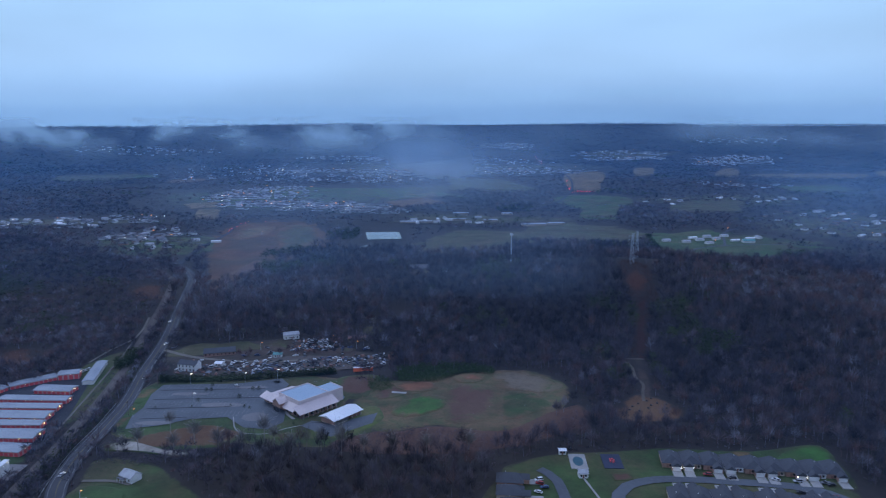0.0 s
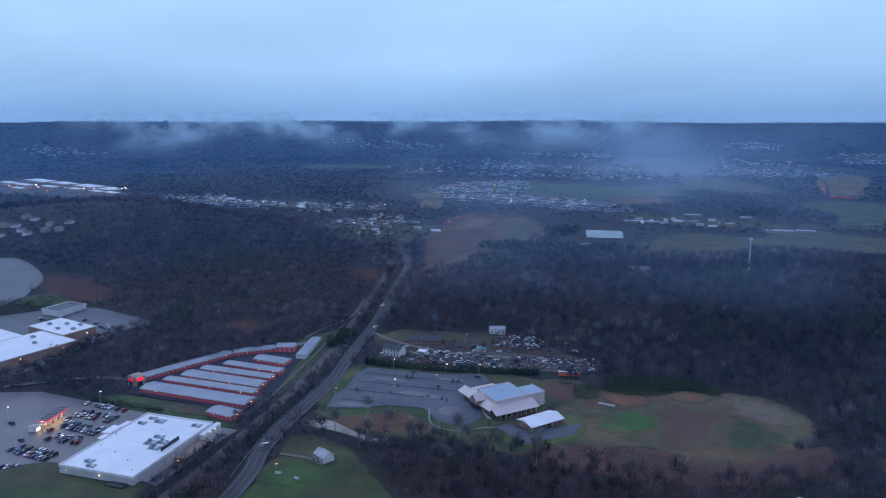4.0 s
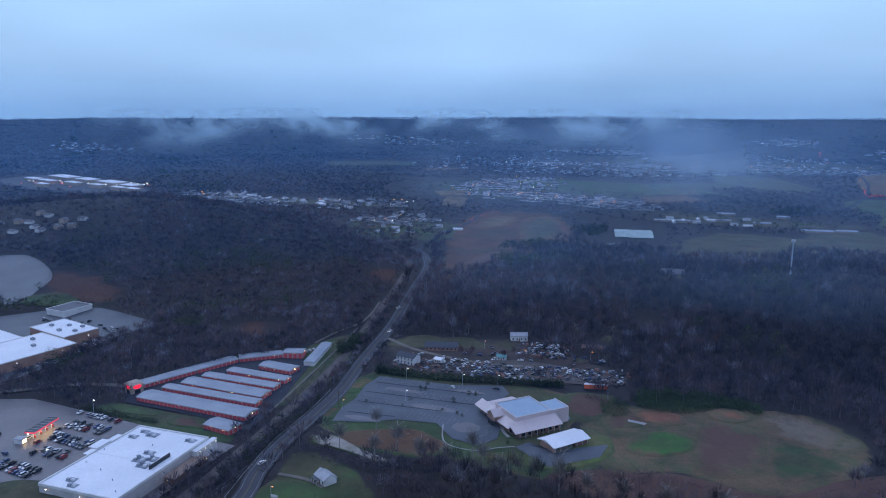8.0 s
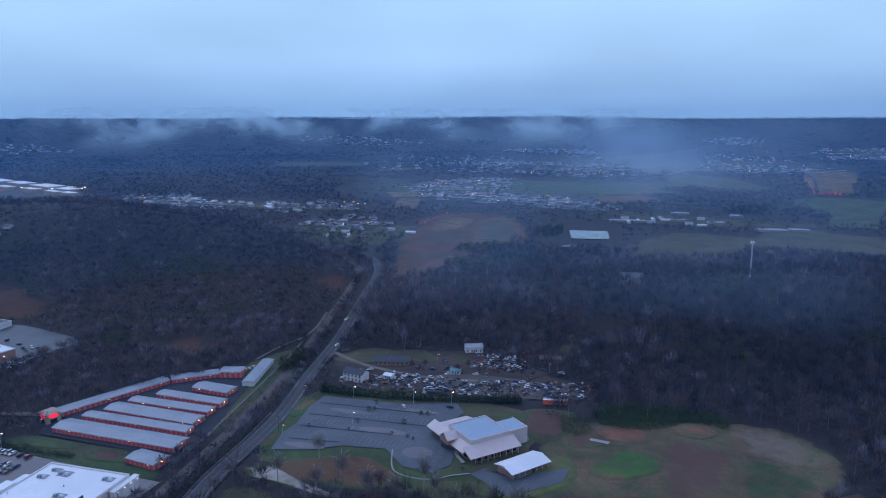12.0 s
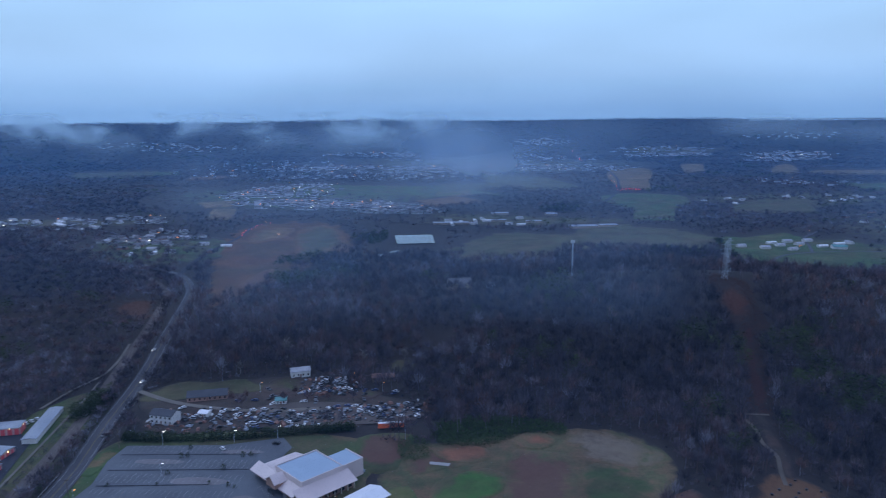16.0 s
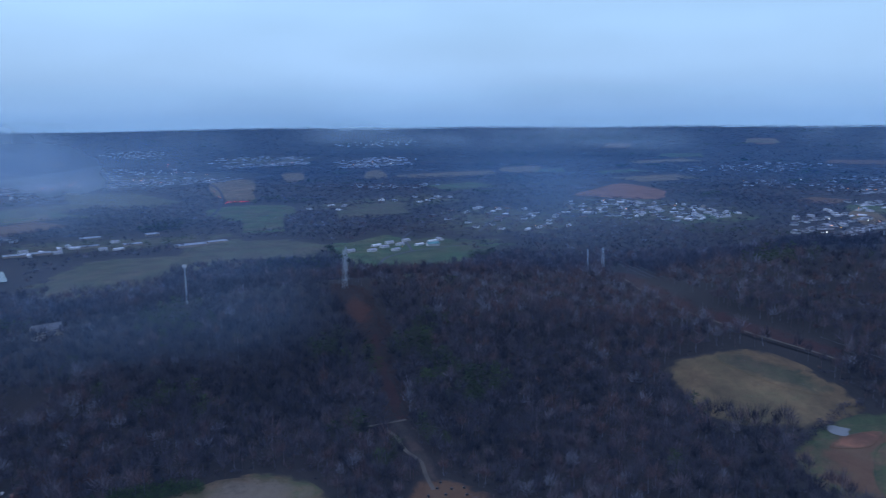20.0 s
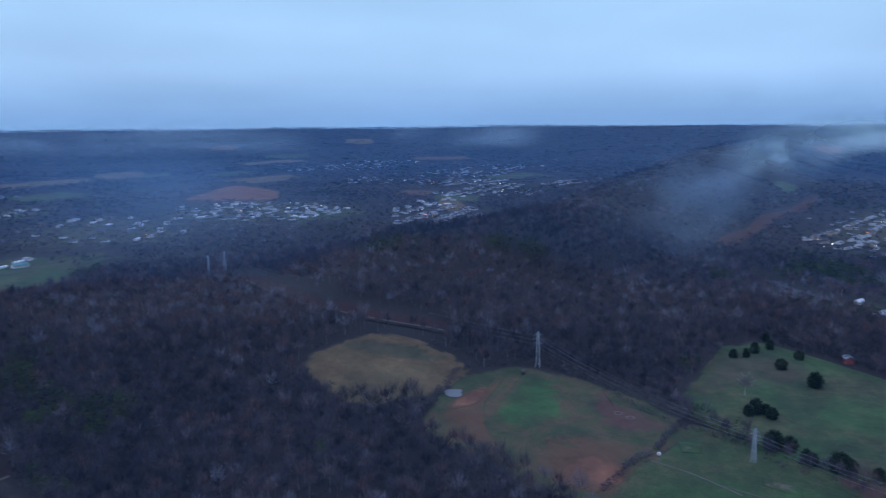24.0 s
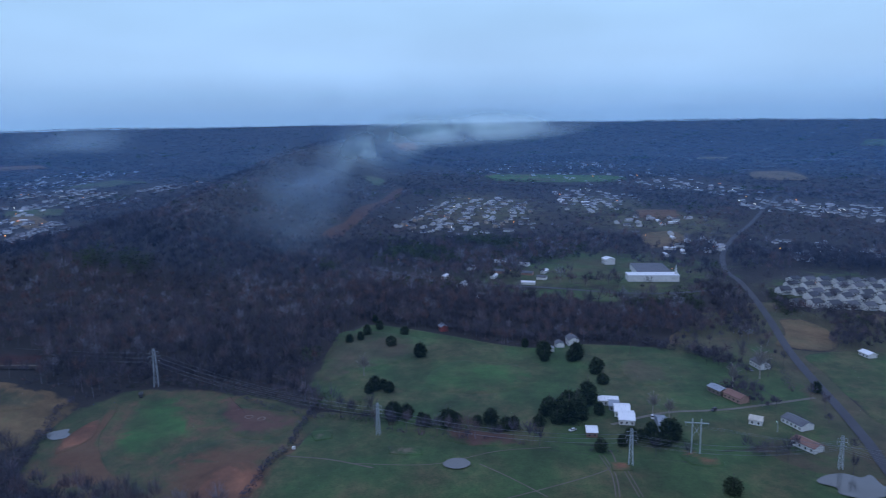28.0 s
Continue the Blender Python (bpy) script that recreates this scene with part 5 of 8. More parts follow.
# ---- vehicles ----
def car_proto(paint, kind, label):
    """A car at the origin, nose to +y: body, glasshouse, four wheels."""
    c = thing("car", 0, 0, 0, label, "car", "parked cars", z=-500)
    ln, w = (5.4, 1.95) if kind == "truck" else (4.9, 1.9) if kind == "suv" else (4.6, 1.8)
    prof = ((-ln / 2, 0.35), (-ln / 2, 0.95), (ln / 2 - 1.2, 0.98), (ln / 2 - 0.15, 0.8), (ln / 2, 0.4))
    bm = bmesh.new()
    a, b = [bm.verts.new((-w / 2, y, z)) for y, z in prof], [bm.verts.new((w / 2, y, z)) for y, z in prof]
    for k in range(5):
        bm.faces.new((a[k], a[(k + 1) % 5], b[(k + 1) % 5], b[k]))
    bm.faces.new(a[::-1])
    bm.faces.new(b)
    bmesh.ops.recalc_face_normals(bm, faces=bm.faces[:])
    bmesh.ops.bevel(bm, geom=bm.edges[:], offset=0.07, segments=1, affect="EDGES")
    part("body", bm, paint, c)
    lo, hi, top = {"truck": (-0.5, 1.3, 1.75), "suv": (-2.3, 1.3, 1.75), "sedan": (-1.9, 1.2, 1.45)}[kind]
    g = bmesh.new()
    v = [g.verts.new(p) for p in ((-w / 2 + 0.08, lo, 0.93), (w / 2 - 0.08, lo, 0.93), (w / 2 - 0.08, hi, 0.93), (-w / 2 + 0.08, hi, 0.93), (-w / 2 + 0.25, lo + 0.4, top - 0.06), (w / 2 - 0.25, lo + 0.4, top - 0.06), (w / 2 - 0.25, hi - 0.75, top - 0.06), (-w / 2 + 0.25, hi - 0.75, top - 0.06))]
    for f in ((0, 1, 5, 4), (1, 2, 6, 5), (2, 3, 7, 6), (3, 0, 4, 7), (4, 5, 6, 7)):
        g.faces.new([v[k] for k in f])
    part("windows", g, M_GLASS, c, "dark car windows")
    part("roof", box(-w / 2 + 0.22, w / 2 - 0.22, lo + 0.35, hi - 0.7, top - 0.06, top, bevel=0.02), paint, c)
    for sx in (-1, 1):
        for y in (-ln / 2 + 0.9, ln / 2 - 0.9):
            t = tube(0.33, 0.33, -0.11, 0.11, sides=8)
            bmesh.ops.rotate(t, verts=t.verts[:], cent=(0, 0, 0), matrix=Matrix.Rotation(radians(90), 3, "Y"))
            bmesh.ops.translate(t, verts=t.verts[:], vec=(sx * (w / 2 - 0.08), y, 0.33))
            part("wheel", t, M_TYRE, c)
    return c


KINDS = ("sedan", "suv", "sedan", "suv", "sedan", "truck")
NAMES = ("white", "silver", "black", "dark red", "dark blue", "grey")
cars = [car_proto(CAR_PAINTS[k], KINDS[k], "%s %s with a wet painted body, parked" % (NAMES[k], "pickup truck" if KINDS[k] == "truck" else "car")) for k in range(6)]
cars += [car_proto(CAR_PAINTS[k], "suv", "%s car with a tall body, parked" % NAMES[k]) for k in (0, 2)]
dice = random.Random(5)


def put_car(x, y, turn, lift=0.75, which=None, group=None):
    c = copy_thing(cars[dice.randrange(len(cars)) if which is None else which], pose(x, y, ground_at(x, y) + lift, 0, 0, turn))
    if group:
        c["group"] = group
    return c


def car_row(x0, y0, x1, y1, share=0.85, pitch=2.8, double=False):
    ln, turn = math.dist((x0, y0), (x1, y1)), math.degrees(math.atan2(y1 - y0, x1 - x0))
    for k in range(int(ln / pitch)):
        for row in range(2 if double else 1):
            if dice.random() < share:
                s = (k + 0.5) * pitch / ln
                nx, ny = -(y1 - y0) / ln * 5.2 * row, (x1 - x0) / ln * 5.2 * row
                put_car(x0 + (x1 - x0) * s + nx, y0 + (y1 - y0) * s + ny, turn + dice.choice((0, 180)) + dice.uniform(-3, 3))


car_row(-354, 389, -318, 387, 0.7)
car_row(-346, 372, -316, 372, 0.75, double=True)
car_row(-344, 357, -311, 354, 0.75, double=True)
car_row(-336, 340, -311, 342, 0.6, double=True)
car_row(-345, 323, -313, 320, 0.85, double=True)
car_row(-332, 306, -314, 309, 0.7)
for x, y, a in ((-373, 350, 80), (-340, 374, 30), (-345, 366, 20), (-352, 352, 5), (-343, 350, 5), (-348, 334, 80), (-360, 372, 40), (-325, 345, 90)):
    put_car(x, y, a)
for k in range(22):
    put_car(-446 + dice.uniform(-3, 4), 430 + k * 3.4 + dice.uniform(-1, 1), 90 + dice.uniform(-8, 8))
for k in range(12):
    put_car(-540 + k * 4 + dice.uniform(-1, 1), 532 + dice.uniform(-8, 8), dice.uniform(0, 20))
put_car(-152, 505, 40, which=0, lift=0.9)
put_car(-124, 512, 80, which=2, lift=0.9)
for k in range(5):
    put_car(-284 + k * 1.5, 528 + k * 3.2, 60 + dice.uniform(-9, 9), which=0)
for x, y, a in ((-450, 484, -10), (-452, 489, -12), (-453, 495, -12), (-453, 500, -8), (-452, 507, -14), (-452, 513, -12), (-464, 524, 60), (-462, 528, 62), (-466, 531, 58), (-459, 530, 60), (-470, 527, 60), (-480, 533, 80), (-446, 470, -14), (-447, 462, -14), (-449, 452, -14)):
    put_car(x, y, a, 0.7)
for x, y, a, w in ((-212, 372, -10, 0), (-240, 600, 172, 0), (-226, 520, 170, 5), (-258, 660, 172, 0)):
    c = put_car(x, y, a, which=w, lift=0.8, group="cars on the road")
    for s in (-0.6, 0.6):
        part("headlight", box(s - 0.16, s + 0.16, 2.2, 2.36, 0.6, 0.85, bevel=0.04), M_LAMPW, c, "lit headlight")
for x, y in ((146, 370), (158, 366), (181, 364), (192, 362), (206, 360), (208, 358), (170, 352), (188, 350), (203, 345), (52, 361), (52, 365), (54, 357), (50, 352)):
    put_car(x, y, dice.uniform(60, 110))
for x, y in ((392, 70), (376, 120), (470, -20), (355, 108), (402, 30)):
    put_car(x, y, dice.uniform(0, 180))

# scrapyard: wrecks in rough rows, with heaps of scrap between them
for k in range(105):
    s = dice.random()
    x = -150 + 104 * s + dice.uniform(-6, 6)
    y = 540 + 16 * s + dice.uniform(-9, 12)
    put_car(x, y, dice.uniform(0, 180), 0.55 + dice.choice((0, 0, 0, 0.4)), which=dice.choice((0, 1, 2, 2, 2, 4, 5, 5)), group="wrecks in the scrapyard")
for k in range(26):
    put_car(-112 + dice.uniform(-14, 18), 598 + dice.uniform(-14, 12), dice.uniform(0, 180), 0.5, which=dice.choice((0, 0, 1, 5)), group="wrecks in the scrapyard")
for k in range(26):
    put_car(dice.uniform(-165, -60), dice.uniform(556, 590), dice.uniform(0, 180), 0.5, which=dice.choice((0, 2, 2, 4, 5)), group="wrecks in the scrapyard")
for k in range(20):
    put_car(-190 + dice.uniform(-8, 40), 548 + dice.uniform(-10, 12), dice.uniform(0, 180), 0.5, which=dice.choice((0, 1, 2, 5)), group="wrecks in the scrapyard")
for mats, count, seed_ in ((M_STEEL, 80, 1), (M_DARK, 240, 2), (M_WALLW, 30, 3), (M_BROWNROOF, 150, 4)):
    d2 = random.Random(seed_)
    bm = bmesh.new()
    for k in range(count):
        s = d2.random()
        x, y = (-206 + 160 * s + d2.uniform(-8, 8), 534 + 22 * s + d2.uniform(-12, 16)) if k % 4 else (-112 + d2.uniform(-18, 22), 596 + d2.uniform(-16, 14))
        z = ground_at(x, y) + 0.3
        a, b, c = d2.uniform(0.3, 1.6), d2.uniform(0.3, 1.2), d2.uniform(0.3, 1.5)
        r = Matrix.Translation((x, y, z + c / 2)) @ Euler((d2.uniform(-0.3, 0.3), d2.uniform(-0.3, 0.3), d2.uniform(0, 3))).to_matrix().to_4x4()
        vs = [bm.verts.new(r @ Vector((sx * a * (1 - 0.3 * sz), sy * b, sz * c / 2))) for sz in (-1, 1) for sx, sy in ((-1, -1), (1, -1), (1, 1), (-1, 1))]
        for f in ((3, 2, 1, 0), (4, 5, 6, 7), (0, 1, 5, 4), (1, 2, 6, 5), (2, 3, 7, 6), (3, 0, 4, 7)):
            bm.faces.new([vs[q] for q in f])
    me = bpy.data.meshes.new("scrap")
    bm.to_mesh(me)
    bm.free()
    me.materials.append(mats)
    structure("scrap", me, "heaps of scrap metal and boards", "scrap", "stuff")

trailer = thing("semi_trailer", -62, 533, 10, "long orange-red semi trailer", "trailer")
part("box_body", box(-7.5, 7.5, -1.3, 1.3, 1.1, 3.9, bevel=0.08), M_ORANGE, trailer, "orange-red box")
part("roof", box(-7.45, 7.45, -1.25, 1.25, 3.91, 3.98), M_WALLW, trailer, "pale roof")
part("chassis", box(-7, 7, -0.6, 0.6, 0.7, 1.08), M_DARK, trailer)
for x in (-6, -4.8, 5.6):
    for y in (-1.1, 1.1):
        t = tube(0.5, 0.5, -0.15, 0.15, sides=10)
        bmesh.ops.rotate(t, verts=t.verts[:], cent=(0, 0, 0), matrix=Matrix.Rotation(radians(90), 3, "X"))
        bmesh.ops.translate(t, verts=t.verts[:], vec=(x, y, 0.5))
        part("wheel", t, M_TYRE, trailer)

# ---- houses ----
HOMES = []  # places of houses, which trees keep clear of


def house(x, y, turn, w, d, tall, wall, roof, label, pitch=0.45, group="", name="house", chimney=False, windows=True, z=None, lift=0.0):
    """A gabled house, ridge along its width."""
    h = thing(name, x, y, turn, label, "house" if name == "house" else name.replace("_", " "), group, z=z)
    HOMES.append((x, y, w * 0.5 + 4))
    g = d / 2 * pitch
    part("wall", box(-w / 2, w / 2, -d / 2, d / 2, -0.6, tall), wall, h)
    for e in (-w / 2, w / 2 - 0.2):
        bm = prism_x(e, e + 0.2, d, tall, g)
        bmesh.ops.translate(bm, verts=bm.verts[:], vec=(0, -d / 2, 0.02))
        part("gable", bm, wall, h)
    bm = roof_along(w, d, tall, g)
    bmesh.ops.translate(bm, verts=bm.verts[:], vec=(-w / 2, -d / 2, 0.02))
    part("roof", bm, roof, h)
    if windows:
        n = max(2, int(w / 3))
        for k in range(n):
            xx = -w / 2 + (k + 0.5) * w / n
            for side in (-1, 1):
                for s in range(1 if tall < 4.5 else 2):
                    y0 = side * d / 2
                    part("window", box(xx - 0.5, xx + 0.5, min(y0, y0 + side * 0.06), max(y0, y0 + side * 0.06), 0.9 + s * 2.7, 2.2 + s * 2.7), M_GLASS, h)
        part("door", box(-0.5, 0.5, -d / 2 - 0.08, -d / 2 - 0.01, 0, 2.1), M_BROWNROOF, h)
    if chimney:
        part("chimney", box(w * 0.25, w * 0.25 + 0.8, -0.4, 0.4, tall, tall + g + 1.0), M_BRICK, h)
    return h


cottage = house(-172, 368, -30, 9.5, 7, 2.9, M_WALLW, M_SHINGLEL, "small white cottage with a light grey roof", 0.7)
part("porch_roof", box(-4.7, 0.5, -5.6, -3.55, 2.3, 2.5), M_SHINGLE, cottage, "dark porch roof")
for px_ in (-4.4, -2.2, 0.2):
    part("porch_post", box(px_ - 0.08, px_ + 0.08, -5.5, -5.34, 0, 2.3), M_WALLW, cottage)
for x, y, w in ((-187, 345, 3.5), (-175, 343, 3.0)):
    s = thing("sign_board", x, y, 10, "pale roadside board on two posts", "sign")
    part("board", box(-w / 2, w / 2, -0.1, 0.1, 0.6, 2.0), M_WALLW, s)
    for e in (-w / 2 + 0.2, w / 2 - 0.2):
        part("post", box(e - 0.08, e + 0.08, -0.25, -0.11, -0.4, 2.1), M_WOOD, s)
house(-199, 541, -12, 15, 9, 5.4, M_WALLW, M_DARKROOF, "two-storey white house with a dark roof", 0.5, chimney=True)
house(-186, 577, 14, 25, 11, 2.6, M_BRICK, M_DARKROOF, "long low house with a dark roof", 0.5)
house(-134, 613, 20, 13, 8, 3.8, M_WALLW, M_SHINGLEL, "white house standing above the scrapyard", 0.5)
house(-75, 604, 8, 15, 7, 2.8, M_WOOD, M_BROWNROOF, "rusty low shack in the scrapyard", 0.25, name="shed")
house(-136, 569, 10, 7, 6, 2.6, M_WALLW, M_TEAL, "small shed with a teal roof", 0.4, name="shed")
house(-178, 549, -10, 6, 5, 2.6, M_WALLW, M_WHITE, "small white shed in the scrapyard", 0.4, name="shed")
house(-26, 770, 10, 20, 12, 6, M_TAN, M_SHINGLE, "large grey-roofed house on the wooded hill", 0.6)
house(2, 760, 5, 8, 6, 3, M_WALLW, M_SHINGLE, "small white house on the wooded hill", 0.4)
# estate
def hipped(w, d, z0, z1, ridge, over=0.5):
    """A hipped roof with its ridge along y, closed below."""
    bm = bmesh.new()
    b = [bm.verts.new((sx * (w / 2 + over), sy * (d / 2 + over), z0)) for sx, sy in ((-1, -1), (1, -1), (1, 1), (-1, 1))]
    t = [bm.verts.new((0, -ridge, z1)), bm.verts.new((0, ridge, z1))]
    for f in ((b[0], b[1], t[0]), (b[1], b[2], t[1], t[0]), (b[2], b[3], t[1]), (b[3], b[0], t[0], t[1]), b[::-1]):
        bm.faces.new(f)
    return bm


def estate_house(x, y, turn, k, lit):
    h = thing("house", x, y, turn, "brick estate house with a dark hipped roof and " + ("lit garage lamps" if lit else "a white garage"), "house", "estate houses")
    wall = (M_BRICK, M_TAN, M_BRICK, M_WALLW)[k % 4]
    part("wall", box(-5, 5, -7, 7, -0.5, 2.9), wall, h)
    part("roof", hipped(10, 14, 2.92, 6.4, 3.2 + 0.5 * (k % 3)), M_DARKROOF, h)
    side = -1 if k % 2 else 1
    gx = side * 2.2
    part("garage", box(gx - 2.6, gx + 2.6, -10.5, -7.52, -0.5, 2.7), wall, h)
    part("garage_roof", prism_roof(gx, 2.95, -10.9, -4.4, 2.74, 4.9), M_DARKROOF, h)
    part("garage_door", box(gx - 2.2, gx + 2.2, -10.58, -10.52, 0, 2.3), M_WALLW, h, "white garage door")
    part("gable_trim", box(gx - 2.7, gx + 2.7, -10.66, -10.52, 2.45, 2.72), M_WALLW, h)
    part("door", box(-gx - 0.6, -gx + 0.4, -7.1, -7.02, 0, 2.1), M_BROWNROOF, h)
    part("window", box(-gx + 0.8, -gx + 2.0, -7.1, -7.02, 0.9, 2.2), M_GLASS, h)
    for wx in (-3, 0.4, 3):
        part("window", box(wx - 0.6, wx + 0.6, 7.02, 7.1, 0.9, 2.2), M_GLASS, h)
    part("vent_pipe", tube(0.12, 0.12, 4.2, 6.0, 2.0, 2.5, 6), M_WALLW, h)
    part("driveway", box(gx - 2.6, gx + 2.6, -17.5, -10.7, -0.3, 0.32), M_CONC, h, "pale concrete driveway")
    if lit:
        for e in (-2.5, 2.5):
            part("lamp", box(gx + e - 0.16, gx + e + 0.16, -10.85, -10.6, 2.0, 2.4), M_LAMPW, h, "small lit wall lamp")


def prism_roof(x, half, y0, y1, z0, z1):
    bm = bmesh.new()
    a = [bm.verts.new(q) for q in ((x - half, y0, z0), (x + half, y0, z0), (x, y0, z1), (x - half, y1, z0), (x + half, y1, z0), (x, y1, z1))]
    for f in ((0, 1, 2), (5, 4, 3), (1, 4, 5, 2), (3, 0, 2, 5), (0, 3, 4, 1)):
        bm.faces.new([a[q] for q in f])
    return bm


for k, (x, y) in enumerate([(130, 384), (141, 383), (152, 381), (163, 379), (173.5, 376.5), (184, 374.5), (194.5, 372.5), (205, 371), (215.5, 370)]):
    estate_house(x, y + 2, -8, k, k in (0, 1, 6))
for k, (x, y) in enumerate([(122, 346), (133, 345), (144, 343.5), (155, 342), (166, 340.5), (177, 339), (188, 337), (199, 335)]):
    estate_house(x, y - 1, 172, k + 1, False)
for k, (x, y) in enumerate(((36, 363), (35, 350), (36, 337))):
    estate_house(x, y, 84, k, False)
for k, (x, y) in enumerate(((128, 462), (133, 466), (140, 470), (146, 466), (138, 459), (150, 458), (131, 455), (144, 474), (152, 464), (147, 452), (125, 457), (141, 463))):
    st = thing("stump", x, y, k * 37, "dark cut stump lying in the sandy clearing", "stump", "stumps in the clearing")
    part("butt", tube(0.8, 0.6, -0.2, 1.1, sides=7), M_DARK, st)
    part("root", box(-1.3, 1.3, -0.3, 0.3, -0.1, 0.45, bevel=0.1), M_WOOD, st)
pool = thing("swimming_pool", 77.5, 387, -3, "covered swimming pool in a pale paved terrace", "swimming pool")
part("terrace", box(-4.8, 4.8, -9, 9, -0.2, 0.35), M_CONC, pool, "pale paving")
bm = tube(3.0, 3.0, 0.36, 0.42, sides=20)
bmesh.ops.scale(bm, vec=(1.0, 1.9, 1), verts=bm.verts[:])
part("water", bm, M_POOL, pool, "dark blue-green water")
court = thing("play_court", 97, 387, -3, "dark blue fenced play court", "court")
part("surface", box(-5.5, 5.5, -8.5, 8.5, -0.2, 0.35), M_COURT, court)
bm = bmesh.new()
for k in range(5):
    a = 1.2566 * k
    box(math.cos(a) * 1.2 - 0.35, math.cos(a) * 1.2 + 0.35, math.sin(a) * 1.8 - 0.7, math.sin(a) * 1.8 + 0.7, 0.36, 1.2, bm)
part("climbing_frame", bm, M_REDMETAL, court, "red climbing frame")
hut = house(77, 370, 0, 5, 4.5, 2.8, M_WALLW, M_SHINGLEL, "small white pool hut", 0.6, name="hut")
house(70, 397, 0, 4, 3, 2.4, M_WALLW, M_WHITE, "small white pool shed", 0.5, name="shed")
# farms
house(416, 91, 80, 12, 8, 3.2, M_WALLW, M_WHITE, "white-roofed farm barn beside cedars", 0.3, name="barn")
house(409, 89, 80, 6, 10, 3.2, M_STEEL, M_STEEL, "grey lean-to between the barns", 0.3, name="barn")
house(401, 86, 80, 9, 13, 3.4, M_WALLW, M_WHITE, "white-roofed farm barn beside cedars", 0.25, name="barn")
house(390, 86, 80, 9, 14, 3.2, M_WALLW, M_WHITE, "white-roofed farm barn with a dark wall", 0.25, name="barn")
house(372, 110, 84, 6, 9, 3, M_BROWNROOF, M_WHITE, "red-brown shed with a white roof", 0.3, name="shed")
house(380, 68, 84, 5, 20, 3, M_STEEL, M_STEEL, "long grey shed on the farm", 0.3, name="shed")
house(431, 17, 24, 11, 7, 3.4, M_WOOD, M_STEEL, "weathered barn with a pale roof half", 0.4, name="barn")
house(419, 10, 24, 14, 7.5, 3.4, M_BRICK, M_BROWNROOF, "old barn with a rusty roof", 0.5, name="barn")
house(384, 12, 60, 7, 7, 3, M_WALLW, M_CREAM, "small cream shed beside the drive", 0.5, name="shed")
house(352, -2, 28, 14, 8, 3, M_WALLW, M_BROWNROOF, "low house with a faded brown roof", 0.4)
house(380, -10, 20, 15, 9, 3, M_WALLW, M_SHINGLE, "low white house with a dark roof", 0.45)
house(478, -30, 10, 12, 8, 3.6, M_WALLW, M_SHINGLE, "white farmhouse among trees", 0.5)
house(497, -117, 10, 10, 7, 2.8, M_WALLW, M_WHITE, "white-roofed house by the meadow", 0.4)
house(578, 195, 20, 7, 6, 3.6, M_REDWALL, M_STEEL, "small red barn with a pale roof", 0.6, name="barn")
house(536, 93, 5, 11, 8, 4.6, M_WALLW, M_SHINGLE, "white two-storey farmhouse at the meadow's head", 0.6, chimney=True)
house(530, 104, 5, 7, 6, 3.0, M_WALLW, M_SHINGLE, "white wing of the farmhouse", 0.5)
house(519, 112, 5, 4, 4, 2.6, M_WALLW, M_SHINGLEL, "small white well house", 0.5, name="hut")
CLEAR.append(np.array([(715, 10), (712, -70), (740, -75), (815, -62), (815, 8)], float))
school = thing("school", 752, -30, 86, "long white building with a dark flat roof", "school")
part("wall", box(-27, 27, -8, 8, -0.5, 7), M_WALLW, school)
part("roof", box(-27.4, 27.4, -8.4, 8.4, 7.02, 7.5), M_WHITE, school)
part("hall", box(-22, 14, -55, -8.1, -0.5, 7.4), M_WALLW, school)
part("hall_roof", box(-22.3, 14.3, -55.3, -8.5, 7.42, 7.9), M_SHINGLE, school, "dark grey flat roof")
part("spire", tube(1.6, 0.05, 7.5, 18, -24.5, 2, 8), M_WALLW, school, "white pointed spire")
house(840, -2, 10, 12, 12, 7, M_WALLW, M_WHITE, "tall white house near the school", 0.3)

# suburbs: a few kinds of house, repeated
kinds = []
for k, (wall, roof, w, d, tall) in enumerate(((M_WALLW, M_SHINGLE, 13, 9, 3.2), (M_WALLW, M_SHINGLEL, 15, 9, 3.2), (M_TAN, M_SHINGLE, 12, 9, 5.4), (M_BRICK, M_SHINGLE, 16, 9, 3.0), (M_WALLW, M_WHITE, 18, 6, 3.0), (M_WALLW, M_TEAL, 18, 10, 3.4))):
    kinds.append(house(0, 0, 0, w, d, tall, wall, roof, ("white-walled suburban house with a dark roof", "white-walled house with a light grey roof", "tan two-storey house with a dark roof", "low brick house with a dark roof", "white mobile home with a white roof", "white house with a teal metal roof")[k], 0.5, "suburban houses", z=-500, windows=False))


def settle(cx, cy, rx, ry, count, choice, turn, grid=None, seed_=0):
    """A suburb: houses in loose rows along one heading."""
    d3 = random.Random(seed_)
    out, tries = [], 0
    while len(out) < count and tries < count * 30:
        tries += 1
        u, v = d3.uniform(-1, 1), d3.uniform(-1, 1)
        if u * u + v * v > 1:
            continue
        x, y = u * rx, v * ry
        if grid:
            y = round(y / grid) * grid + d3.uniform(-8, 8) + 14 * math.sin(x / 60)
        a = radians(turn)
        x, y = cx + x * math.cos(a) - y * math.sin(a), cy + x * math.sin(a) + y * math.cos(a)
        if all((x - p) ** 2 + (y - q) ** 2 > 18 ** 2 for p, q in out):
            out.append((x, y))
            HOMES.append((x, y, 10))
            c_ = copy_thing(kinds[d3.choice(choice)], pose(x, y, ground_at(x, y) + 0.5, 0, 0, turn + d3.choice((0, 90, 180)) + d3.uniform(-8, 8)))
            c_.scale = (0.8, 0.8, 0.85)


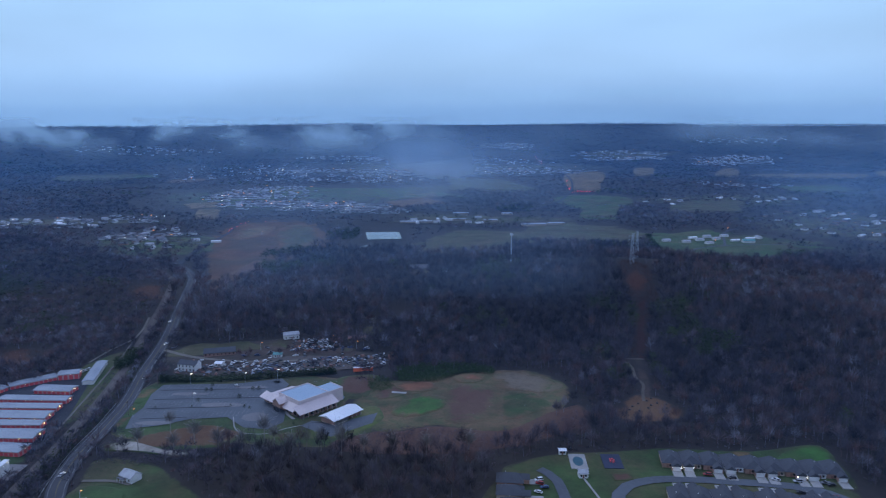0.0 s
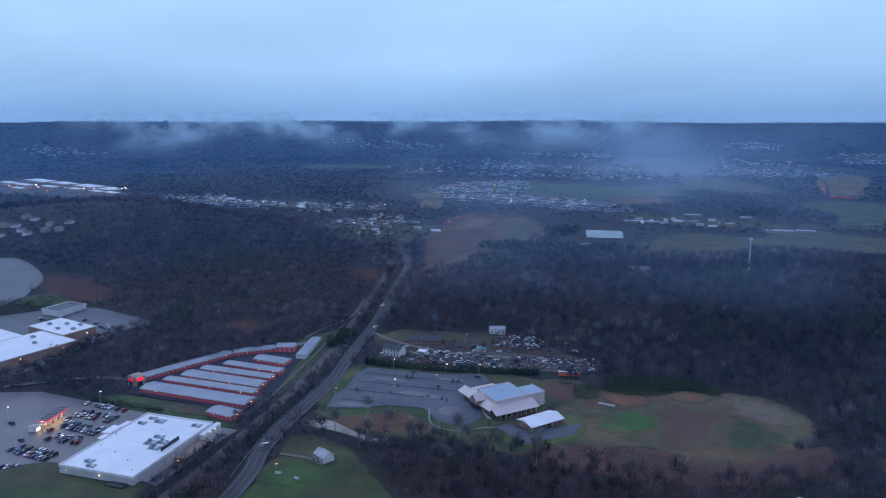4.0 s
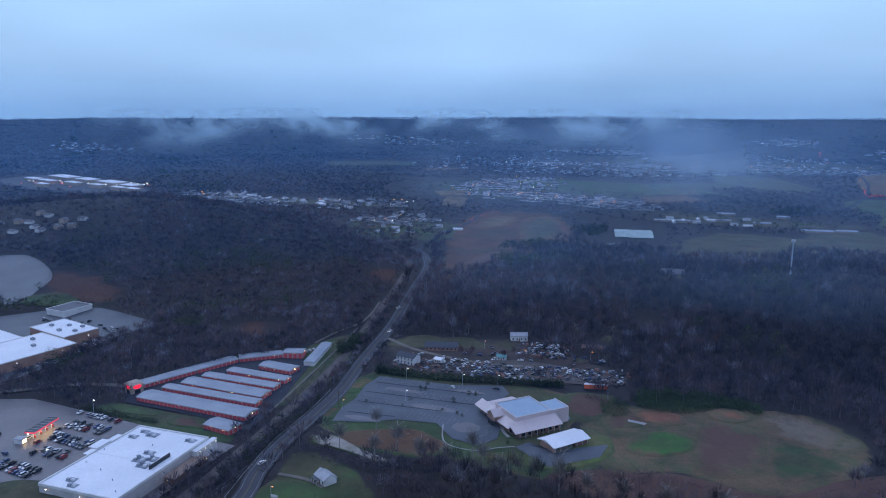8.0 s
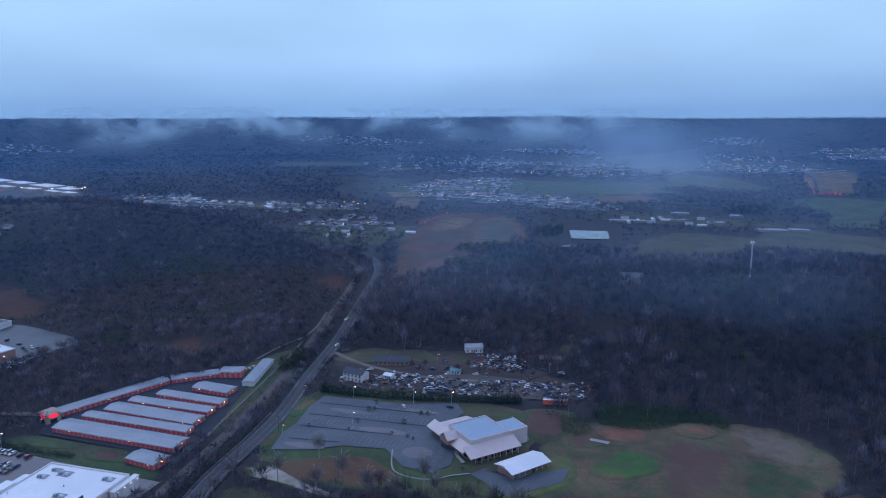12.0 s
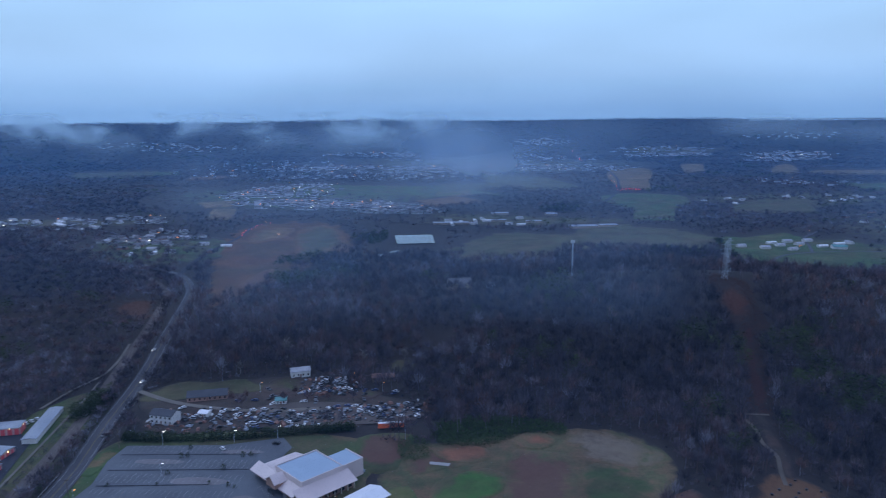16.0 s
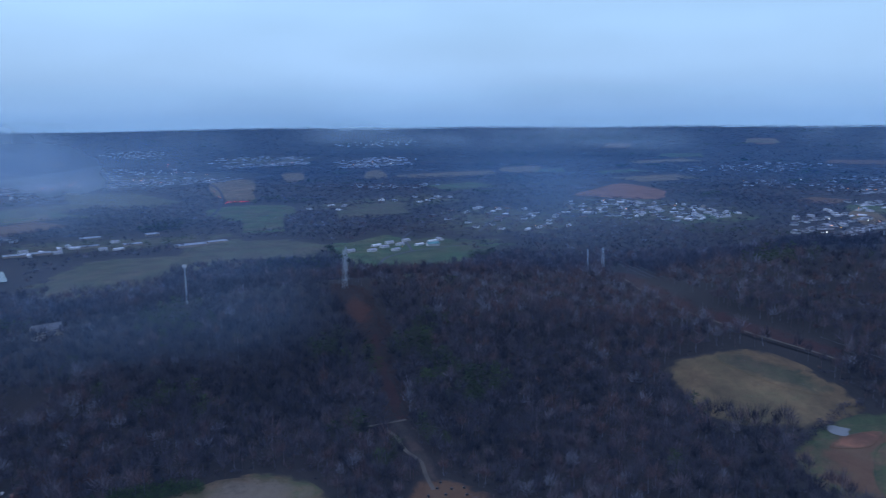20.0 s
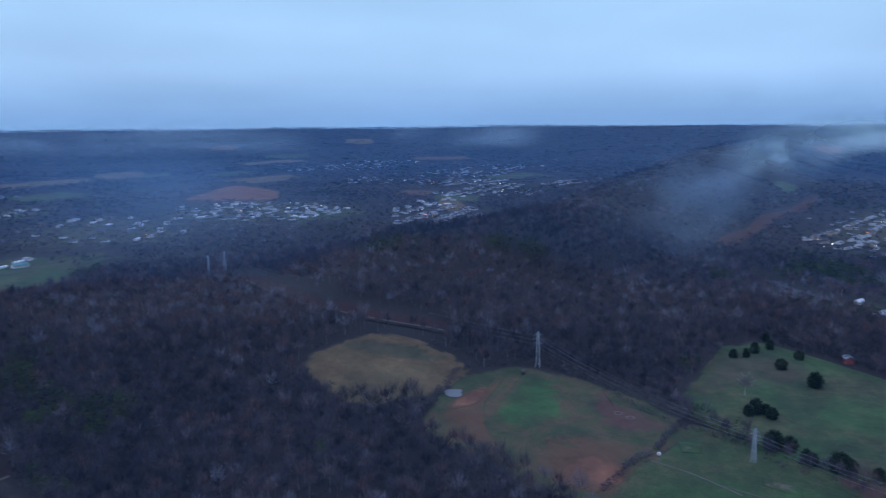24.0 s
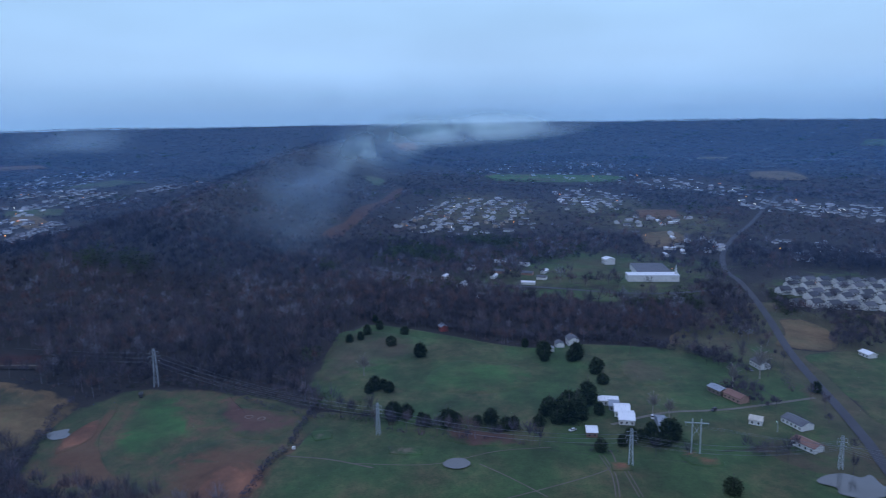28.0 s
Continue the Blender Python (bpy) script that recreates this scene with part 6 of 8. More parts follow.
settle(430, 1130, 90, 40, 12, (1, 1, 4), 10, seed_=1)
copy_thing(kinds[5], pose(477, 1112, ground_at(477, 1112) + 0.5, 0, 0, -10))
settle(720, 1290, 130, 150, 34, (0, 1, 1, 3, 4), 30, 45, 2)
settle(640, 1640, 200, 70, 14, (0, 1, 4), 10, seed_=3)
settle(-420, 1090, 70, 90, 14, (0, 1, 3, 4), 10, seed_=4)
ROW_HOUSES = []
for k, (roof, wide) in enumerate(((M_DARKROOF, 9), (M_SHINGLE, 10), (M_DARKROOF, 11))):
    h = house(0, 0, 0, 11, wide, 4.6, M_WALLW, roof, "two-storey white house in a tight row, with a grey roof", 0.6, "white row houses", z=-500, windows=False)
    part("porch_roof", box(-3.5, 3.5, -wide / 2 - 2.2, -wide / 2 - 0.1, 2.5, 2.8), roof, h)
    part("garage_door", box(-2.6, 2.6, -wide / 2 - 0.09, -wide / 2 - 0.02, 0, 2.3), M_GREYPAINT, h, "pale garage door")
    for e in (-3.4, 0, 3.4):
        part("window", box(e - 0.6, e + 0.6, wide / 2 + 0.02, wide / 2 + 0.1, 3.0, 4.2), M_GLASS, h)
        part("window", box(e - 0.6, e + 0.6, -wide / 2 - 0.1, -wide / 2 - 0.02, 3.0, 4.2), M_GLASS, h)
    ROW_HOUSES.append(h)
d7 = random.Random(77)
for (x0, y0), (x1, y1), count, turn in (((638, -132), (610, -232), 8, -74), ((663, -158), (640, -244), 7, 106), ((684, -140), (655, -256), 9, -74), ((710, -160), (682, -264), 8, 106), ((732, -172), (708, -272), 8, -74)):
    for k in range(count):
        q = k / (count - 1)
        x, y = x0 + (x1 - x0) * q + d7.uniform(-1.5, 1.5), y0 + (y1 - y0) * q + d7.uniform(-1, 1)
        copy_thing(ROW_HOUSES[d7.randrange(3)], pose(x, y, ground_at(x, y) + 0.4, 0, 0, turn + d7.uniform(-4, 4)))
        HOMES.append((x, y, 9))
kinds += ROW_HOUSES
settle(1320, 150, 220, 105, 70, (0, 1, 1, 2), -18, 40, 6)
settle(1400, -80, 130, 60, 22, (0, 1, 4), -10, 40, 7)
settle(1160, -140, 60, 70, 14, (0, 1, 4), 0, seed_=8)
settle(1000, 1240, 120, 160, 46, (1, 1, 4, 2), 40, 34, 9)
settle(1030, 1090, 90, 30, 12, (1, 4), 5, seed_=10)
settle(790, 140, 60, 110, 12, (0, 3, 1, 4), 70, seed_=11)
settle(930, -120, 110, 60, 12, (0, 1, 4), 0, seed_=12)
settle(-760, 1290, 200, 25, 16, (1, 4, 4), -12, seed_=13)
settle(40, 1370, 120, 40, 10, (4, 4, 1), 8, seed_=14)
settle(-800, 765, 90, 30, 12, (2, 0), 5, seed_=15)
settle(1300, 1000, 170, 50, 16, (1, 4), 5, seed_=16)
for p in kinds + cars:
    for o in [*p.children_recursive, p]:
        bpy.data.objects.remove(o)
kinds, cars = None, None

# ---- woods ----
rng = np.random.default_rng(7)


def attach_tint(me, tint):
    at = me.attributes.new("tint", "FLOAT", "POINT")
    at.data.foreach_set("value", np.asarray(tint, np.float32))


def bare_crowns(x, y, z, tall, wide, tint, blades, width):
    """Bare deciduous crowns: sprays of twigs fan out from each stem to an uneven dome, thinning to their tips."""
    k = len(x) * blades
    rep = lambda a: np.repeat(a, blades)
    az, up = rng.uniform(0, 2 * np.pi, k), rng.uniform(-0.35, 1, k)
    ph = rep(rng.uniform(0, 6.28, len(x)))
    full = (0.86 + 0.2 * np.sin(2 * az + ph) + 0.14 * np.sin(5 * az + 2 * ph + 3 * up)) * rng.uniform(0.72, 1.12, k)
    flat = np.sqrt(1 - up * up) * full
    hx, hy, hz = rep(x), rep(y), rep(z) + rep(tall) * 0.33
    ex, ey = hx + np.cos(az) * flat * rep(wide), hy + np.sin(az) * flat * rep(wide)
    ez = rep(z) + rep(tall) * (0.60 + 0.38 * up * full)
    u = rng.uniform(0.25, 0.72, k)
    bx, by, bz = hx + (ex - hx) * u, hy + (ey - hy) * u, hz + (ez - hz) * u
    w, sa = width * rng.uniform(0.5, 1.5, k), rng.uniform(0, 2 * np.pi, k)
    sx, sy, sz = np.cos(sa) * w, np.sin(sa) * w, rng.normal(0, 0.5, k) * w
    v = np.stack([np.stack([bx - sx, by - sy, bz - sz], -1), np.stack([bx + sx, by + sy, bz + sz], -1), np.stack([ex, ey, ez], -1)], 1).reshape(-1, 3)
    return v, np.repeat(rep(tint), 3)


def twig_trees(x, y, z, tall, wide, tint, blades, length, width, up=0.72):
    """Bare crowns: blades of twigs that stand out of each stem. Returns corners and tints, three corners a blade."""
    n = len(x)
    k = n * blades
    az = rng.uniform(0, 2 * np.pi, k)
    rad = np.sqrt(rng.uniform(0, 1, k))
    rep = lambda a: np.repeat(a, blades)
    rise = rng.uniform(0, 1, k)
    shell = np.sin(np.pi * np.clip(0.15 + 0.8 * rise, 0, 1)) ** 0.7
    bx = rep(x) + np.cos(az) * rad * shell * rep(wide) * 0.75
    by = rep(y) + np.sin(az) * rad * shell * rep(wide) * 0.75
    bz = rep(z) + rep(tall) * (0.22 + 0.62 * rise)
    ln = length * rng.uniform(0.6, 1.3, k) * rep(tall) / 17
    az2 = az + rng.normal(0, 0.7, k)
    lift = np.clip(rng.normal(up, 0.3, k), -0.2, 1)
    flat = np.sqrt(1 - lift ** 2)
    tx, ty, tz = bx + np.cos(az2) * flat * ln, by + np.sin(az2) * flat * ln, bz + lift * ln
    w = width * rng.uniform(0.6, 1.4, k)
    sa = rng.uniform(0, 2 * np.pi, k)
    sx, sy, sz = np.cos(sa) * w, np.sin(sa) * w, rng.normal(0, 0.4, k) * w
    v = np.stack([np.stack([bx - sx, by - sy, bz - sz], -1), np.stack([bx + sx, by + sy, bz + sz], -1), np.stack([tx, ty, tz], -1)], 1).reshape(-1, 3)
    return v, np.repeat(rep(tint), 3)


def trunks(x, y, z, tall, tint, thick=0.22, part=0.75):
    n = len(x)
    a = np.array([0, 2.1, 4.2])
    v = np.empty((n, 6, 3))
    lean = rng.normal(0, 0.03, (n, 2))
    for c in range(3):
        v[:, c] = np.stack([x + np.cos(a[c]) * thick, y + np.sin(a[c]) * thick, z - 0.5], -1)
        v[:, 3 + c] = np.stack([x + lean[:, 0] * tall + np.cos(a[c]) * thick * 0.3, y + lean[:, 1] * tall + np.sin(a[c]) * thick * 0.3, z + tall * part], -1)
    tri = np.array([(0, 1, 3), (1, 4, 3), (1, 2, 4), (2, 5, 4), (2, 0, 5), (0, 3, 5)])
    return v.reshape(-1, 3), (np.arange(n)[:, None, None] * 6 + tri).reshape(-1, 3), np.repeat(tint, 6)


def scatter(r0, r1, step, a0, a1):
    """Jittered places in a ring sector round the walk, angles in degrees from north, to the right."""
    g = np.arange(-r1, r1, step)
    x, y = np.meshgrid(g, g)
    x, y = x.ravel() + rng.uniform(-0.48, 0.48, x.size) * step, y.ravel() + rng.uniform(-0.48, 0.48, x.size) * step
    r, a = np.hypot(x, y), np.degrees(np.arctan2(x, y))
    keep = (r > r0) & (r < r1) & (a > a0) & (a < a1)
    return x[keep], y[keep] + 100


def open_ground(x, y):
    hit = np.zeros(len(x), bool)
    for outline in CLEAR:
        hit |= inside(x, y, outline)
    return hit


def waves(x, y, s, ph=0.0):
    """A cheap smooth field of about -1 to 1."""
    return (np.sin(x / s + ph) * np.cos(y / (s * 1.3) + 2 * ph) + np.sin((x + y) / (s * 0.63) + ph * 3) * 0.6 + np.sin((x - 1.7 * y) / (s * 0.41) + 1) * 0.4) / 1.6


BUILT = [  # looser cover where people live: east, north, two radii, share of trees kept
    (-380, 1700, 340, 320, 0.10), (0, 2600, 620, 420, 0.10), (-330, 3150, 300, 140, 0.12), (1118, 2814, 170, 110, 0.12), (1300, -440, 140, 100, 0.15), (1539, -111, 180, 90, 0.15), (1185, -531, 160, 90, 0.15), (1775, -407, 240, 120, 0.15), (1806, 1179, 140, 110, 0.2), (1090, 870, 130, 70, 0.3), (900, -270, 90, 70, 0.2), (780, 3170, 260, 200, 0.12), (1200, 3000, 220, 160, 0.15), (460, 1110, 150, 120, 0.25), (720, 1280, 190, 220, 0.5),
    (680, 1650, 260, 170, 0.5), (-420, 1060, 130, 150, 0.4), (1380, 120, 330, 190, 0.34), (1380, -110, 220, 110, 0.45), (690, -210, 110, 100, 0.06), (1150, -150, 190, 130, 0.5),
    (1000, 1250, 260, 300, 0.4), (1030, 1060, 140, 90, 0.3), (1500, 1040, 130, 90, 0.3), (1750, 1030, 220, 80, 0.3), (1160, 900, 120, 90, 0.25), (-850, 1280, 180, 70, 0.15), (-600, 1290, 130, 90, 0.25), (-800, 770, 140, 70, 0.6), (-760, 1290, 260, 70, 0.25), (50, 1390, 230, 90, 0.2),
    (430, 0, 130, 80, 0.2), (780, -20, 170, 130, 0.5), (130, 345, 104, 44, 0.0), (-70, 392, 110, 26, 0.6), (-40, 660, 12, 12, 0.0),
]


def cover(x, y):
    keep = ~open_ground(x, y)
    dice = rng.uniform(0, 1, len(x))
    for hx, hy, hr in HOMES:
        keep &= (x - hx) ** 2 + (y - hy) ** 2 > hr * hr
    for cx, cy, rx, ry, share in BUILT:
        keep &= ~((((x - cx) / rx) ** 2 + ((y - cy) / ry) ** 2 < 1) & (dice > share))
    return keep


GROVES = [(240, 645, 46, 36, 1.25), (260, 560, 60, 50, 0.25), (340, 640, 60, 50, 0.35), (208, 615, 18, 24, 0.8), (105, 620, 60, 70, -0.5), (-400, 548, 45, 22, 0.9), (-551, 750, 40, 40, 0.6), (262, 350, 26, 14, 0.8), (313, 295, 30, 14, 0.6), (60, 800, 140, 25, 0.45), (640, 250, 120, 30, 0.6), (1050, 260, 220, 60, 0.5), (720, 330, 120, 40, 0.35)]


def groves(x, y):
    """Where evergreens stand together: east, north, two radii, weight."""
    return sum(w * np.exp(-((x - cx) / rx) ** 2 - ((y - cy) / ry) ** 2) for cx, cy, rx, ry, w in GROVES)


def wood(label, r0, r1, a0, a1, step, blades, width, tall, spread=0.30, far=False, green_bias=0.0, stems=True):
    x, y = scatter(r0, r1, step, a0, a1)
    k = cover(x, y)
    thin = waves(x, y, 160, 2.0) + rng.normal(0, 0.25, len(x))
    if far:  # strips of wood between open land, longer across the valley than along it
        thin = 0.7 * thin + 0.6 * waves(x * 0.6, y * 1.5, 210, 1.3) + 0.35 * waves(x * 0.7, y * 2.2, 75, 3.1)
    k &= thin > ((-1.0 if r1 < 2000 else -0.72) if far else -1.25)
    x, y = x[k], y[k]
    z = height(x, y)
    ever = (waves(x, y, 95, 0.7) + 0.5 * waves(x, y, 31, 1.9) + rng.normal(0, 0.16, len(x)) + green_bias + groves(x, y)) > 0.93
    tone = np.clip(0.40 + 0.30 * waves(x, y, 110, 4.0) + 0.20 * waves(x, y, 27, 1.0) + rng.normal(0, 0.27, len(x)), 0, 1)
    h = tall * np.clip(rng.normal(1, 0.2, len(x)), 0.5, 1.5) * (1 + 0.14 * waves(x, y, 60, 5))
    w = (tall * 0.4 + h * 0.6) * spread * rng.uniform(0.7, 1.3, len(x))
    for kind, sel in (("bare", ~ever), ("green", ever)):
        if not sel.any():
            continue
        if kind == "bare":
            v, t = bare_crowns(x[sel], y[sel], z[sel], h[sel], w[sel], tone[sel], blades, width)
        else:
            v, t = twig_trees(x[sel], y[sel], z[sel], h[sel], w[sel] * 0.8, rng.uniform(0, 1, sel.sum()), int(blades * 1.1), 2.6 * step / 6.6, width * 2.4, 0.1)
        f = np.arange(len(v)).reshape(-1, 3)
        if stems and kind == "bare":
            v2, f2, t2 = trunks(x[sel], y[sel], z[sel], h[sel], np.clip(tone[sel] + 0.3, 0, 1), 0.17)
            f = np.concatenate([f, f2 + len(v)])
            v, t = np.concatenate([v, v2]), np.concatenate([t, t2])
        me = raw_mesh("wood", v, f, M_TWIG if kind == "bare" else M_PINE)
        attach_tint(me, t)
        structure("bare_wood" if kind == "bare" else "evergreen_wood", me, label if kind == "bare" else "dark green pines and cedars among the bare trees", "woods", "stuff")


def undergrowth(r0, r1, a0, a1, step):
    """Low brush under the trees and along the edges of the woods."""
    x, y = scatter(r0, r1, step, a0, a1)
    k = cover(x, y)
    x, y = x[k], y[k]
    h = 4.2 * rng.uniform(0.6, 1.4, len(x))
    v, t = bare_crowns(x, y, height(x, y) - 1.6, h, h * rng.uniform(0.5, 0.8, len(x)), np.clip(rng.normal(0.4, 0.25, len(x)), 0, 1), 24, 0.16)
    me = raw_mesh("undergrowth", v, np.arange(len(v)).reshape(-1, 3), M_TWIG)
    attach_tint(me, t)
    structure("undergrowth", me, "brown brush under the bare trees", "brush", "stuff")


undergrowth(235, 560, -40, 100, 5.2)
wood("low dense bare scrub wood beyond the road", 285, 640, -60, -24, 5.8, 66, 0.15, 10.5, 0.50, green_bias=0.34)
wood("dense bare purple-brown winter wood below the hill", 235, 430, -24, 40, 6.6, 150, 0.085, 15, 0.35)
wood("dense bare purple-brown winter wood on the hill", 430, 640, -24, 40, 6.6, 84, 0.14, 16, 0.35)
wood("dense bare winter wood beside the pastures", 230, 430, 40, 84, 6.8, 150, 0.085, 15, 0.35, green_bias=0.05)
wood("dense bare winter wood above the pastures", 430, 640, 40, 84, 6.8, 80, 0.14, 16, 0.35, green_bias=0.05)
wood("scattered bare trees round the farms", 200, 640, 84, 128, 8.0, 76, 0.14, 13, 0.34)
wood("low dense scrub wood on the hill beyond the road", 640, 1020, -62, -24, 7.4, 40, 0.22, 10.5, 0.60, green_bias=0.34)
wood("bare winter wood on the hills behind", 640, 1020, -24, 128, 8.4, 50, 0.23, 15, 0.40)
wood("bare woods along the valley", 1020, 1800, -62, 128, 11.5, 19, 0.46, 11, 0.58, far=True, stems=False)
wood("far woods", 1800, 3000, -64, 128, 18, 11, 0.95, 11, 0.9, far=True, stems=False)
wood("farthest woods under the cloud", 3000, 4700, -66, 128, 30, 8, 1.7, 12, 1.4, far=True, stems=False)

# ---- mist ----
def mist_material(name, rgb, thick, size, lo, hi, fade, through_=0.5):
    """A tinted see-through surface that paints haze and mist and lets most light through. fade: heights at which it
    begins, is full, thins and ends.
    """
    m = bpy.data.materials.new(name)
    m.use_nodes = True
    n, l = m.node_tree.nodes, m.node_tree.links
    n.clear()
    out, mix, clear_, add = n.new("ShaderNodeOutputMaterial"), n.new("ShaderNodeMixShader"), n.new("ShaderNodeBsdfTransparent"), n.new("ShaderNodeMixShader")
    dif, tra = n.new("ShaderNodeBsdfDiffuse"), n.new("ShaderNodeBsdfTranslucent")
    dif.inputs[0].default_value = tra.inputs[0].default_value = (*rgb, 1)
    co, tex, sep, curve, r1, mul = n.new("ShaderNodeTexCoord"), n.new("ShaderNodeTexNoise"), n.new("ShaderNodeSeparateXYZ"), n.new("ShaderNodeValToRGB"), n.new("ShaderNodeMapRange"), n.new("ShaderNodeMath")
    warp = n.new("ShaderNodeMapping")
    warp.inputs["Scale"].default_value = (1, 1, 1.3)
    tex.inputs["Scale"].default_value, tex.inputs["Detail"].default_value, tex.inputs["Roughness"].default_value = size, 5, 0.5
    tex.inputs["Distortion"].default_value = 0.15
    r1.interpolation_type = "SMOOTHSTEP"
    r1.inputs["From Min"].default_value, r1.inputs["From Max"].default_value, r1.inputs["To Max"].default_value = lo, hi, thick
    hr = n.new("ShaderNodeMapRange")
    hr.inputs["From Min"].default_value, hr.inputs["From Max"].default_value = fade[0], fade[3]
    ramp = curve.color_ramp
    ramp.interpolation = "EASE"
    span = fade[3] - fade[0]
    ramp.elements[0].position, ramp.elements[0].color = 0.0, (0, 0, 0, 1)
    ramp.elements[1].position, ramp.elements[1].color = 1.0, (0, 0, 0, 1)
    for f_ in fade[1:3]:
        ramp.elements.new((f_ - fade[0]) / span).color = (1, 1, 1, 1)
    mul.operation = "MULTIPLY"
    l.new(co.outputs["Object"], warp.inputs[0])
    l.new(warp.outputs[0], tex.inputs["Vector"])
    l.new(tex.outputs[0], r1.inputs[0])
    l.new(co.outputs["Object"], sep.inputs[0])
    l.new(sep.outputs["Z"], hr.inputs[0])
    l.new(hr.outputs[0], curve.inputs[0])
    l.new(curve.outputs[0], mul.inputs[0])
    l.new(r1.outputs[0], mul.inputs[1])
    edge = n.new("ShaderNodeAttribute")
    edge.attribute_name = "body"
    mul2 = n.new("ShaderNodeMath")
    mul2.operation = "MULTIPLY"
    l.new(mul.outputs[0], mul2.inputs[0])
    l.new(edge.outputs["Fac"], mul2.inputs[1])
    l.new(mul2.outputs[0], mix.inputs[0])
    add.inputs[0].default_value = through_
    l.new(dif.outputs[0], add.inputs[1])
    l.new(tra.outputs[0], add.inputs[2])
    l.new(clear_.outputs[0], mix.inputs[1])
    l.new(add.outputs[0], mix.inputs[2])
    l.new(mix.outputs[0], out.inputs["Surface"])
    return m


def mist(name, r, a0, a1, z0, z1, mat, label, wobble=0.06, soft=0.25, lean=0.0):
    """A bank of mist or haze: a wavy standing sheet along an arc round the valley, thinning to both ends."""
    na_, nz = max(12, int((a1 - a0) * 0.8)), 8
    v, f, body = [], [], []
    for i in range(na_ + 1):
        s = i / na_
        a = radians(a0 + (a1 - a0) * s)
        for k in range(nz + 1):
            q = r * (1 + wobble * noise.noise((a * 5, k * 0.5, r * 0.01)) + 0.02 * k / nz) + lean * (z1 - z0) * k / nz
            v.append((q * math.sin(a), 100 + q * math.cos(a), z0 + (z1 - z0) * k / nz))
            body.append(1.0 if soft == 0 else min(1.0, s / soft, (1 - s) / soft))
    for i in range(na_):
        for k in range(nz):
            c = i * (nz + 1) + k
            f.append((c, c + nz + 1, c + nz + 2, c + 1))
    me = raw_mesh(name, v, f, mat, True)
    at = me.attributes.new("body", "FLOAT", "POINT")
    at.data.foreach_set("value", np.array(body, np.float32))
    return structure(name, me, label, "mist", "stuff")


def wisp(r, a, z, wide, tall, lean, mat, label):
    """A torn shred of cloud: a soft oval sheet at distance r and bearing a, its long side leaning from the level by lean degrees."""
    n = 16
    a, c, s_ = radians(a), math.cos(radians(lean)), math.sin(radians(lean))
    v, f, body = [], [], []
    for i in range(n + 1):
        for k in range(n + 1):
            p, q = 2 * i / n - 1, 2 * k / n - 1
            along_, up = p * wide * c - q * tall * s_, p * wide * s_ + q * tall * c
            deep = 0.25 * wide * noise.noise((p * 1.4 + r, q * 1.4, z * 0.1))
            v.append(((r + deep) * math.sin(a) + along_ * math.cos(a), 100 + (r + deep) * math.cos(a) - along_ * math.sin(a), z + up))
            body.append(max(0.0, 1 - p * p - q * q) ** 1.6)
    for i in range(n):
        for k in range(n):
            o = i * (n + 1) + k
            f.append((o, o + n + 1, o + n + 2, o + 1))
    me = raw_mesh("mist_wisp", v, f, mat, True)
    me.attributes.new("body", "FLOAT", "POINT").data.foreach_set("value", np.array(body, np.float32))
    structure("mist_wisp", me, label, "mist", "stuff")


# Distance haze is painted: rings of blue-tinted sheets lift the darks behind them.
HAZE_TINT = (0.065, 0.37, 0.80)
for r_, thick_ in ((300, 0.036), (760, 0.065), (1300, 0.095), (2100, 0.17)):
    mist("haze", r_, -85, 150, -20, 330, mist_material("haze", HAZE_TINT, thick_, 0.0006, 0.0, 0.6, (-30, 60, 150, 330)), "blue-tinted see-through sheet standing in for haze over the valley", 0.03 if r_ > 300 else 0.0, 0)
CLOUD = (0.74, 0.94, 0.94)
M_WISP = mist_material("wisp", CLOUD, 0.95, 0.0032, 0.42, 0.70, (0, 140, 170, 192), 0.25)
M_TORN = mist_material("torn_cloud", CLOUD, 0.80, 0.0120, 0.30, 0.74, (-300, -200, 400, 500), 0.25)
M_SCRAP = mist_material("cloud_scrap", (0.60, 0.82, 1.0), 0.40, 0.0110, 0.30, 0.82, (-300, -200, 400, 500), 0.3)
M_THIN = mist_material("thin_wisp", CLOUD, 0.3, 0.0016, 0.40, 0.72, (20, 95, 140, 195), 0.25)
# Pale blue sheets paint mist and haze over the valley and hill wood.
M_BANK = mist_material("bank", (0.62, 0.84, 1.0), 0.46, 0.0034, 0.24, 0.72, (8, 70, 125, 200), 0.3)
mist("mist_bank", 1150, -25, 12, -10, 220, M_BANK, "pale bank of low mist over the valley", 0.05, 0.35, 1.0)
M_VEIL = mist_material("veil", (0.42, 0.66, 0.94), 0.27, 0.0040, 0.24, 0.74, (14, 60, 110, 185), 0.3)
mist("mist_bank", 540, -24, 18, -10, 190, M_VEIL, "pale blue see-through sheet standing in for mist over the hill wood", 0.05, 0.35, 0.5)
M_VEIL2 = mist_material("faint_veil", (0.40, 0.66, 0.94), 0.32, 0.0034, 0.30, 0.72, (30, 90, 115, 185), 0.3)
mist("mist_bank", 760, 24, 46, -10, 190, M_VEIL2, "pale blue see-through sheet standing in for mist over the hill wood", 0.05, 0.4, 0.5)
mist("mist_bank", 3000, -50, 2, 5, 190, M_WISP, "ragged low cloud along the far hills", 0.0, 0.15, 1.0)
mist("mist_bank", 3200, 6, 74, 30, 190, M_THIN, "ragged low cloud along the far hills", 0.05, 0.15, 2.5)

RIDGE_CLOUD = "torn cloud trailing down the wooded ridge"
wisp(900, 86.5, 164, 170, 26, 2, M_TORN, RIDGE_CLOUD)
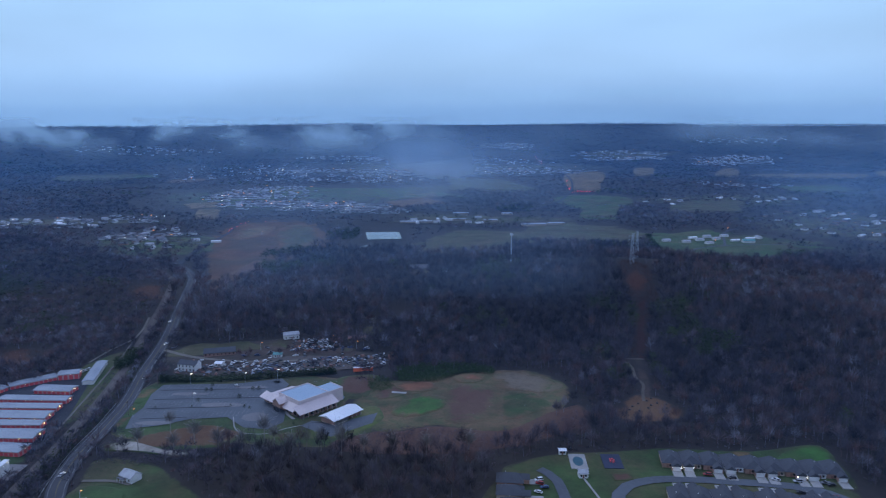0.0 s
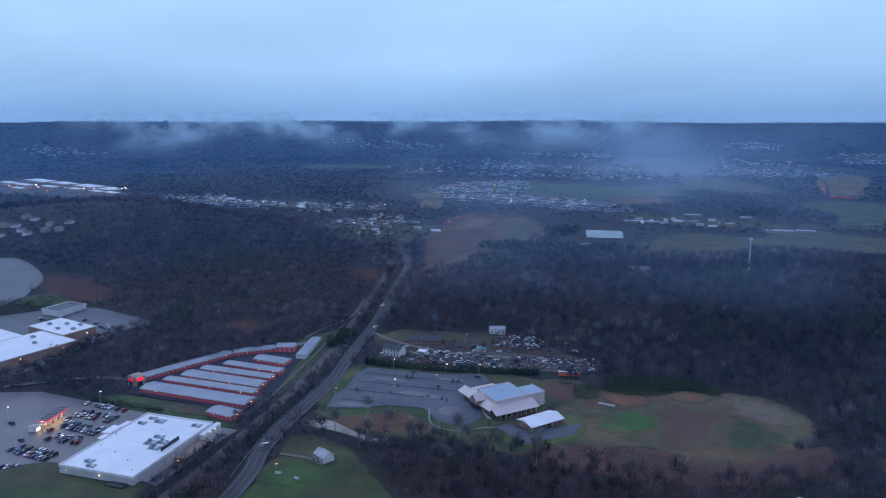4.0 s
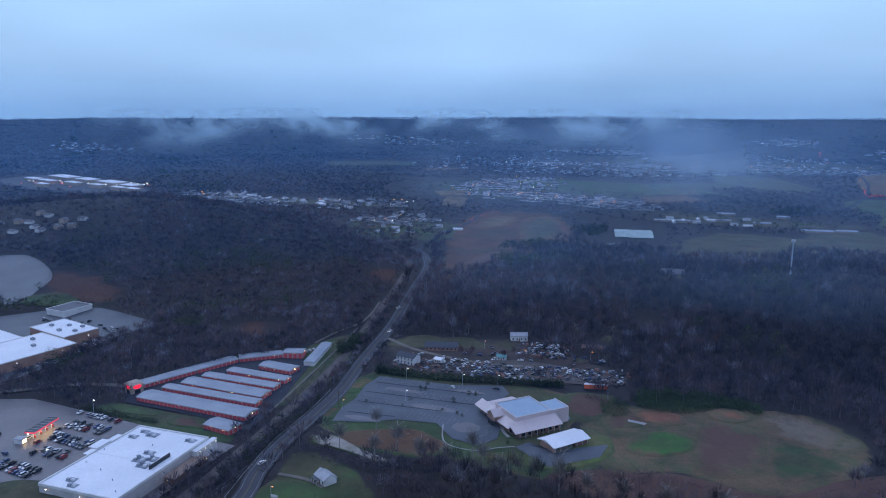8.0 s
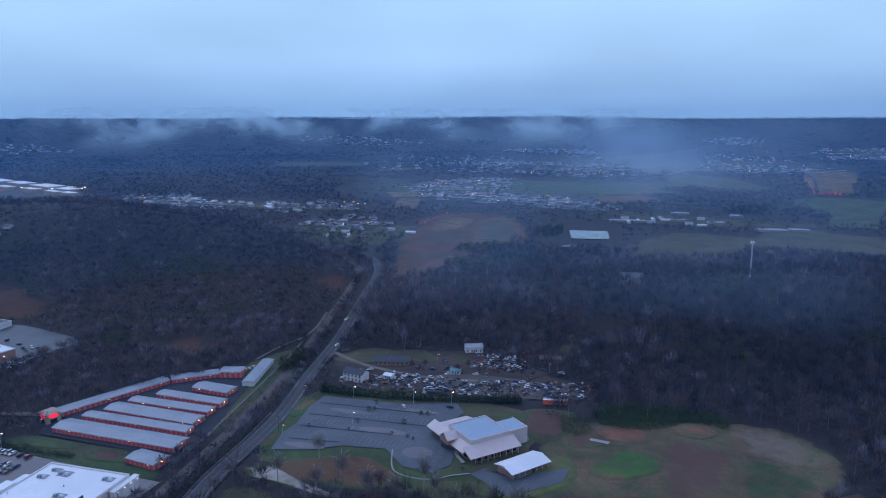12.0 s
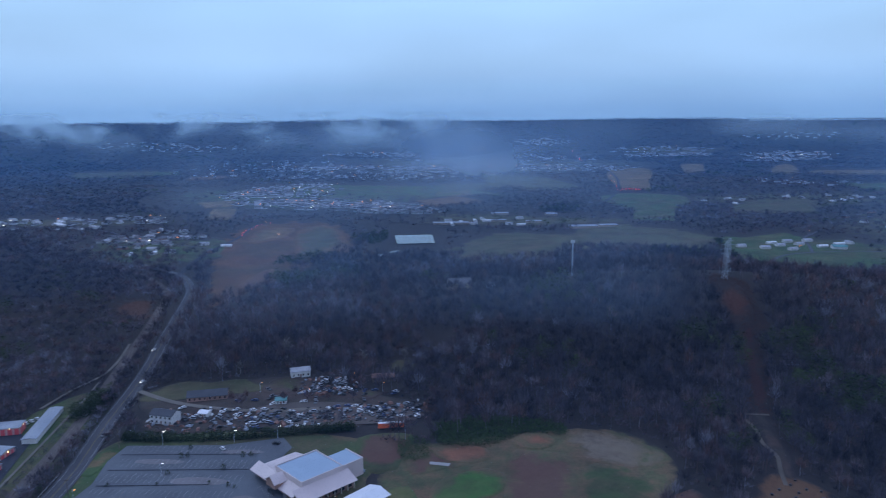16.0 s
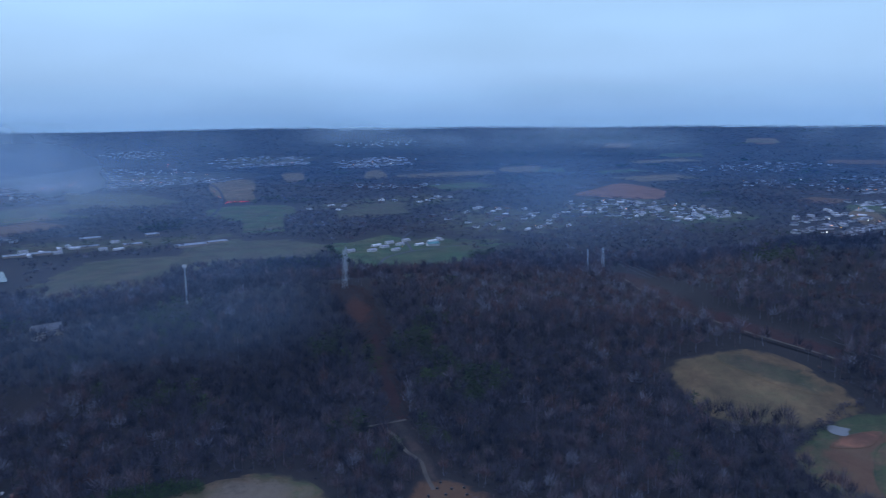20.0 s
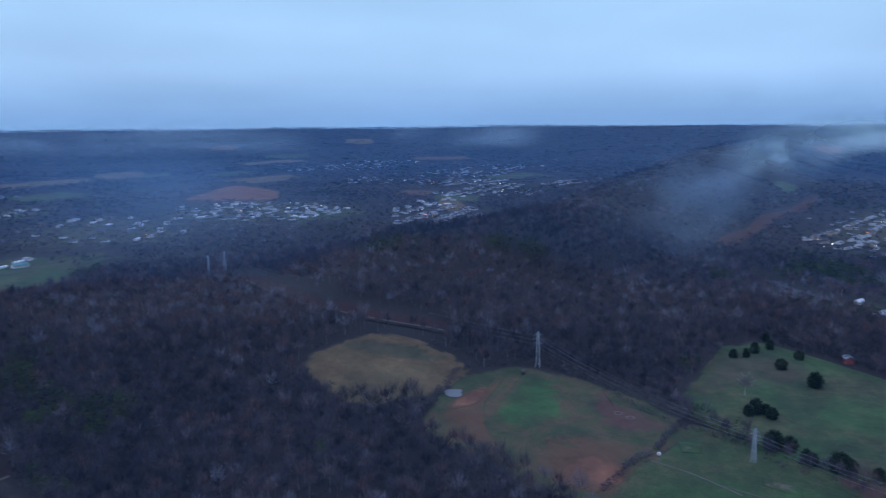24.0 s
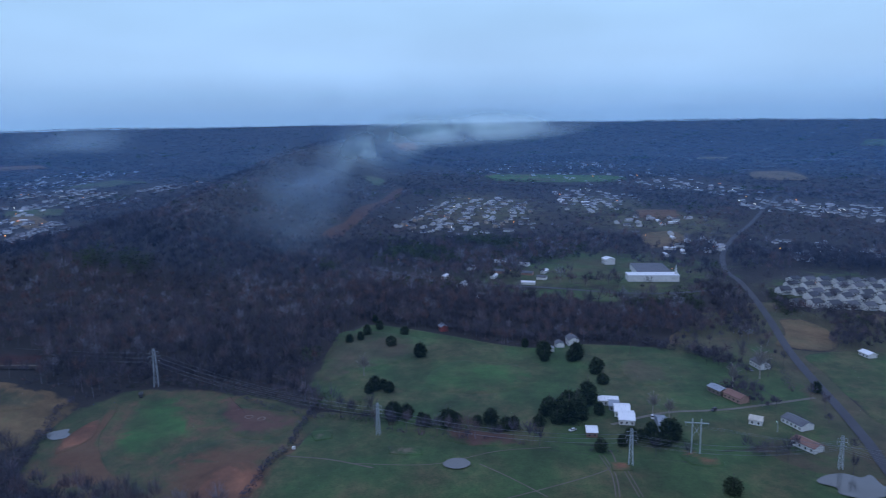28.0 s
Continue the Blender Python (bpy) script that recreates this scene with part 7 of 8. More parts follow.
wisp(940, 79.5, 146, 120, 38, 18, M_TORN, RIDGE_CLOUD)
wisp(880, 74.0, 112, 190, 84, 36, M_SCRAP, RIDGE_CLOUD)

# ---- lamps, poles, pylons and mast ----
def street_lamp(x, y, tall, mat, label, arm=1.2, turn=0.0, size=0.5):
    s = thing("street_lamp", x, y, turn, label, "street lamp", "street lamps")
    part("pole", tube(0.11, 0.07, -0.4, tall, sides=6), M_POLE, s)
    part("arm", box(-0.05, arm, -0.05, 0.05, tall - 0.1, tall), M_POLE, s)
    part("lamp", box(arm - size, arm + size * 0.4, -size / 2, size / 2, tall - 0.32, tall - 0.1, bevel=0.06), mat, s, "glowing lamp head")
    return s


for x, y in ((-188, 511), (-148, 513), (-125, 519), (-173, 474)):
    street_lamp(x, y, 8, M_LAMPW, "tall car-park lamp, lit", size=0.55)
for x, y in ((-345, 392), (-380, 354), (-317, 333), (-343, 344)):
    street_lamp(x, y, 9, M_LAMPW, "tall store car-park lamp, lit", size=0.55)
for x, y in ((-205, 449), (-188, 344), (-154, 585), (-95, 600), (-73, 584), (-120, 575), (470, -28), (943, 368), (857, 250), (781, 120), (800, 210), (-300, 1180), (-350, 1290), (487, 1224), (420, 1100), (720, 1250), (760, 1380), (690, 1150), (1050, 1190), (1330, 1000), (1000, -90), (900, -150), (1100, -140), (1300, 60), (1450, 190), (780, -60), (700, -180), (-480, 1120), (-700, 1300)):
    street_lamp(x, y, 7, M_SODIUM, "street lamp with an orange glow", size=0.5 if y < 700 else 0.9)
street_lamp(372, 5, 6, M_GREENLAMP, "yard lamp with a greenish glow", size=0.4)


def utility_pole(x, y, turn, tall=11):
    p = thing("utility_pole", x, y, turn, "weathered wooden utility pole with a crossarm", "utility pole", "utility poles")
    part("pole", tube(0.19, 0.13, -0.5, tall, sides=7), M_WOOD, p)
    part("crossarm", box(-1.3, 1.3, -0.09, 0.09, tall - 1.0, tall - 0.8), M_WOOD, p)
    for e in (-1.15, 0, 1.15):
        part("insulator", tube(0.07, 0.05, tall - 0.8, tall - 0.5, e, 0, 6), M_CONC, p)
    return Vector((x, y, ground_at(x, y) + tall - 0.3))


def cable(a, b, sag, r=0.035, steps=12, bm=None):
    """A hanging cable as a thin three-sided tube."""
    bm = bm or bmesh.new()
    rings = []
    d = (b - a).normalized()
    s = d.cross(Vector((0, 0, 1))).normalized()
    u = s.cross(d)
    for k in range(steps + 1):
        t = k / steps
        c = a.lerp(b, t) - Vector((0, 0, sag * 4 * t * (1 - t)))
        rings.append([bm.verts.new(c + s * r * math.cos(q) + u * r * math.sin(q)) for q in (0.5, 2.6, 4.7)])
    for k in range(steps):
        for j in range(3):
            bm.faces.new((rings[k][j], rings[k][(j + 1) % 3], rings[k + 1][(j + 1) % 3], rings[k + 1][j]))
    return bm


def wires(name, spans, label, sag, r):
    """One span of line: an empty with its wires."""
    w = tagged(new(name), label, "cables")
    for a, b in spans:
        part("wire", cable(a, b, sag, r), M_WIRE, w)


line = [utility_pole(x, y, t) for x, y, t in ((-206, 318, 0), (-206, 380, 5), (-209, 452, 5), (-210, 505, 8), (-224, 560, 10), (-236, 625, 10), (-250, 690, 12))]
for a, b in zip(line, line[1:]):
    wires("telephone_line", [(a + Vector((e, 0, 0)), b + Vector((e, 0, 0))) for e in (-1.1, 1.1)], "thin cables between the roadside poles", 0.9, 0.03)
for x, y in ((-318, 505), (-338, 478), (-352, 438), (-388, 430), (-282, 623), (-464, 620), (-526, 585), (-303, 537), (505, 55)):
    utility_pole(x, y, 30)


def pylon(x, y, turn, tall, label):
    """A slender lattice tower with three pairs of arms."""
    p = thing("pylon", x, y, turn, label, "pylon", "pylons")
    w0, w1 = tall * 0.055, tall * 0.022
    corners = ((-1, -1), (1, -1), (1, 1), (-1, 1))
    at = lambda z, c: Vector((c[0] * (w0 + (w1 - w0) * z / tall), c[1] * (w0 + (w1 - w0) * z / tall), z))
    for c in corners:
        part("leg", cable(at(-0.8, c), at(tall, c), 0, 0.16, 1), M_POLE, p)
    n = 9
    for j in range(4):
        c, d = corners[j], corners[(j + 1) % 4]
        bm = bmesh.new()
        for k in range(n):
            z0, z1 = tall * k / n, tall * (k + 1) / n
            cable(at(z0, c), at(z1, d), 0, 0.07, 1, bm)
            cable(at(z1, c), at(z1, d), 0, 0.06, 1, bm)
        part("bracing", bm, M_POLE, p, "crossed steel bracing")
    ends = []
    for k, z in enumerate((0.68, 0.8, 0.92)):
        half = tall * (0.15 if k == 1 else 0.12)
        for s in (-1, 1):
            part("arm", cable(Vector((0, 0, tall * z + 0.4)), Vector((s * half, 0, tall * z)), 0, 0.12, 1), M_POLE, p)
            part("insulator", tube(0.1, 0.1, tall * z - 1.4, tall * z, s * half, 0, 6), M_CONC, p)
            ends.append(Vector((s * half, 0, tall * z - 1.4)))
    m = p.matrix_basis.copy()
    return [m @ e for e in ends]


def h_frame(x, y, turn, tall, label):
    p = thing("pylon", x, y, turn, label, "pylon", "pylons")
    for s in (-2.2, 2.2):
        part("pole", tube(0.36, 0.24, -0.8, tall, s, 0, 7), M_POLE, p)
    part("crossarm", box(-6, 6, -0.2, 0.2, tall * 0.88, tall * 0.88 + 0.4), M_POLE, p)
    part("brace", cable(Vector((-2.2, 0, tall * 0.5)), Vector((2.2, 0, tall * 0.85)), 0, 0.12, 1), M_POLE, p)
    part("brace", cable(Vector((2.2, 0, tall * 0.5)), Vector((-2.2, 0, tall * 0.85)), 0, 0.12, 1), M_POLE, p)
    ends = []
    for e in (-5.7, 0, 5.7):
        part("insulator", tube(0.12, 0.12, tall * 0.88 - 1.6, tall * 0.88, e, 0, 6), M_CONC, p)
        ends.append(Vector((e, 0, tall * 0.88 - 1.6)))
    m = p.matrix_basis.copy()
    return [m @ e for e in ends]


PY = "tall grey lattice pylon carrying power lines"
towers = [pylon(507, 772, 60, 28, PY), pylon(446, 386, 100, 26, PY), pylon(375, 231, 70, 19, PY), pylon(335, 97, 85, 20, PY), pylon(328, -7, 80, 18, PY), pylon(250, -120, 70, 20, PY)]
for a, b in zip(towers, towers[1:]):
    wires("power_line", list(zip(a, b)), "power cables hanging between the pylons", 5.0, 0.055)
hf = [h_frame(494, 782, 60, 26, "grey twin-pole pylon on the wooded ridge"), h_frame(346, 60, 80, 20, "grey twin-pole pylon in the meadow"), h_frame(300, -110, 70, 20, "grey twin-pole pylon by the road")]
wires("power_line", list(zip(hf[1], hf[2])), "power cables hanging from the twin poles", 4.0, 0.05)
pylon(197, 740, 10, 32, "lattice pylon on the wooded hill")
pylon(210, 770, 10, 30, "lattice pylon on the wooded hill")

mast = thing("radio_mast", 74, 770, 0, "pale grey mobile-phone mast rising from the wood", "mast")
mz = 70.5 - ground_at(74, 770)
part("pole", tube(0.75, 0.5, -0.5, mz, sides=10), M_POLE, mast)
for k in range(9):
    a = k * 0.698
    part("antenna", box(math.cos(a) * 1.5 - 0.18, math.cos(a) * 1.5 + 0.18, math.sin(a) * 1.5 - 0.18, math.sin(a) * 1.5 + 0.18, mz - 2.6, mz - 0.2), M_WALLW, mast, "white antenna panel")
part("platform", tube(1.5, 1.5, mz - 1.6, mz - 1.4, sides=12), M_POLE, mast)
tank = thing("water_tank", -1010, 760, 0, "light blue water tower on the wooded hill", "water tower")
part("tank", tube(8, 8, 14, 26, sides=20), M_BLUEROOF, tank)
part("stem", tube(2, 2, -1, 14, sides=12), M_BLUEROOF, tank)

# guard rail along the bend
rail_line = spline([(-209, 335), (-215, 362), (-221, 397), (-223, 437), (-227, 475)], 4.0)
guard = tagged(new("guard_rail"), "galvanised guard rail along the road's edge", "guard rail")
post0 = None
for x, y in rail_line:
    if post0 is None:
        post0 = part("post", box(-0.08, 0.08, -0.08, 0.08, -0.3, 0.75), M_POLE, guard)
        post0.location = (x, y, ground_at(x, y) + 0.5)
    else:
        clone(post0, x, y, ground_at(x, y) + 0.5, guard)
bm = bmesh.new()
prev = None
for x, y in rail_line:
    z = ground_at(x, y) + 1.0
    cur = [bm.verts.new((x + 0.12, y, z)), bm.verts.new((x + 0.12, y, z + 0.32)), bm.verts.new((x + 0.2, y, z + 0.32)), bm.verts.new((x + 0.2, y, z))]
    if prev:
        for k in range(4):
            bm.faces.new((prev[k], prev[(k + 1) % 4], cur[(k + 1) % 4], cur[k]))
    prev = cur
part("beam", bm, M_CONC, guard, "pale steel beam")

# ---- single trees and shrubs ----
def grown(name, label, tall, wide, blades, length, width, mat, up, tints, bark=M_BARK, category="tree", limbs=0, thick=0.25, low=0.0):
    """A tree of its own: trunk, limbs and a crown of twigs or leaf sprays."""
    t = thing(name, 0, 0, 0, label, category, z=-500)
    part("trunk", tube(thick, thick * 0.35, -0.5, tall * 0.8, sides=7), bark, t)
    for k in range(limbs):
        a, z = k * 2.4, tall * (0.3 + 0.5 * k / max(1, limbs))
        ln = wide * (1.15 - 0.5 * k / max(1, limbs))
        part("limb", cable(Vector((0, 0, z)), Vector((math.cos(a) * ln, math.sin(a) * ln, z + ln * 0.9)), -0.2 * ln, thick * 0.34, 5), bark, t)
    one = lambda a: np.full(1, float(a))
    if limbs:
        v, q = bare_crowns(one(0), one(0), one(0), one(tall), one(wide), one(0.5), blades, width)
    else:
        v, q = twig_trees(one(0), one(0), one(-low * tall), one(tall), one(wide), one(0.5), blades, length, width, up)
    me = raw_mesh("crown", v, np.arange(len(v)).reshape(-1, 3), mat)
    attach_tint(me, np.clip(np.repeat(rng.uniform(tints[0], tints[1], len(q) // 3), 3), 0, 1))
    c = new("crown", me)
    c.parent = t
    return t


def plant(protos, spots, group, seed_=3):
    d4 = random.Random(seed_)
    for x, y in spots:
        s = d4.uniform(0.75, 1.25)
        c = copy_thing(d4.choice(protos), pose(x, y, ground_at(x, y) + 0.2, 0, 0, d4.uniform(0, 360)))
        c.scale = (s * d4.uniform(0.9, 1.1), s, s * d4.uniform(0.9, 1.15))
        c["group"] = group


def drop(protos):
    for p in protos:
        for o in [*p.children_recursive, p]:
            bpy.data.objects.remove(o)


cedars = [grown("cedar", "dark green cedar standing in the meadow", h_, w_, 1100, 1.9, 0.3, M_PINE, 0.35, (0, 0.6), low=0.25) for h_, w_ in ((12, 4.6), (10, 3.4), (13, 5.6))]
plant(cedars, [(511, 212), (537, 236), (567, 227), (566, 258), (582, 249), (443, 239), (446, 234), (438, 243), (398, 226), (402, 222), (390, 207), (386, 204), (386, 192), (388, 186), (385, 174), (377, 163), (379, 158), (381, 153), (391, 122), (396, 118), (402, 121), (388, 127), (408, 112), (399, 100), (410, 118), (497, 120), (530, 131), (496, 100), (483, 85), (450, 87), (470, 88), (357, 96), (361, 90), (357, 78), (356, 72), (351, 109), (305, 56), (430, -46), (384, 138), (400, 130), (392, 112), (418, 110)], "cedars in the meadows")
plant(cedars[1:2], [(372, 62), (365, 84), (552, 262), (546, 270), (604, 255)], "cedars in the meadows", 9)
big_cedars = [grown("cedar", "tall dark cedar beside the barns", h_, w_, 1500, 2.3, 0.34, M_PINE, 0.35, (0, 0.5), low=0.25, thick=0.3) for h_, w_ in ((17, 6.4), (15, 5.6))]
plant(big_cedars, [(396, 128), (402, 122), (410, 117), (404, 112), (394, 115), (416, 104), (398, 133), (389, 120), (412, 110), (386, 190), (388, 166), (398, 216), (396, 224), (446, 240), (440, 230), (366, 78), (364, 68), (510, 212), (508, 119), (500, 96), (478, 84)], "cedars in the meadows", 17)
drop(big_cedars)
shrubs = [grown("shrub", "small dark tree in the car park", 4.2, 1.7, 260, 1.0, 0.14, M_PINE, 0.4, (0, 0.5), thick=0.1, low=0.2, category="tree")]
plant(shrubs, [(-196, 464), (-172, 466), (-146, 468), (-144, 483), (-171, 477), (-171, 495), (-168, 496), (-170, 505), (-138, 497), (-134, 498), (-136, 466), (-132, 464), (-118, 437), (-97, 439), (-281, 297), (-284, 298)], "trees in the car park")
bare = [grown("bare_tree", "tall bare tree with pale limbs", h_, w_, 460, 3.0, 0.05, M_PALETWIG, 0.6, (0, 1), M_PALEBARK, limbs=9, thick=0.34) for h_, w_ in ((17, 4.6), (14, 4.0), (19, 5.4))]
plant(bare, [(-173, 430), (-151, 410), (-102, 408), (-110, 416), (-73, 402), (-47, 398), (-92, 624), (-201, 623), (-177, 616), (-120, 402), (-90, 400), (-135, 404), (-60, 396), (-30, 396), (-160, 400), (-192, 404), (-182, 402), (15, 398), (-10, 396), (392, 60), (398, 68), (470, 250), (455, -20), (440, 4), (-63, 632), (-150, 640)], "bare trees")
drop(cedars + shrubs + bare)


def thicket(name, label, spots, tall, wide, mat, blades, length, width, up=0.3, tints=(0, 1)):
    """A hedge or a patch of shrubs: many small crowns in one mesh."""
    x, y = np.array(spots, float).T
    n = len(x)
    v, q = twig_trees(x, y, height(x, y) - 0.3 * tall, tall * rng.uniform(0.8, 1.2, n), np.full(n, wide), rng.uniform(tints[0], tints[1], n), blades, length, width, up)
    me = raw_mesh(name, v, np.arange(len(v)).reshape(-1, 3), mat)
    attach_tint(me, q)
    structure(name, me, label, "hedge" if "hedge" in name else "shrubs", "stuff")


def along(pts, step, jitter=0.8):
    q = spline(pts, step)
    return q + rng.uniform(-jitter, jitter, q.shape)


def within(outline, step):
    o = spline(outline, 4, True)
    gx_, gy_ = np.meshgrid(np.arange(o[:, 0].min(), o[:, 0].max(), step), np.arange(o[:, 1].min(), o[:, 1].max(), step))
    gx_, gy_ = gx_.ravel() + rng.uniform(-1, 1, gx_.size) * step * 0.4, gy_.ravel() + rng.uniform(-1, 1, gx_.size) * step * 0.4
    k = inside(gx_, gy_, o)
    return np.column_stack([gx_[k], gy_[k]])


thicket("hedge", "tall dark evergreen hedge behind the car park", np.concatenate([along([(-212, 514), (-155, 517), (-84, 531)], 1.3), along([(-212, 516), (-155, 519), (-84, 533)], 1.3)]), 9.0, 2.2, M_PINE, 80, 1.8, 0.26, 0.3, (0, 0.5))
thicket("shrubs", "green overgrown bank at the field's edge", within([(-35, 538), (7, 545), (36, 535), (38, 524), (16, 526), (-7, 511), (-32, 513)], 2.4), 6.5, 2.6, M_IVY, 80, 1.7, 0.26, 0.3, (0, 1))
thicket("shrubs", "green shrubs beside the field", within([(-58, 513), (-45, 519), (-36, 503), (-49, 493)], 2.6), 5.0, 2.4, M_IVY, 70, 1.6, 0.24, 0.3, (0, 0.8))
thicket("shrubs", "evergreens between railway and road", np.concatenate([along([(-219, 370), (-224, 410), (-227, 450)], 3.0, 2), along([(-228, 455), (-236, 520), (-243, 560)], 5.0, 2)]), 6.0, 2.4, M_PINE, 70, 1.8, 0.22, 0.3, (0, 0.6))
thicket("hedge", "low hedge beside the store car park", np.concatenate([along([(-358, 395), (-335, 393), (-300, 393)], 1.3), along([(-355, 397), (-335, 395), (-300, 395)], 1.3)]), 5.0, 2.0, M_PINE, 70, 1.4, 0.2, 0.3, (0, 0.5))
thicket("shrubs", "dark brush below the car park", np.concatenate([within([(-202, 396), (-165, 398), (-140, 402), (-130, 392), (-160, 384), (-198, 386)], 3.2), along([(-206, 404), (-200, 394)], 2)]), 5.0, 2.2, M_TWIG, 60, 2.4, 0.13, 0.5, (0, 0.6))
thicket("hedge", "dark straggling hedge between the pastures", np.concatenate([along([(304, 290), (319, 287), (342, 285), (356, 280)], 1.6, 1.5), along([(362, 278), (396, 277), (417, 274)], 1.6, 1.2), along([(318, 410), (345, 414), (362, 418), (392, 425), (412, 426)], 1.6, 2.5), along([(398, 268), (412, 300), (436, 335), (452, 380)], 3.0, 1.5)]), 7.0, 2.4, M_TWIG, 70, 2.2, 0.16, 0.4, (0, 0.5))
thicket("hedge", "dark hedge along the power line", np.concatenate([along([(398, 262), (390, 225), (384, 200)], 3, 2), along([(383, 195), (378, 150)], 4, 2), along([(440, 284), (436, 270)], 3, 2)]), 5.0, 2.2, M_PINE, 60, 1.8, 0.2, 0.3, (0, 0.6))

thicket("hedge", "dark overgrown fence line above the pasture", np.concatenate([along([(417, 276), (430, 310), (444, 345), (450, 385), (440, 400)], 2.2, 1.5), along([(417, 274), (400, 240), (396, 222)], 2.2, 1.6)]), 4.5, 2.2, M_PINE, 50, 1.6, 0.2, 0.3, (0, 0.4))
thicket("shrubs", "dark bare scrub between meadow and lane", np.concatenate([along([(625, 284), (592, 214), (560, 165), (548, 120), (545, 78), (520, 20), (486, -12)], 3.0, 5), along([(632, 280), (600, 210), (570, 165), (558, 120), (553, 78), (528, 18), (494, -14)], 3.0, 5)]), 11.0, 3.2, M_TWIG, 80, 3.4, 0.17, 0.5, (0, 0.35))
thicket("shrubs", "bare bushes round the farmsteads", np.concatenate([within([(350, 30), (356, 14), (344, 12), (340, 26)], 3.0), within([(440, 20), (450, -8), (430, -12), (420, 10)], 4.0), along([(500, -20), (470, -40), (430, -30)], 5, 3)]), 7.0, 2.6, M_TWIG, 60, 2.6, 0.13, 0.5, (0.1, 0.7))
bunk = thing("cattle_feeder", 428, 389, 20, "dark roofed cattle feeder on the hill pasture", "feeder")
part("trough", box(-2.6, 2.6, -0.8, 0.8, 0.2, 0.9, bevel=0.08), M_DARK, bunk)
part("roof", box(-3.0, 3.0, -1.3, 1.3, 2.2, 2.4, bevel=0.06), M_DARK, bunk)
for fx in (-2.4, 2.4):
    for fy in (-0.9, 0.9):
        part("post", box(fx - 0.09, fx + 0.09, fy - 0.09, fy + 0.09, -0.3, 2.2), M_WOOD, bunk)
tank = thing("water_tank", 358, 276, 40, "small white water tank by the gate", "tank")
part("body", tube(1.1, 1.0, -0.2, 1.4, sides=12), M_WALLW, tank)
part("lid", tube(0.9, 0.3, 1.4, 1.7, sides=12), M_WALLW, tank)
thicket("shrubs", "brown brush between storage yard and railway", np.concatenate([along([(-236, 300), (-238, 380), (-243, 440), (-250, 500), (-262, 560), (-270, 610)], 2.2, 2.5), along([(-222, 300), (-222, 380), (-228, 440), (-237, 500), (-246, 560), (-256, 620)], 2.2, 2.5)]), 4.5, 2.2, M_TWIG, 55, 2.2, 0.13, 0.5, (0.1, 0.8))
thicket("shrubs", "dark trees along the cutting below the store", np.concatenate([along([(-234, 280), (-233, 330), (-233, 372)], 2.4, 3), along([(-220, 290), (-221, 340), (-223, 390)], 2.4, 3)]), 8.0, 2.6, M_TWIG, 70, 2.8, 0.14, 0.5, (0, 0.5))
thicket("shrubs", "clump of tall evergreens beside the railway", within([(-252, 583), (-258, 572), (-259, 548), (-254, 536), (-249, 548), (-249, 572)], 3.0), 13.0, 3.2, M_PINE, 110, 2.0, 0.26, 0.3, (0, 0.5))
thicket("shrubs", "low brown scrub below the field", within([(-75, 410), (-40, 428), (-6, 430), (41, 420), (78, 445), (92, 455), (96, 440), (60, 408), (0, 392), (-60, 394)], 3.6), 5.5, 2.2, M_TWIG, 50, 2.4, 0.12, 0.5, (0.2, 0.9))


def stand(label, outline, step, tall, spread, lo, hi):
    """A stand of bare trees of its own inside an outline."""
    p = within(outline, step)
    x, y = p[:, 0], p[:, 1]
    n = len(x)
    h = tall * np.clip(rng.normal(1, 0.2, n), 0.55, 1.5)
    v, q = bare_crowns(x, y, height(x, y), h, h * spread * rng.uniform(0.8, 1.25, n), rng.uniform(lo, hi, n), 80, 0.16)
    v2, f2, q2 = trunks(x, y, height(x, y), h, rng.uniform(lo, hi, n), 0.17)
    me = raw_mesh("grove", np.concatenate([v, v2]), np.concatenate([np.arange(len(v)).reshape(-1, 3), f2 + len(v)]), M_TWIG)
    attach_tint(me, np.concatenate([q, q2]))
    structure("grove", me, label, "woods", "stuff")


stand("belt of bare grey trees between meadow and lane", [(667, 286), (655, 241), (632, 187), (592, 138), (566, 94), (564, 47), (548, 6), (546, -12), (565, -22), (612, -29), (640, 0), (612, 33), (655, 79), (672, 125), (695, 187), (722, 246), (740, 290)], 7.0, 13, 0.36, 0.15, 0.8)
thicket("grove", "dark evergreens between the road and the housing rows", within([(612, -104), (640, -112), (676, -122), (690, -128), (680, -134), (650, -126), (628, -128), (610, -116)], 5), 9.0, 3.0, M_PINE, 80, 2.2, 0.28, 0.3, (0, 0.4))
stand("dark bare trees beside the country road", [(717, -62), (671, -62), (611, -50), (556, -38), (548, -52), (600, -70), (665, -86), (715, -88)], 6.5, 12, 0.36, 0.0, 0.5)
stand("bare trees round the farmhouse by the road", [(510, 12), (488, 10), (466, -6), (462, -20), (480, -14), (505, -6)], 6.5, 11, 0.36, 0.1, 0.7)
stand("bare trees beside the old barns", [(452, 2), (440, -8), (410, -10), (396, -2), (412, 4), (436, 12)], 7.0, 8, 0.36, 0.1, 0.6)
stand("dark wood behind the housing rows", [(917, -240), (877, -308), (781, -300), (790, -232), (850, -225)], 8.0, 14, 0.38, 0.0, 0.5)
stand("bare trees at the edge of the roadside field", [(600, -140), (620, -165), (590, -175), (520, -128), (508, -112), (522, -100), (560, -128)], 7.5, 11, 0.36, 0.1, 0.6)
stand("few bare trees in the scrapyard", [(-160, 552), (-120, 566), (-70, 575), (-60, 590), (-110, 590), (-165, 572)], 15, 10, 0.36, 0.2, 0.8)
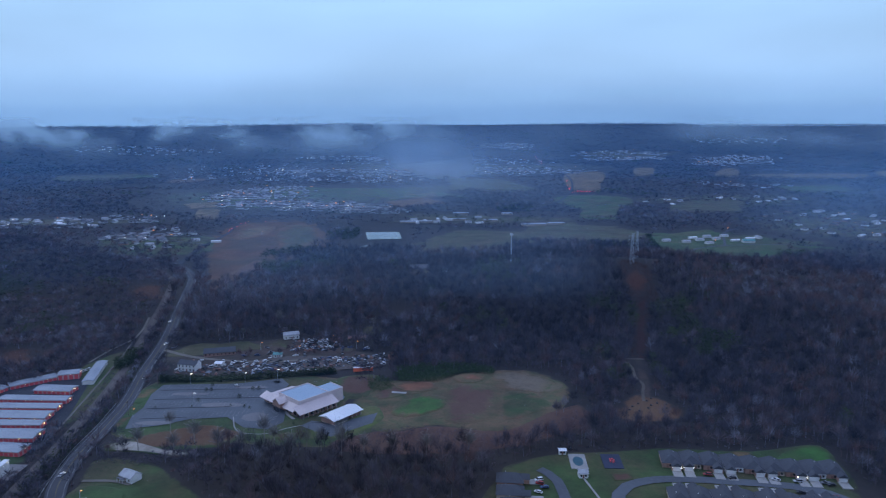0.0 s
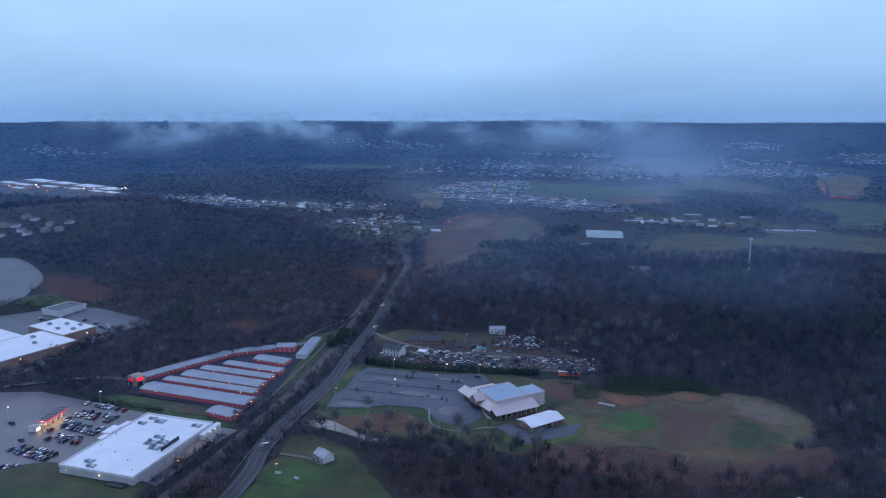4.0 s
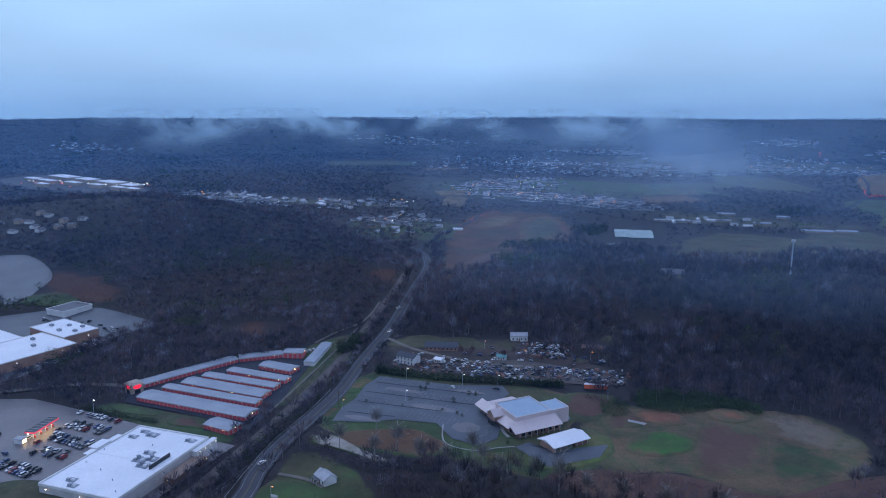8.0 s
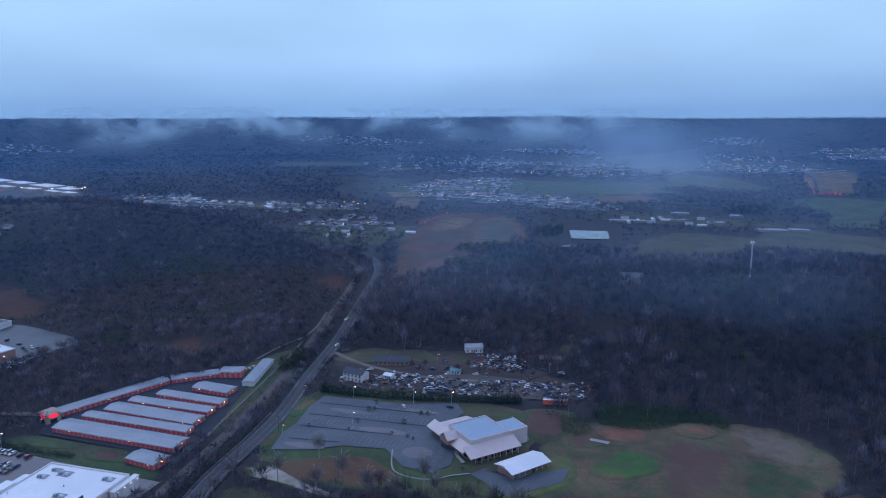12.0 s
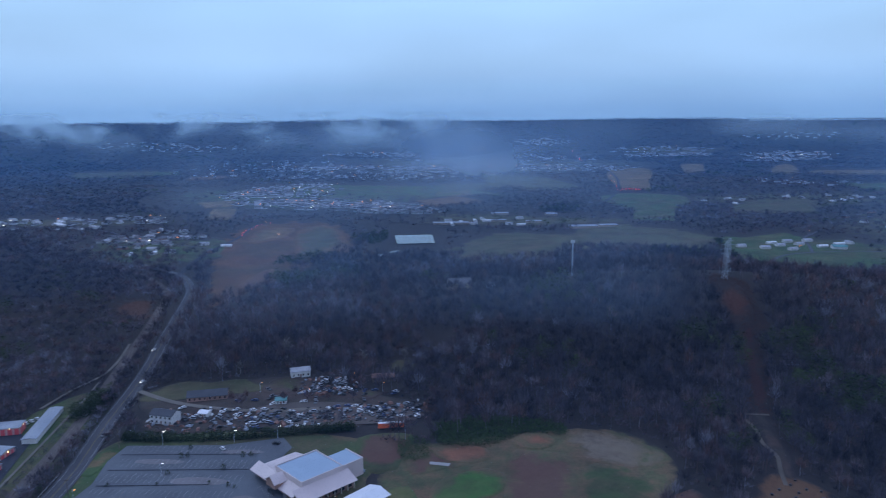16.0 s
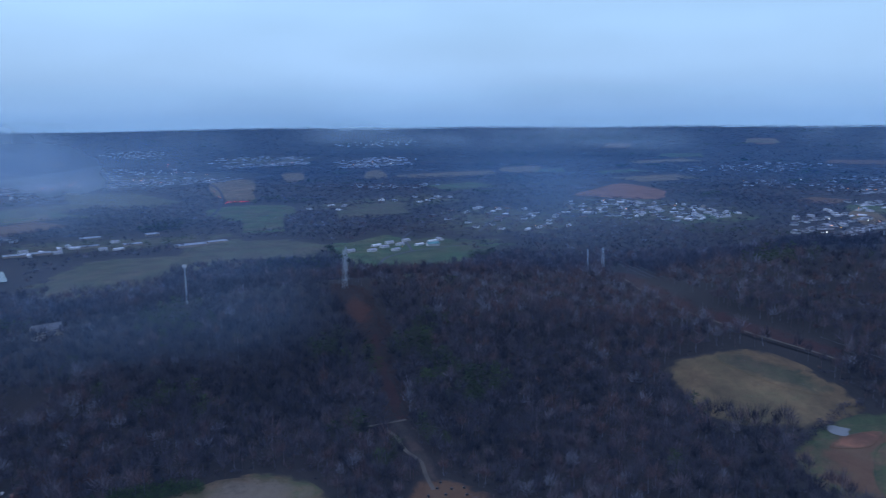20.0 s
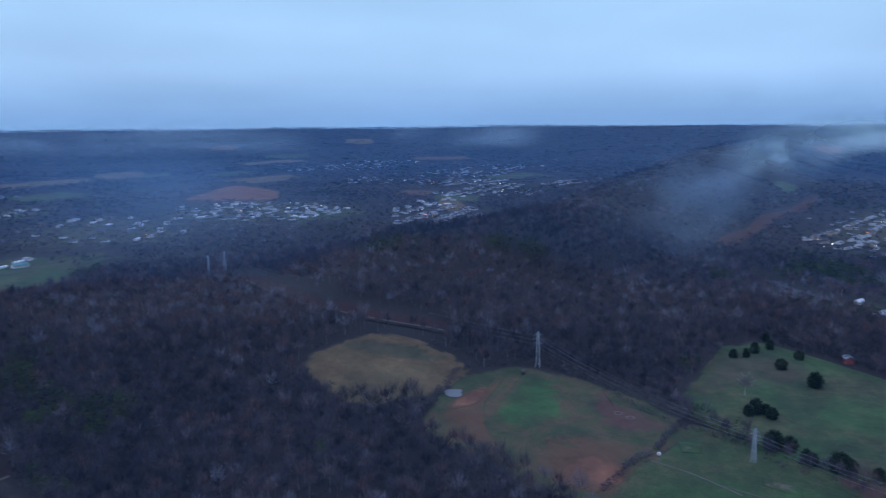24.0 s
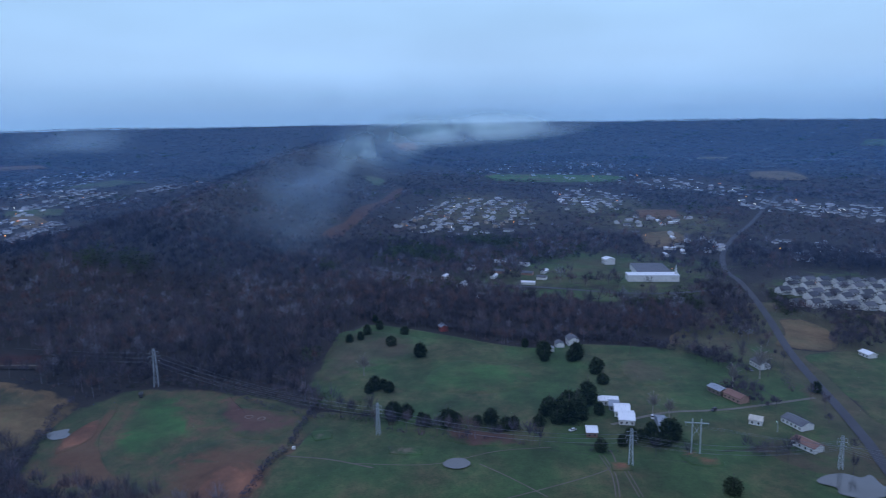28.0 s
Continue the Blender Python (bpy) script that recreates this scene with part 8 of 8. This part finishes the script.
thicket("grove", "dark pines above the lane", within([(712, 190), (728, 240), (745, 262), (765, 232), (745, 175)], 6), 13.0, 3.4, M_PINE, 80, 2.4, 0.3, 0.3, (0, 0.6))
thicket("grove", "dense dark evergreens below the white school", within([(668, 16), (664, -46), (620, -34), (612, 28)], 6), 11.0, 3.4, M_PINE, 80, 2.4, 0.3, 0.3, (0, 0.4))
thicket("grove", "dark evergreens beside the housing rows", within([(640, -118), (662, -122), (650, -140), (628, -132)], 5), 11.0, 3.4, M_PINE, 80, 2.4, 0.3, 0.3, (0, 0.4))
thicket("grove", "dark mixed wood between lane and suburb", within([(1001, 56), (1028, 267), (893, 240), (850, 130), (850, 70), (930, 0)], 11), 13.0, 4.6, M_PINE, 46, 3.4, 0.5, 0.3, (0, 0.7))
CLUMPS = [(within([(-262, 1010), (-235, 985), (-205, 1010), (-190, 1060), (-215, 1070)], 9), "dark trees at the edge of the boggy field"), (within([(-190, 1180), (-170, 1240), (-140, 1230), (-150, 1150)], 9), "grove beside the boggy field"),
          (within([(190, 1090), (235, 1125), (290, 1085), (284, 1030), (215, 1040)], 8), "grove in the valley meadow"), (along([(318, 1040), (328, 1110), (340, 1190)], 7, 3), "row of trees across the valley meadow"), (within([(130, 1560), (200, 1600), (180, 1500), (110, 1480)], 12), "grove behind the valley sheds")]
for spots_, label_ in CLUMPS:
    thicket("grove", label_, spots_, 11.0, 5.0, M_PINE, 60, 3.4, 0.7, 0.3, (0, 0.5))
thicket("hedge", "dark brush below the power line", np.concatenate([along([(417, 276), (402, 240), (394, 215), (386, 190), (380, 165), (374, 140)], 2.0, 2.0), along([(366, 90), (362, 76), (358, 56)], 2.0, 2.0), along([(398, 136), (386, 128), (382, 112)], 2.0, 2.0)]), 4.0, 2.2, M_PINE, 55, 1.6, 0.22, 0.3, (0, 0.4))
thicket("shrubs", "dark evergreens on the road bank", along([(-219, 310), (-223, 345), (-226, 373), (-227, 396), (-229, 420)], 2.2, 2.5), 8.0, 2.8, M_PINE, 80, 1.9, 0.24, 0.3, (0, 0.5))
thicket("shrubs", "low evergreen shrubs in a car-park island", along([(-317, 307), (-310, 312)], 1.4), 2.6, 1.5, M_PINE, 50, 1.0, 0.16, 0.3, (0, 0.4))
thicket("brush", "red-brown brush in the cleared strip", np.concatenate([within([(186, 748), (212, 736), (206, 690), (200, 652), (172, 655)], 2.2), within([(194, 650), (186, 620), (177, 585), (163, 546), (150, 548), (160, 585), (168, 615), (176, 650)], 2.6)]), 3.6, 2.0, M_REDTWIG, 40, 2.0, 0.14, 0.5)
thicket("brush", "rust-red scrub at the edge of the wood behind the scrapyard", within([(-46, 556), (-30, 585), (-8, 588), (4, 570), (-4, 556), (-30, 551)], 3.4), 6.0, 3.4, M_REDTWIG, 60, 2.2, 0.14, 0.5, (0.2, 0.8))
thicket("brush", "dark red brush under the power line", along(LINE, 0.7, 11.0), 2.4, 1.9, M_REDTWIG, 46, 1.5, 0.15, 0.5, (0, 0.25))
for o in ([(-660, 650), (-585, 645), (-516, 606), (-545, 576), (-610, 595)], [(-378, 556), (-366, 588), (-335, 582), (-326, 556), (-357, 535)], [(-345, 776), (-325, 795), (-292, 739), (-318, 730)]):
    thicket("brush", "reddish dry brush beside the wood", within(o, 3.0), 3.0, 2.2, M_REDTWIG, 40, 1.8, 0.14, 0.5)

# ---- far towns: houses too small to tell apart singly ----
def far_town(name, areas, label, wall, roof, seed_):
    d5 = random.Random(seed_)
    v, f = [[], []], [[], []]
    for cx, cy, rx, ry, count in areas:
        for k in range(count):
            a, r = d5.uniform(0, 6.283), math.sqrt(d5.random())
            x, y = cx + rx * r * math.cos(a), cy + ry * r * math.sin(a)
            y = round(y / 48) * 48 + d5.uniform(-12, 12) + 18 * math.sin(x / 90)
            z, s = ground_at(x, y), d5.uniform(0.36, 0.66) * (1 + 0.00012 * cy if cy > 0 else 1)
            w, d, h, g = 8 * s, 5.5 * s, 4.5 * s, 3 * s
            t = d5.choice((0, 1.57)) + d5.uniform(-0.2, 0.2)
            c, sn = math.cos(t), math.sin(t)
            put = lambda px, py, pz: (x + px * c - py * sn, y + px * sn + py * c, z + pz)
            n = len(v[0])
            v[0] += [put(*q) for q in ((-w, -d, 0), (w, -d, 0), (w, d, 0), (-w, d, 0), (-w, -d, h), (w, -d, h), (w, d, h), (-w, d, h))]
            f[0] += [tuple(n + i for i in q) for q in ((0, 1, 5, 4), (1, 2, 6, 5), (2, 3, 7, 6), (3, 0, 4, 7))]
            n = len(v[1])
            v[1] += [put(*q) for q in ((-w - 0.6, -d - 0.6, h), (w + 0.6, -d - 0.6, h), (w + 0.6, d + 0.6, h), (-w - 0.6, d + 0.6, h), (-w - 0.6, 0, h + g), (w + 0.6, 0, h + g))]
            f[1] += [tuple(n + i for i in q) for q in ((0, 1, 5, 4), (2, 3, 4, 5), (3, 0, 4, 4), (1, 2, 5, 5))]
    for k, mat in enumerate((wall, roof)):
        if k:
            tri = [q[:3] if q[2] == q[3] else q for q in f[1]]
            me = bpy.data.meshes.new(name)
            me.from_pydata(v[1], [], tri)
            me.materials.append(mat)
        else:
            me = raw_mesh(name, v[0], f[0], mat)
        structure(name, me, label, "houses", "stuff")


TOWNS = [(-300, 1560, 170, 60, 130), (-450, 1800, 110, 190, 110), (-250, 2250, 330, 110, 110), (150, 2500, 330, 200, 150), (0, 3000, 420, 220, 90), (1330, 150, 230, 110, 70), (1000, 1250, 120, 150, 30), (800, 3270, 200, 90, 60), (1210, 2990, 160, 70, 40), (-700, 2500, 260, 260, 40), (1900, 1400, 280, 200, 30), (2300, -200, 400, 250, 60),
         (-511, 1766, 60, 70, 60), (-278, 1555, 120, 40, 90), (-139, 1508, 70, 30, 50), (-520, 2493, 160, 60, 50), (-265, 2518, 200, 60, 80), (13, 2524, 160, 60, 80), (212, 2476, 90, 60, 40), (-330, 3150, 260, 90, 70), (762, 3073, 170, 60, 60), (1118, 2814, 150, 60, 50), (329, 3600, 120, 90, 40), (-1352, 3319, 300, 120, 40), (845, 2032, 120, 60, 16), (1806, 1179, 120, 80, 30), (1300, -440, 120, 70, 40), (1539, -111, 160, 60, 40), (1185, -531, 140, 60, 40), (1775, -407, 220, 90, 40), (2541, -322, 80, 60, 24), (1090, 870, 110, 50, 44), (1160, 900, 90, 60, 40), (1490, 1060, 60, 40, 12), (1700, 1060, 120, 50, 26), (1930, 930, 120, 40, 26), (1590, 960, 80, 40, 14), (2300, 1400, 260, 120, 40), (2200, 1900, 300, 120, 40), (-850, 1270, 120, 40, 40), (-620, 1320, 90, 50, 30), (-480, 1140, 60, 50, 30), (-980, 1340, 80, 30, 24), (-2448, 2447, 200, 100, 30), (1473, 3600, 200, 90, 20), (900, -270, 70, 50, 20)]
far_town("far_houses", [(a, b, c * 1.15, d * 1.2, int(n * 1.3)) for a, b, c, d, n in TOWNS], "white houses of the distant suburbs", M_FARWALL, M_SHINGLE, 21)
far_town("far_houses", [(a, b, c, d, n // 2) for a, b, c, d, n in TOWNS], "pale-roofed houses of the distant suburbs", M_FARWALL, M_SHINGLEL, 22)


def far_lights(name, label, mat, spots, size):
    bm = bmesh.new()
    for x, y, z in spots:
        box(x - size, x + size, y - size, y + size, ground_at(x, y) + z - size * 0.7, ground_at(x, y) + z + size * 0.7, bm)
    me = bpy.data.meshes.new(name)
    bm.to_mesh(me)
    bm.free()
    me.materials.append(mat)
    structure(name, me, label, "lights", "stuff")


d6 = random.Random(31)
spots = []
for cx, cy, rx, ry, n in TOWNS:
    for k in range(n // 15):
        spots.append((cx + d6.uniform(-rx, rx), cy + d6.uniform(-ry, ry), 8))
far_lights("town_lights", "orange street lights of the distant town", M_SODIUM, spots, 0.6)
spots = []
for cx, cy, rx, ry, n in TOWNS:
    for k in range(n // 7):
        spots.append((cx + d6.uniform(-rx, rx), cy + d6.uniform(-ry, ry), 3))
far_lights("house_lights", "white porch and window lights of the distant town", M_LAMPW, spots, 0.42)
tail = spline([(320, 1790), (345, 2000), (387, 2261)], 16)
far_lights("tail_lights", "queue of red tail lights on a distant road", M_TAIL, [(x + d6.uniform(-3, 3), y, 1.5) for x, y in tail], 0.4)
far_lights("tail_lights", "queue of red tail lights on a distant road", M_TAIL, [(x + d6.uniform(-3, 3), y, 1.5) for x, y in spline([(-361, 1195), (-362, 1303), (-330, 1322)], 14)], 0.4)
far_lights("tail_lights", "red lights of a distant road", M_TAIL, [(x + d6.uniform(-5, 5), y, 2) for x, y in spline([(398, 2900), (415, 3300)], 30)], 0.8)
far_lights("red_store_light", "red-lit frontage of a distant store", M_SIGN, [(332 + k * 7, 1812 - k * 2, 3) for k in range(7)], 1.4)
far_lights("shop_lights", "lights of the distant retail park", M_LAMPW, [(-1240 - d6.random() * 420, 1420 + d6.random() * 60, 6) for k in range(26)], 0.7)
far_lights("shop_lights", "reddish shop fronts of the distant retail park", M_TAIL, [(-1220 - d6.random() * 400, 1360 + d6.random() * 110, 4) for k in range(18)], 0.7)
for k, (x, y, w, d) in enumerate(((-1600, 1540, 110, 40), (-1480, 1500, 80, 36), (-1360, 1455, 90, 40), (-1250, 1400, 60, 30), (-1560, 1450, 70, 22), (-1450, 1425, 60, 20), (-1340, 1390, 50, 18), (-1240, 1350, 46, 16), (-1640, 1480, 60, 24), (-1180, 1330, 40, 18), (-1500, 1380, 46, 16))):
    b = thing("retail_building", x, y, -20, "large pale distant retail building", "store")
    part("wall", box(-w / 2, w / 2, -d / 2, d / 2, -1, 9), M_TAN, b)
    part("roof", box(-w / 2, w / 2, -d / 2, d / 2, 9.02, 9.6), M_WHITE, b)
for k, (x, y, w, d) in enumerate(((-50, 1345, 60, 14), (37, 1460, 30, 16), (91, 1370, 26, 14), (130, 1455, 20, 18), (168, 1319, 45, 18), (24, 1378, 40, 12), (210, 1330, 30, 14))):
    b = thing("warehouse", x, y, 5, "long white-roofed shed in the valley", "warehouse", "valley warehouses")
    part("wall", box(-w / 2, w / 2, -d / 2, d / 2, -0.5, 3), M_TAN, b)
    part("roof", box(-w / 2 - 0.4, w / 2 + 0.4, -d / 2 - 0.4, d / 2 + 0.4, 3.02, 3.4), M_STEEL, b)
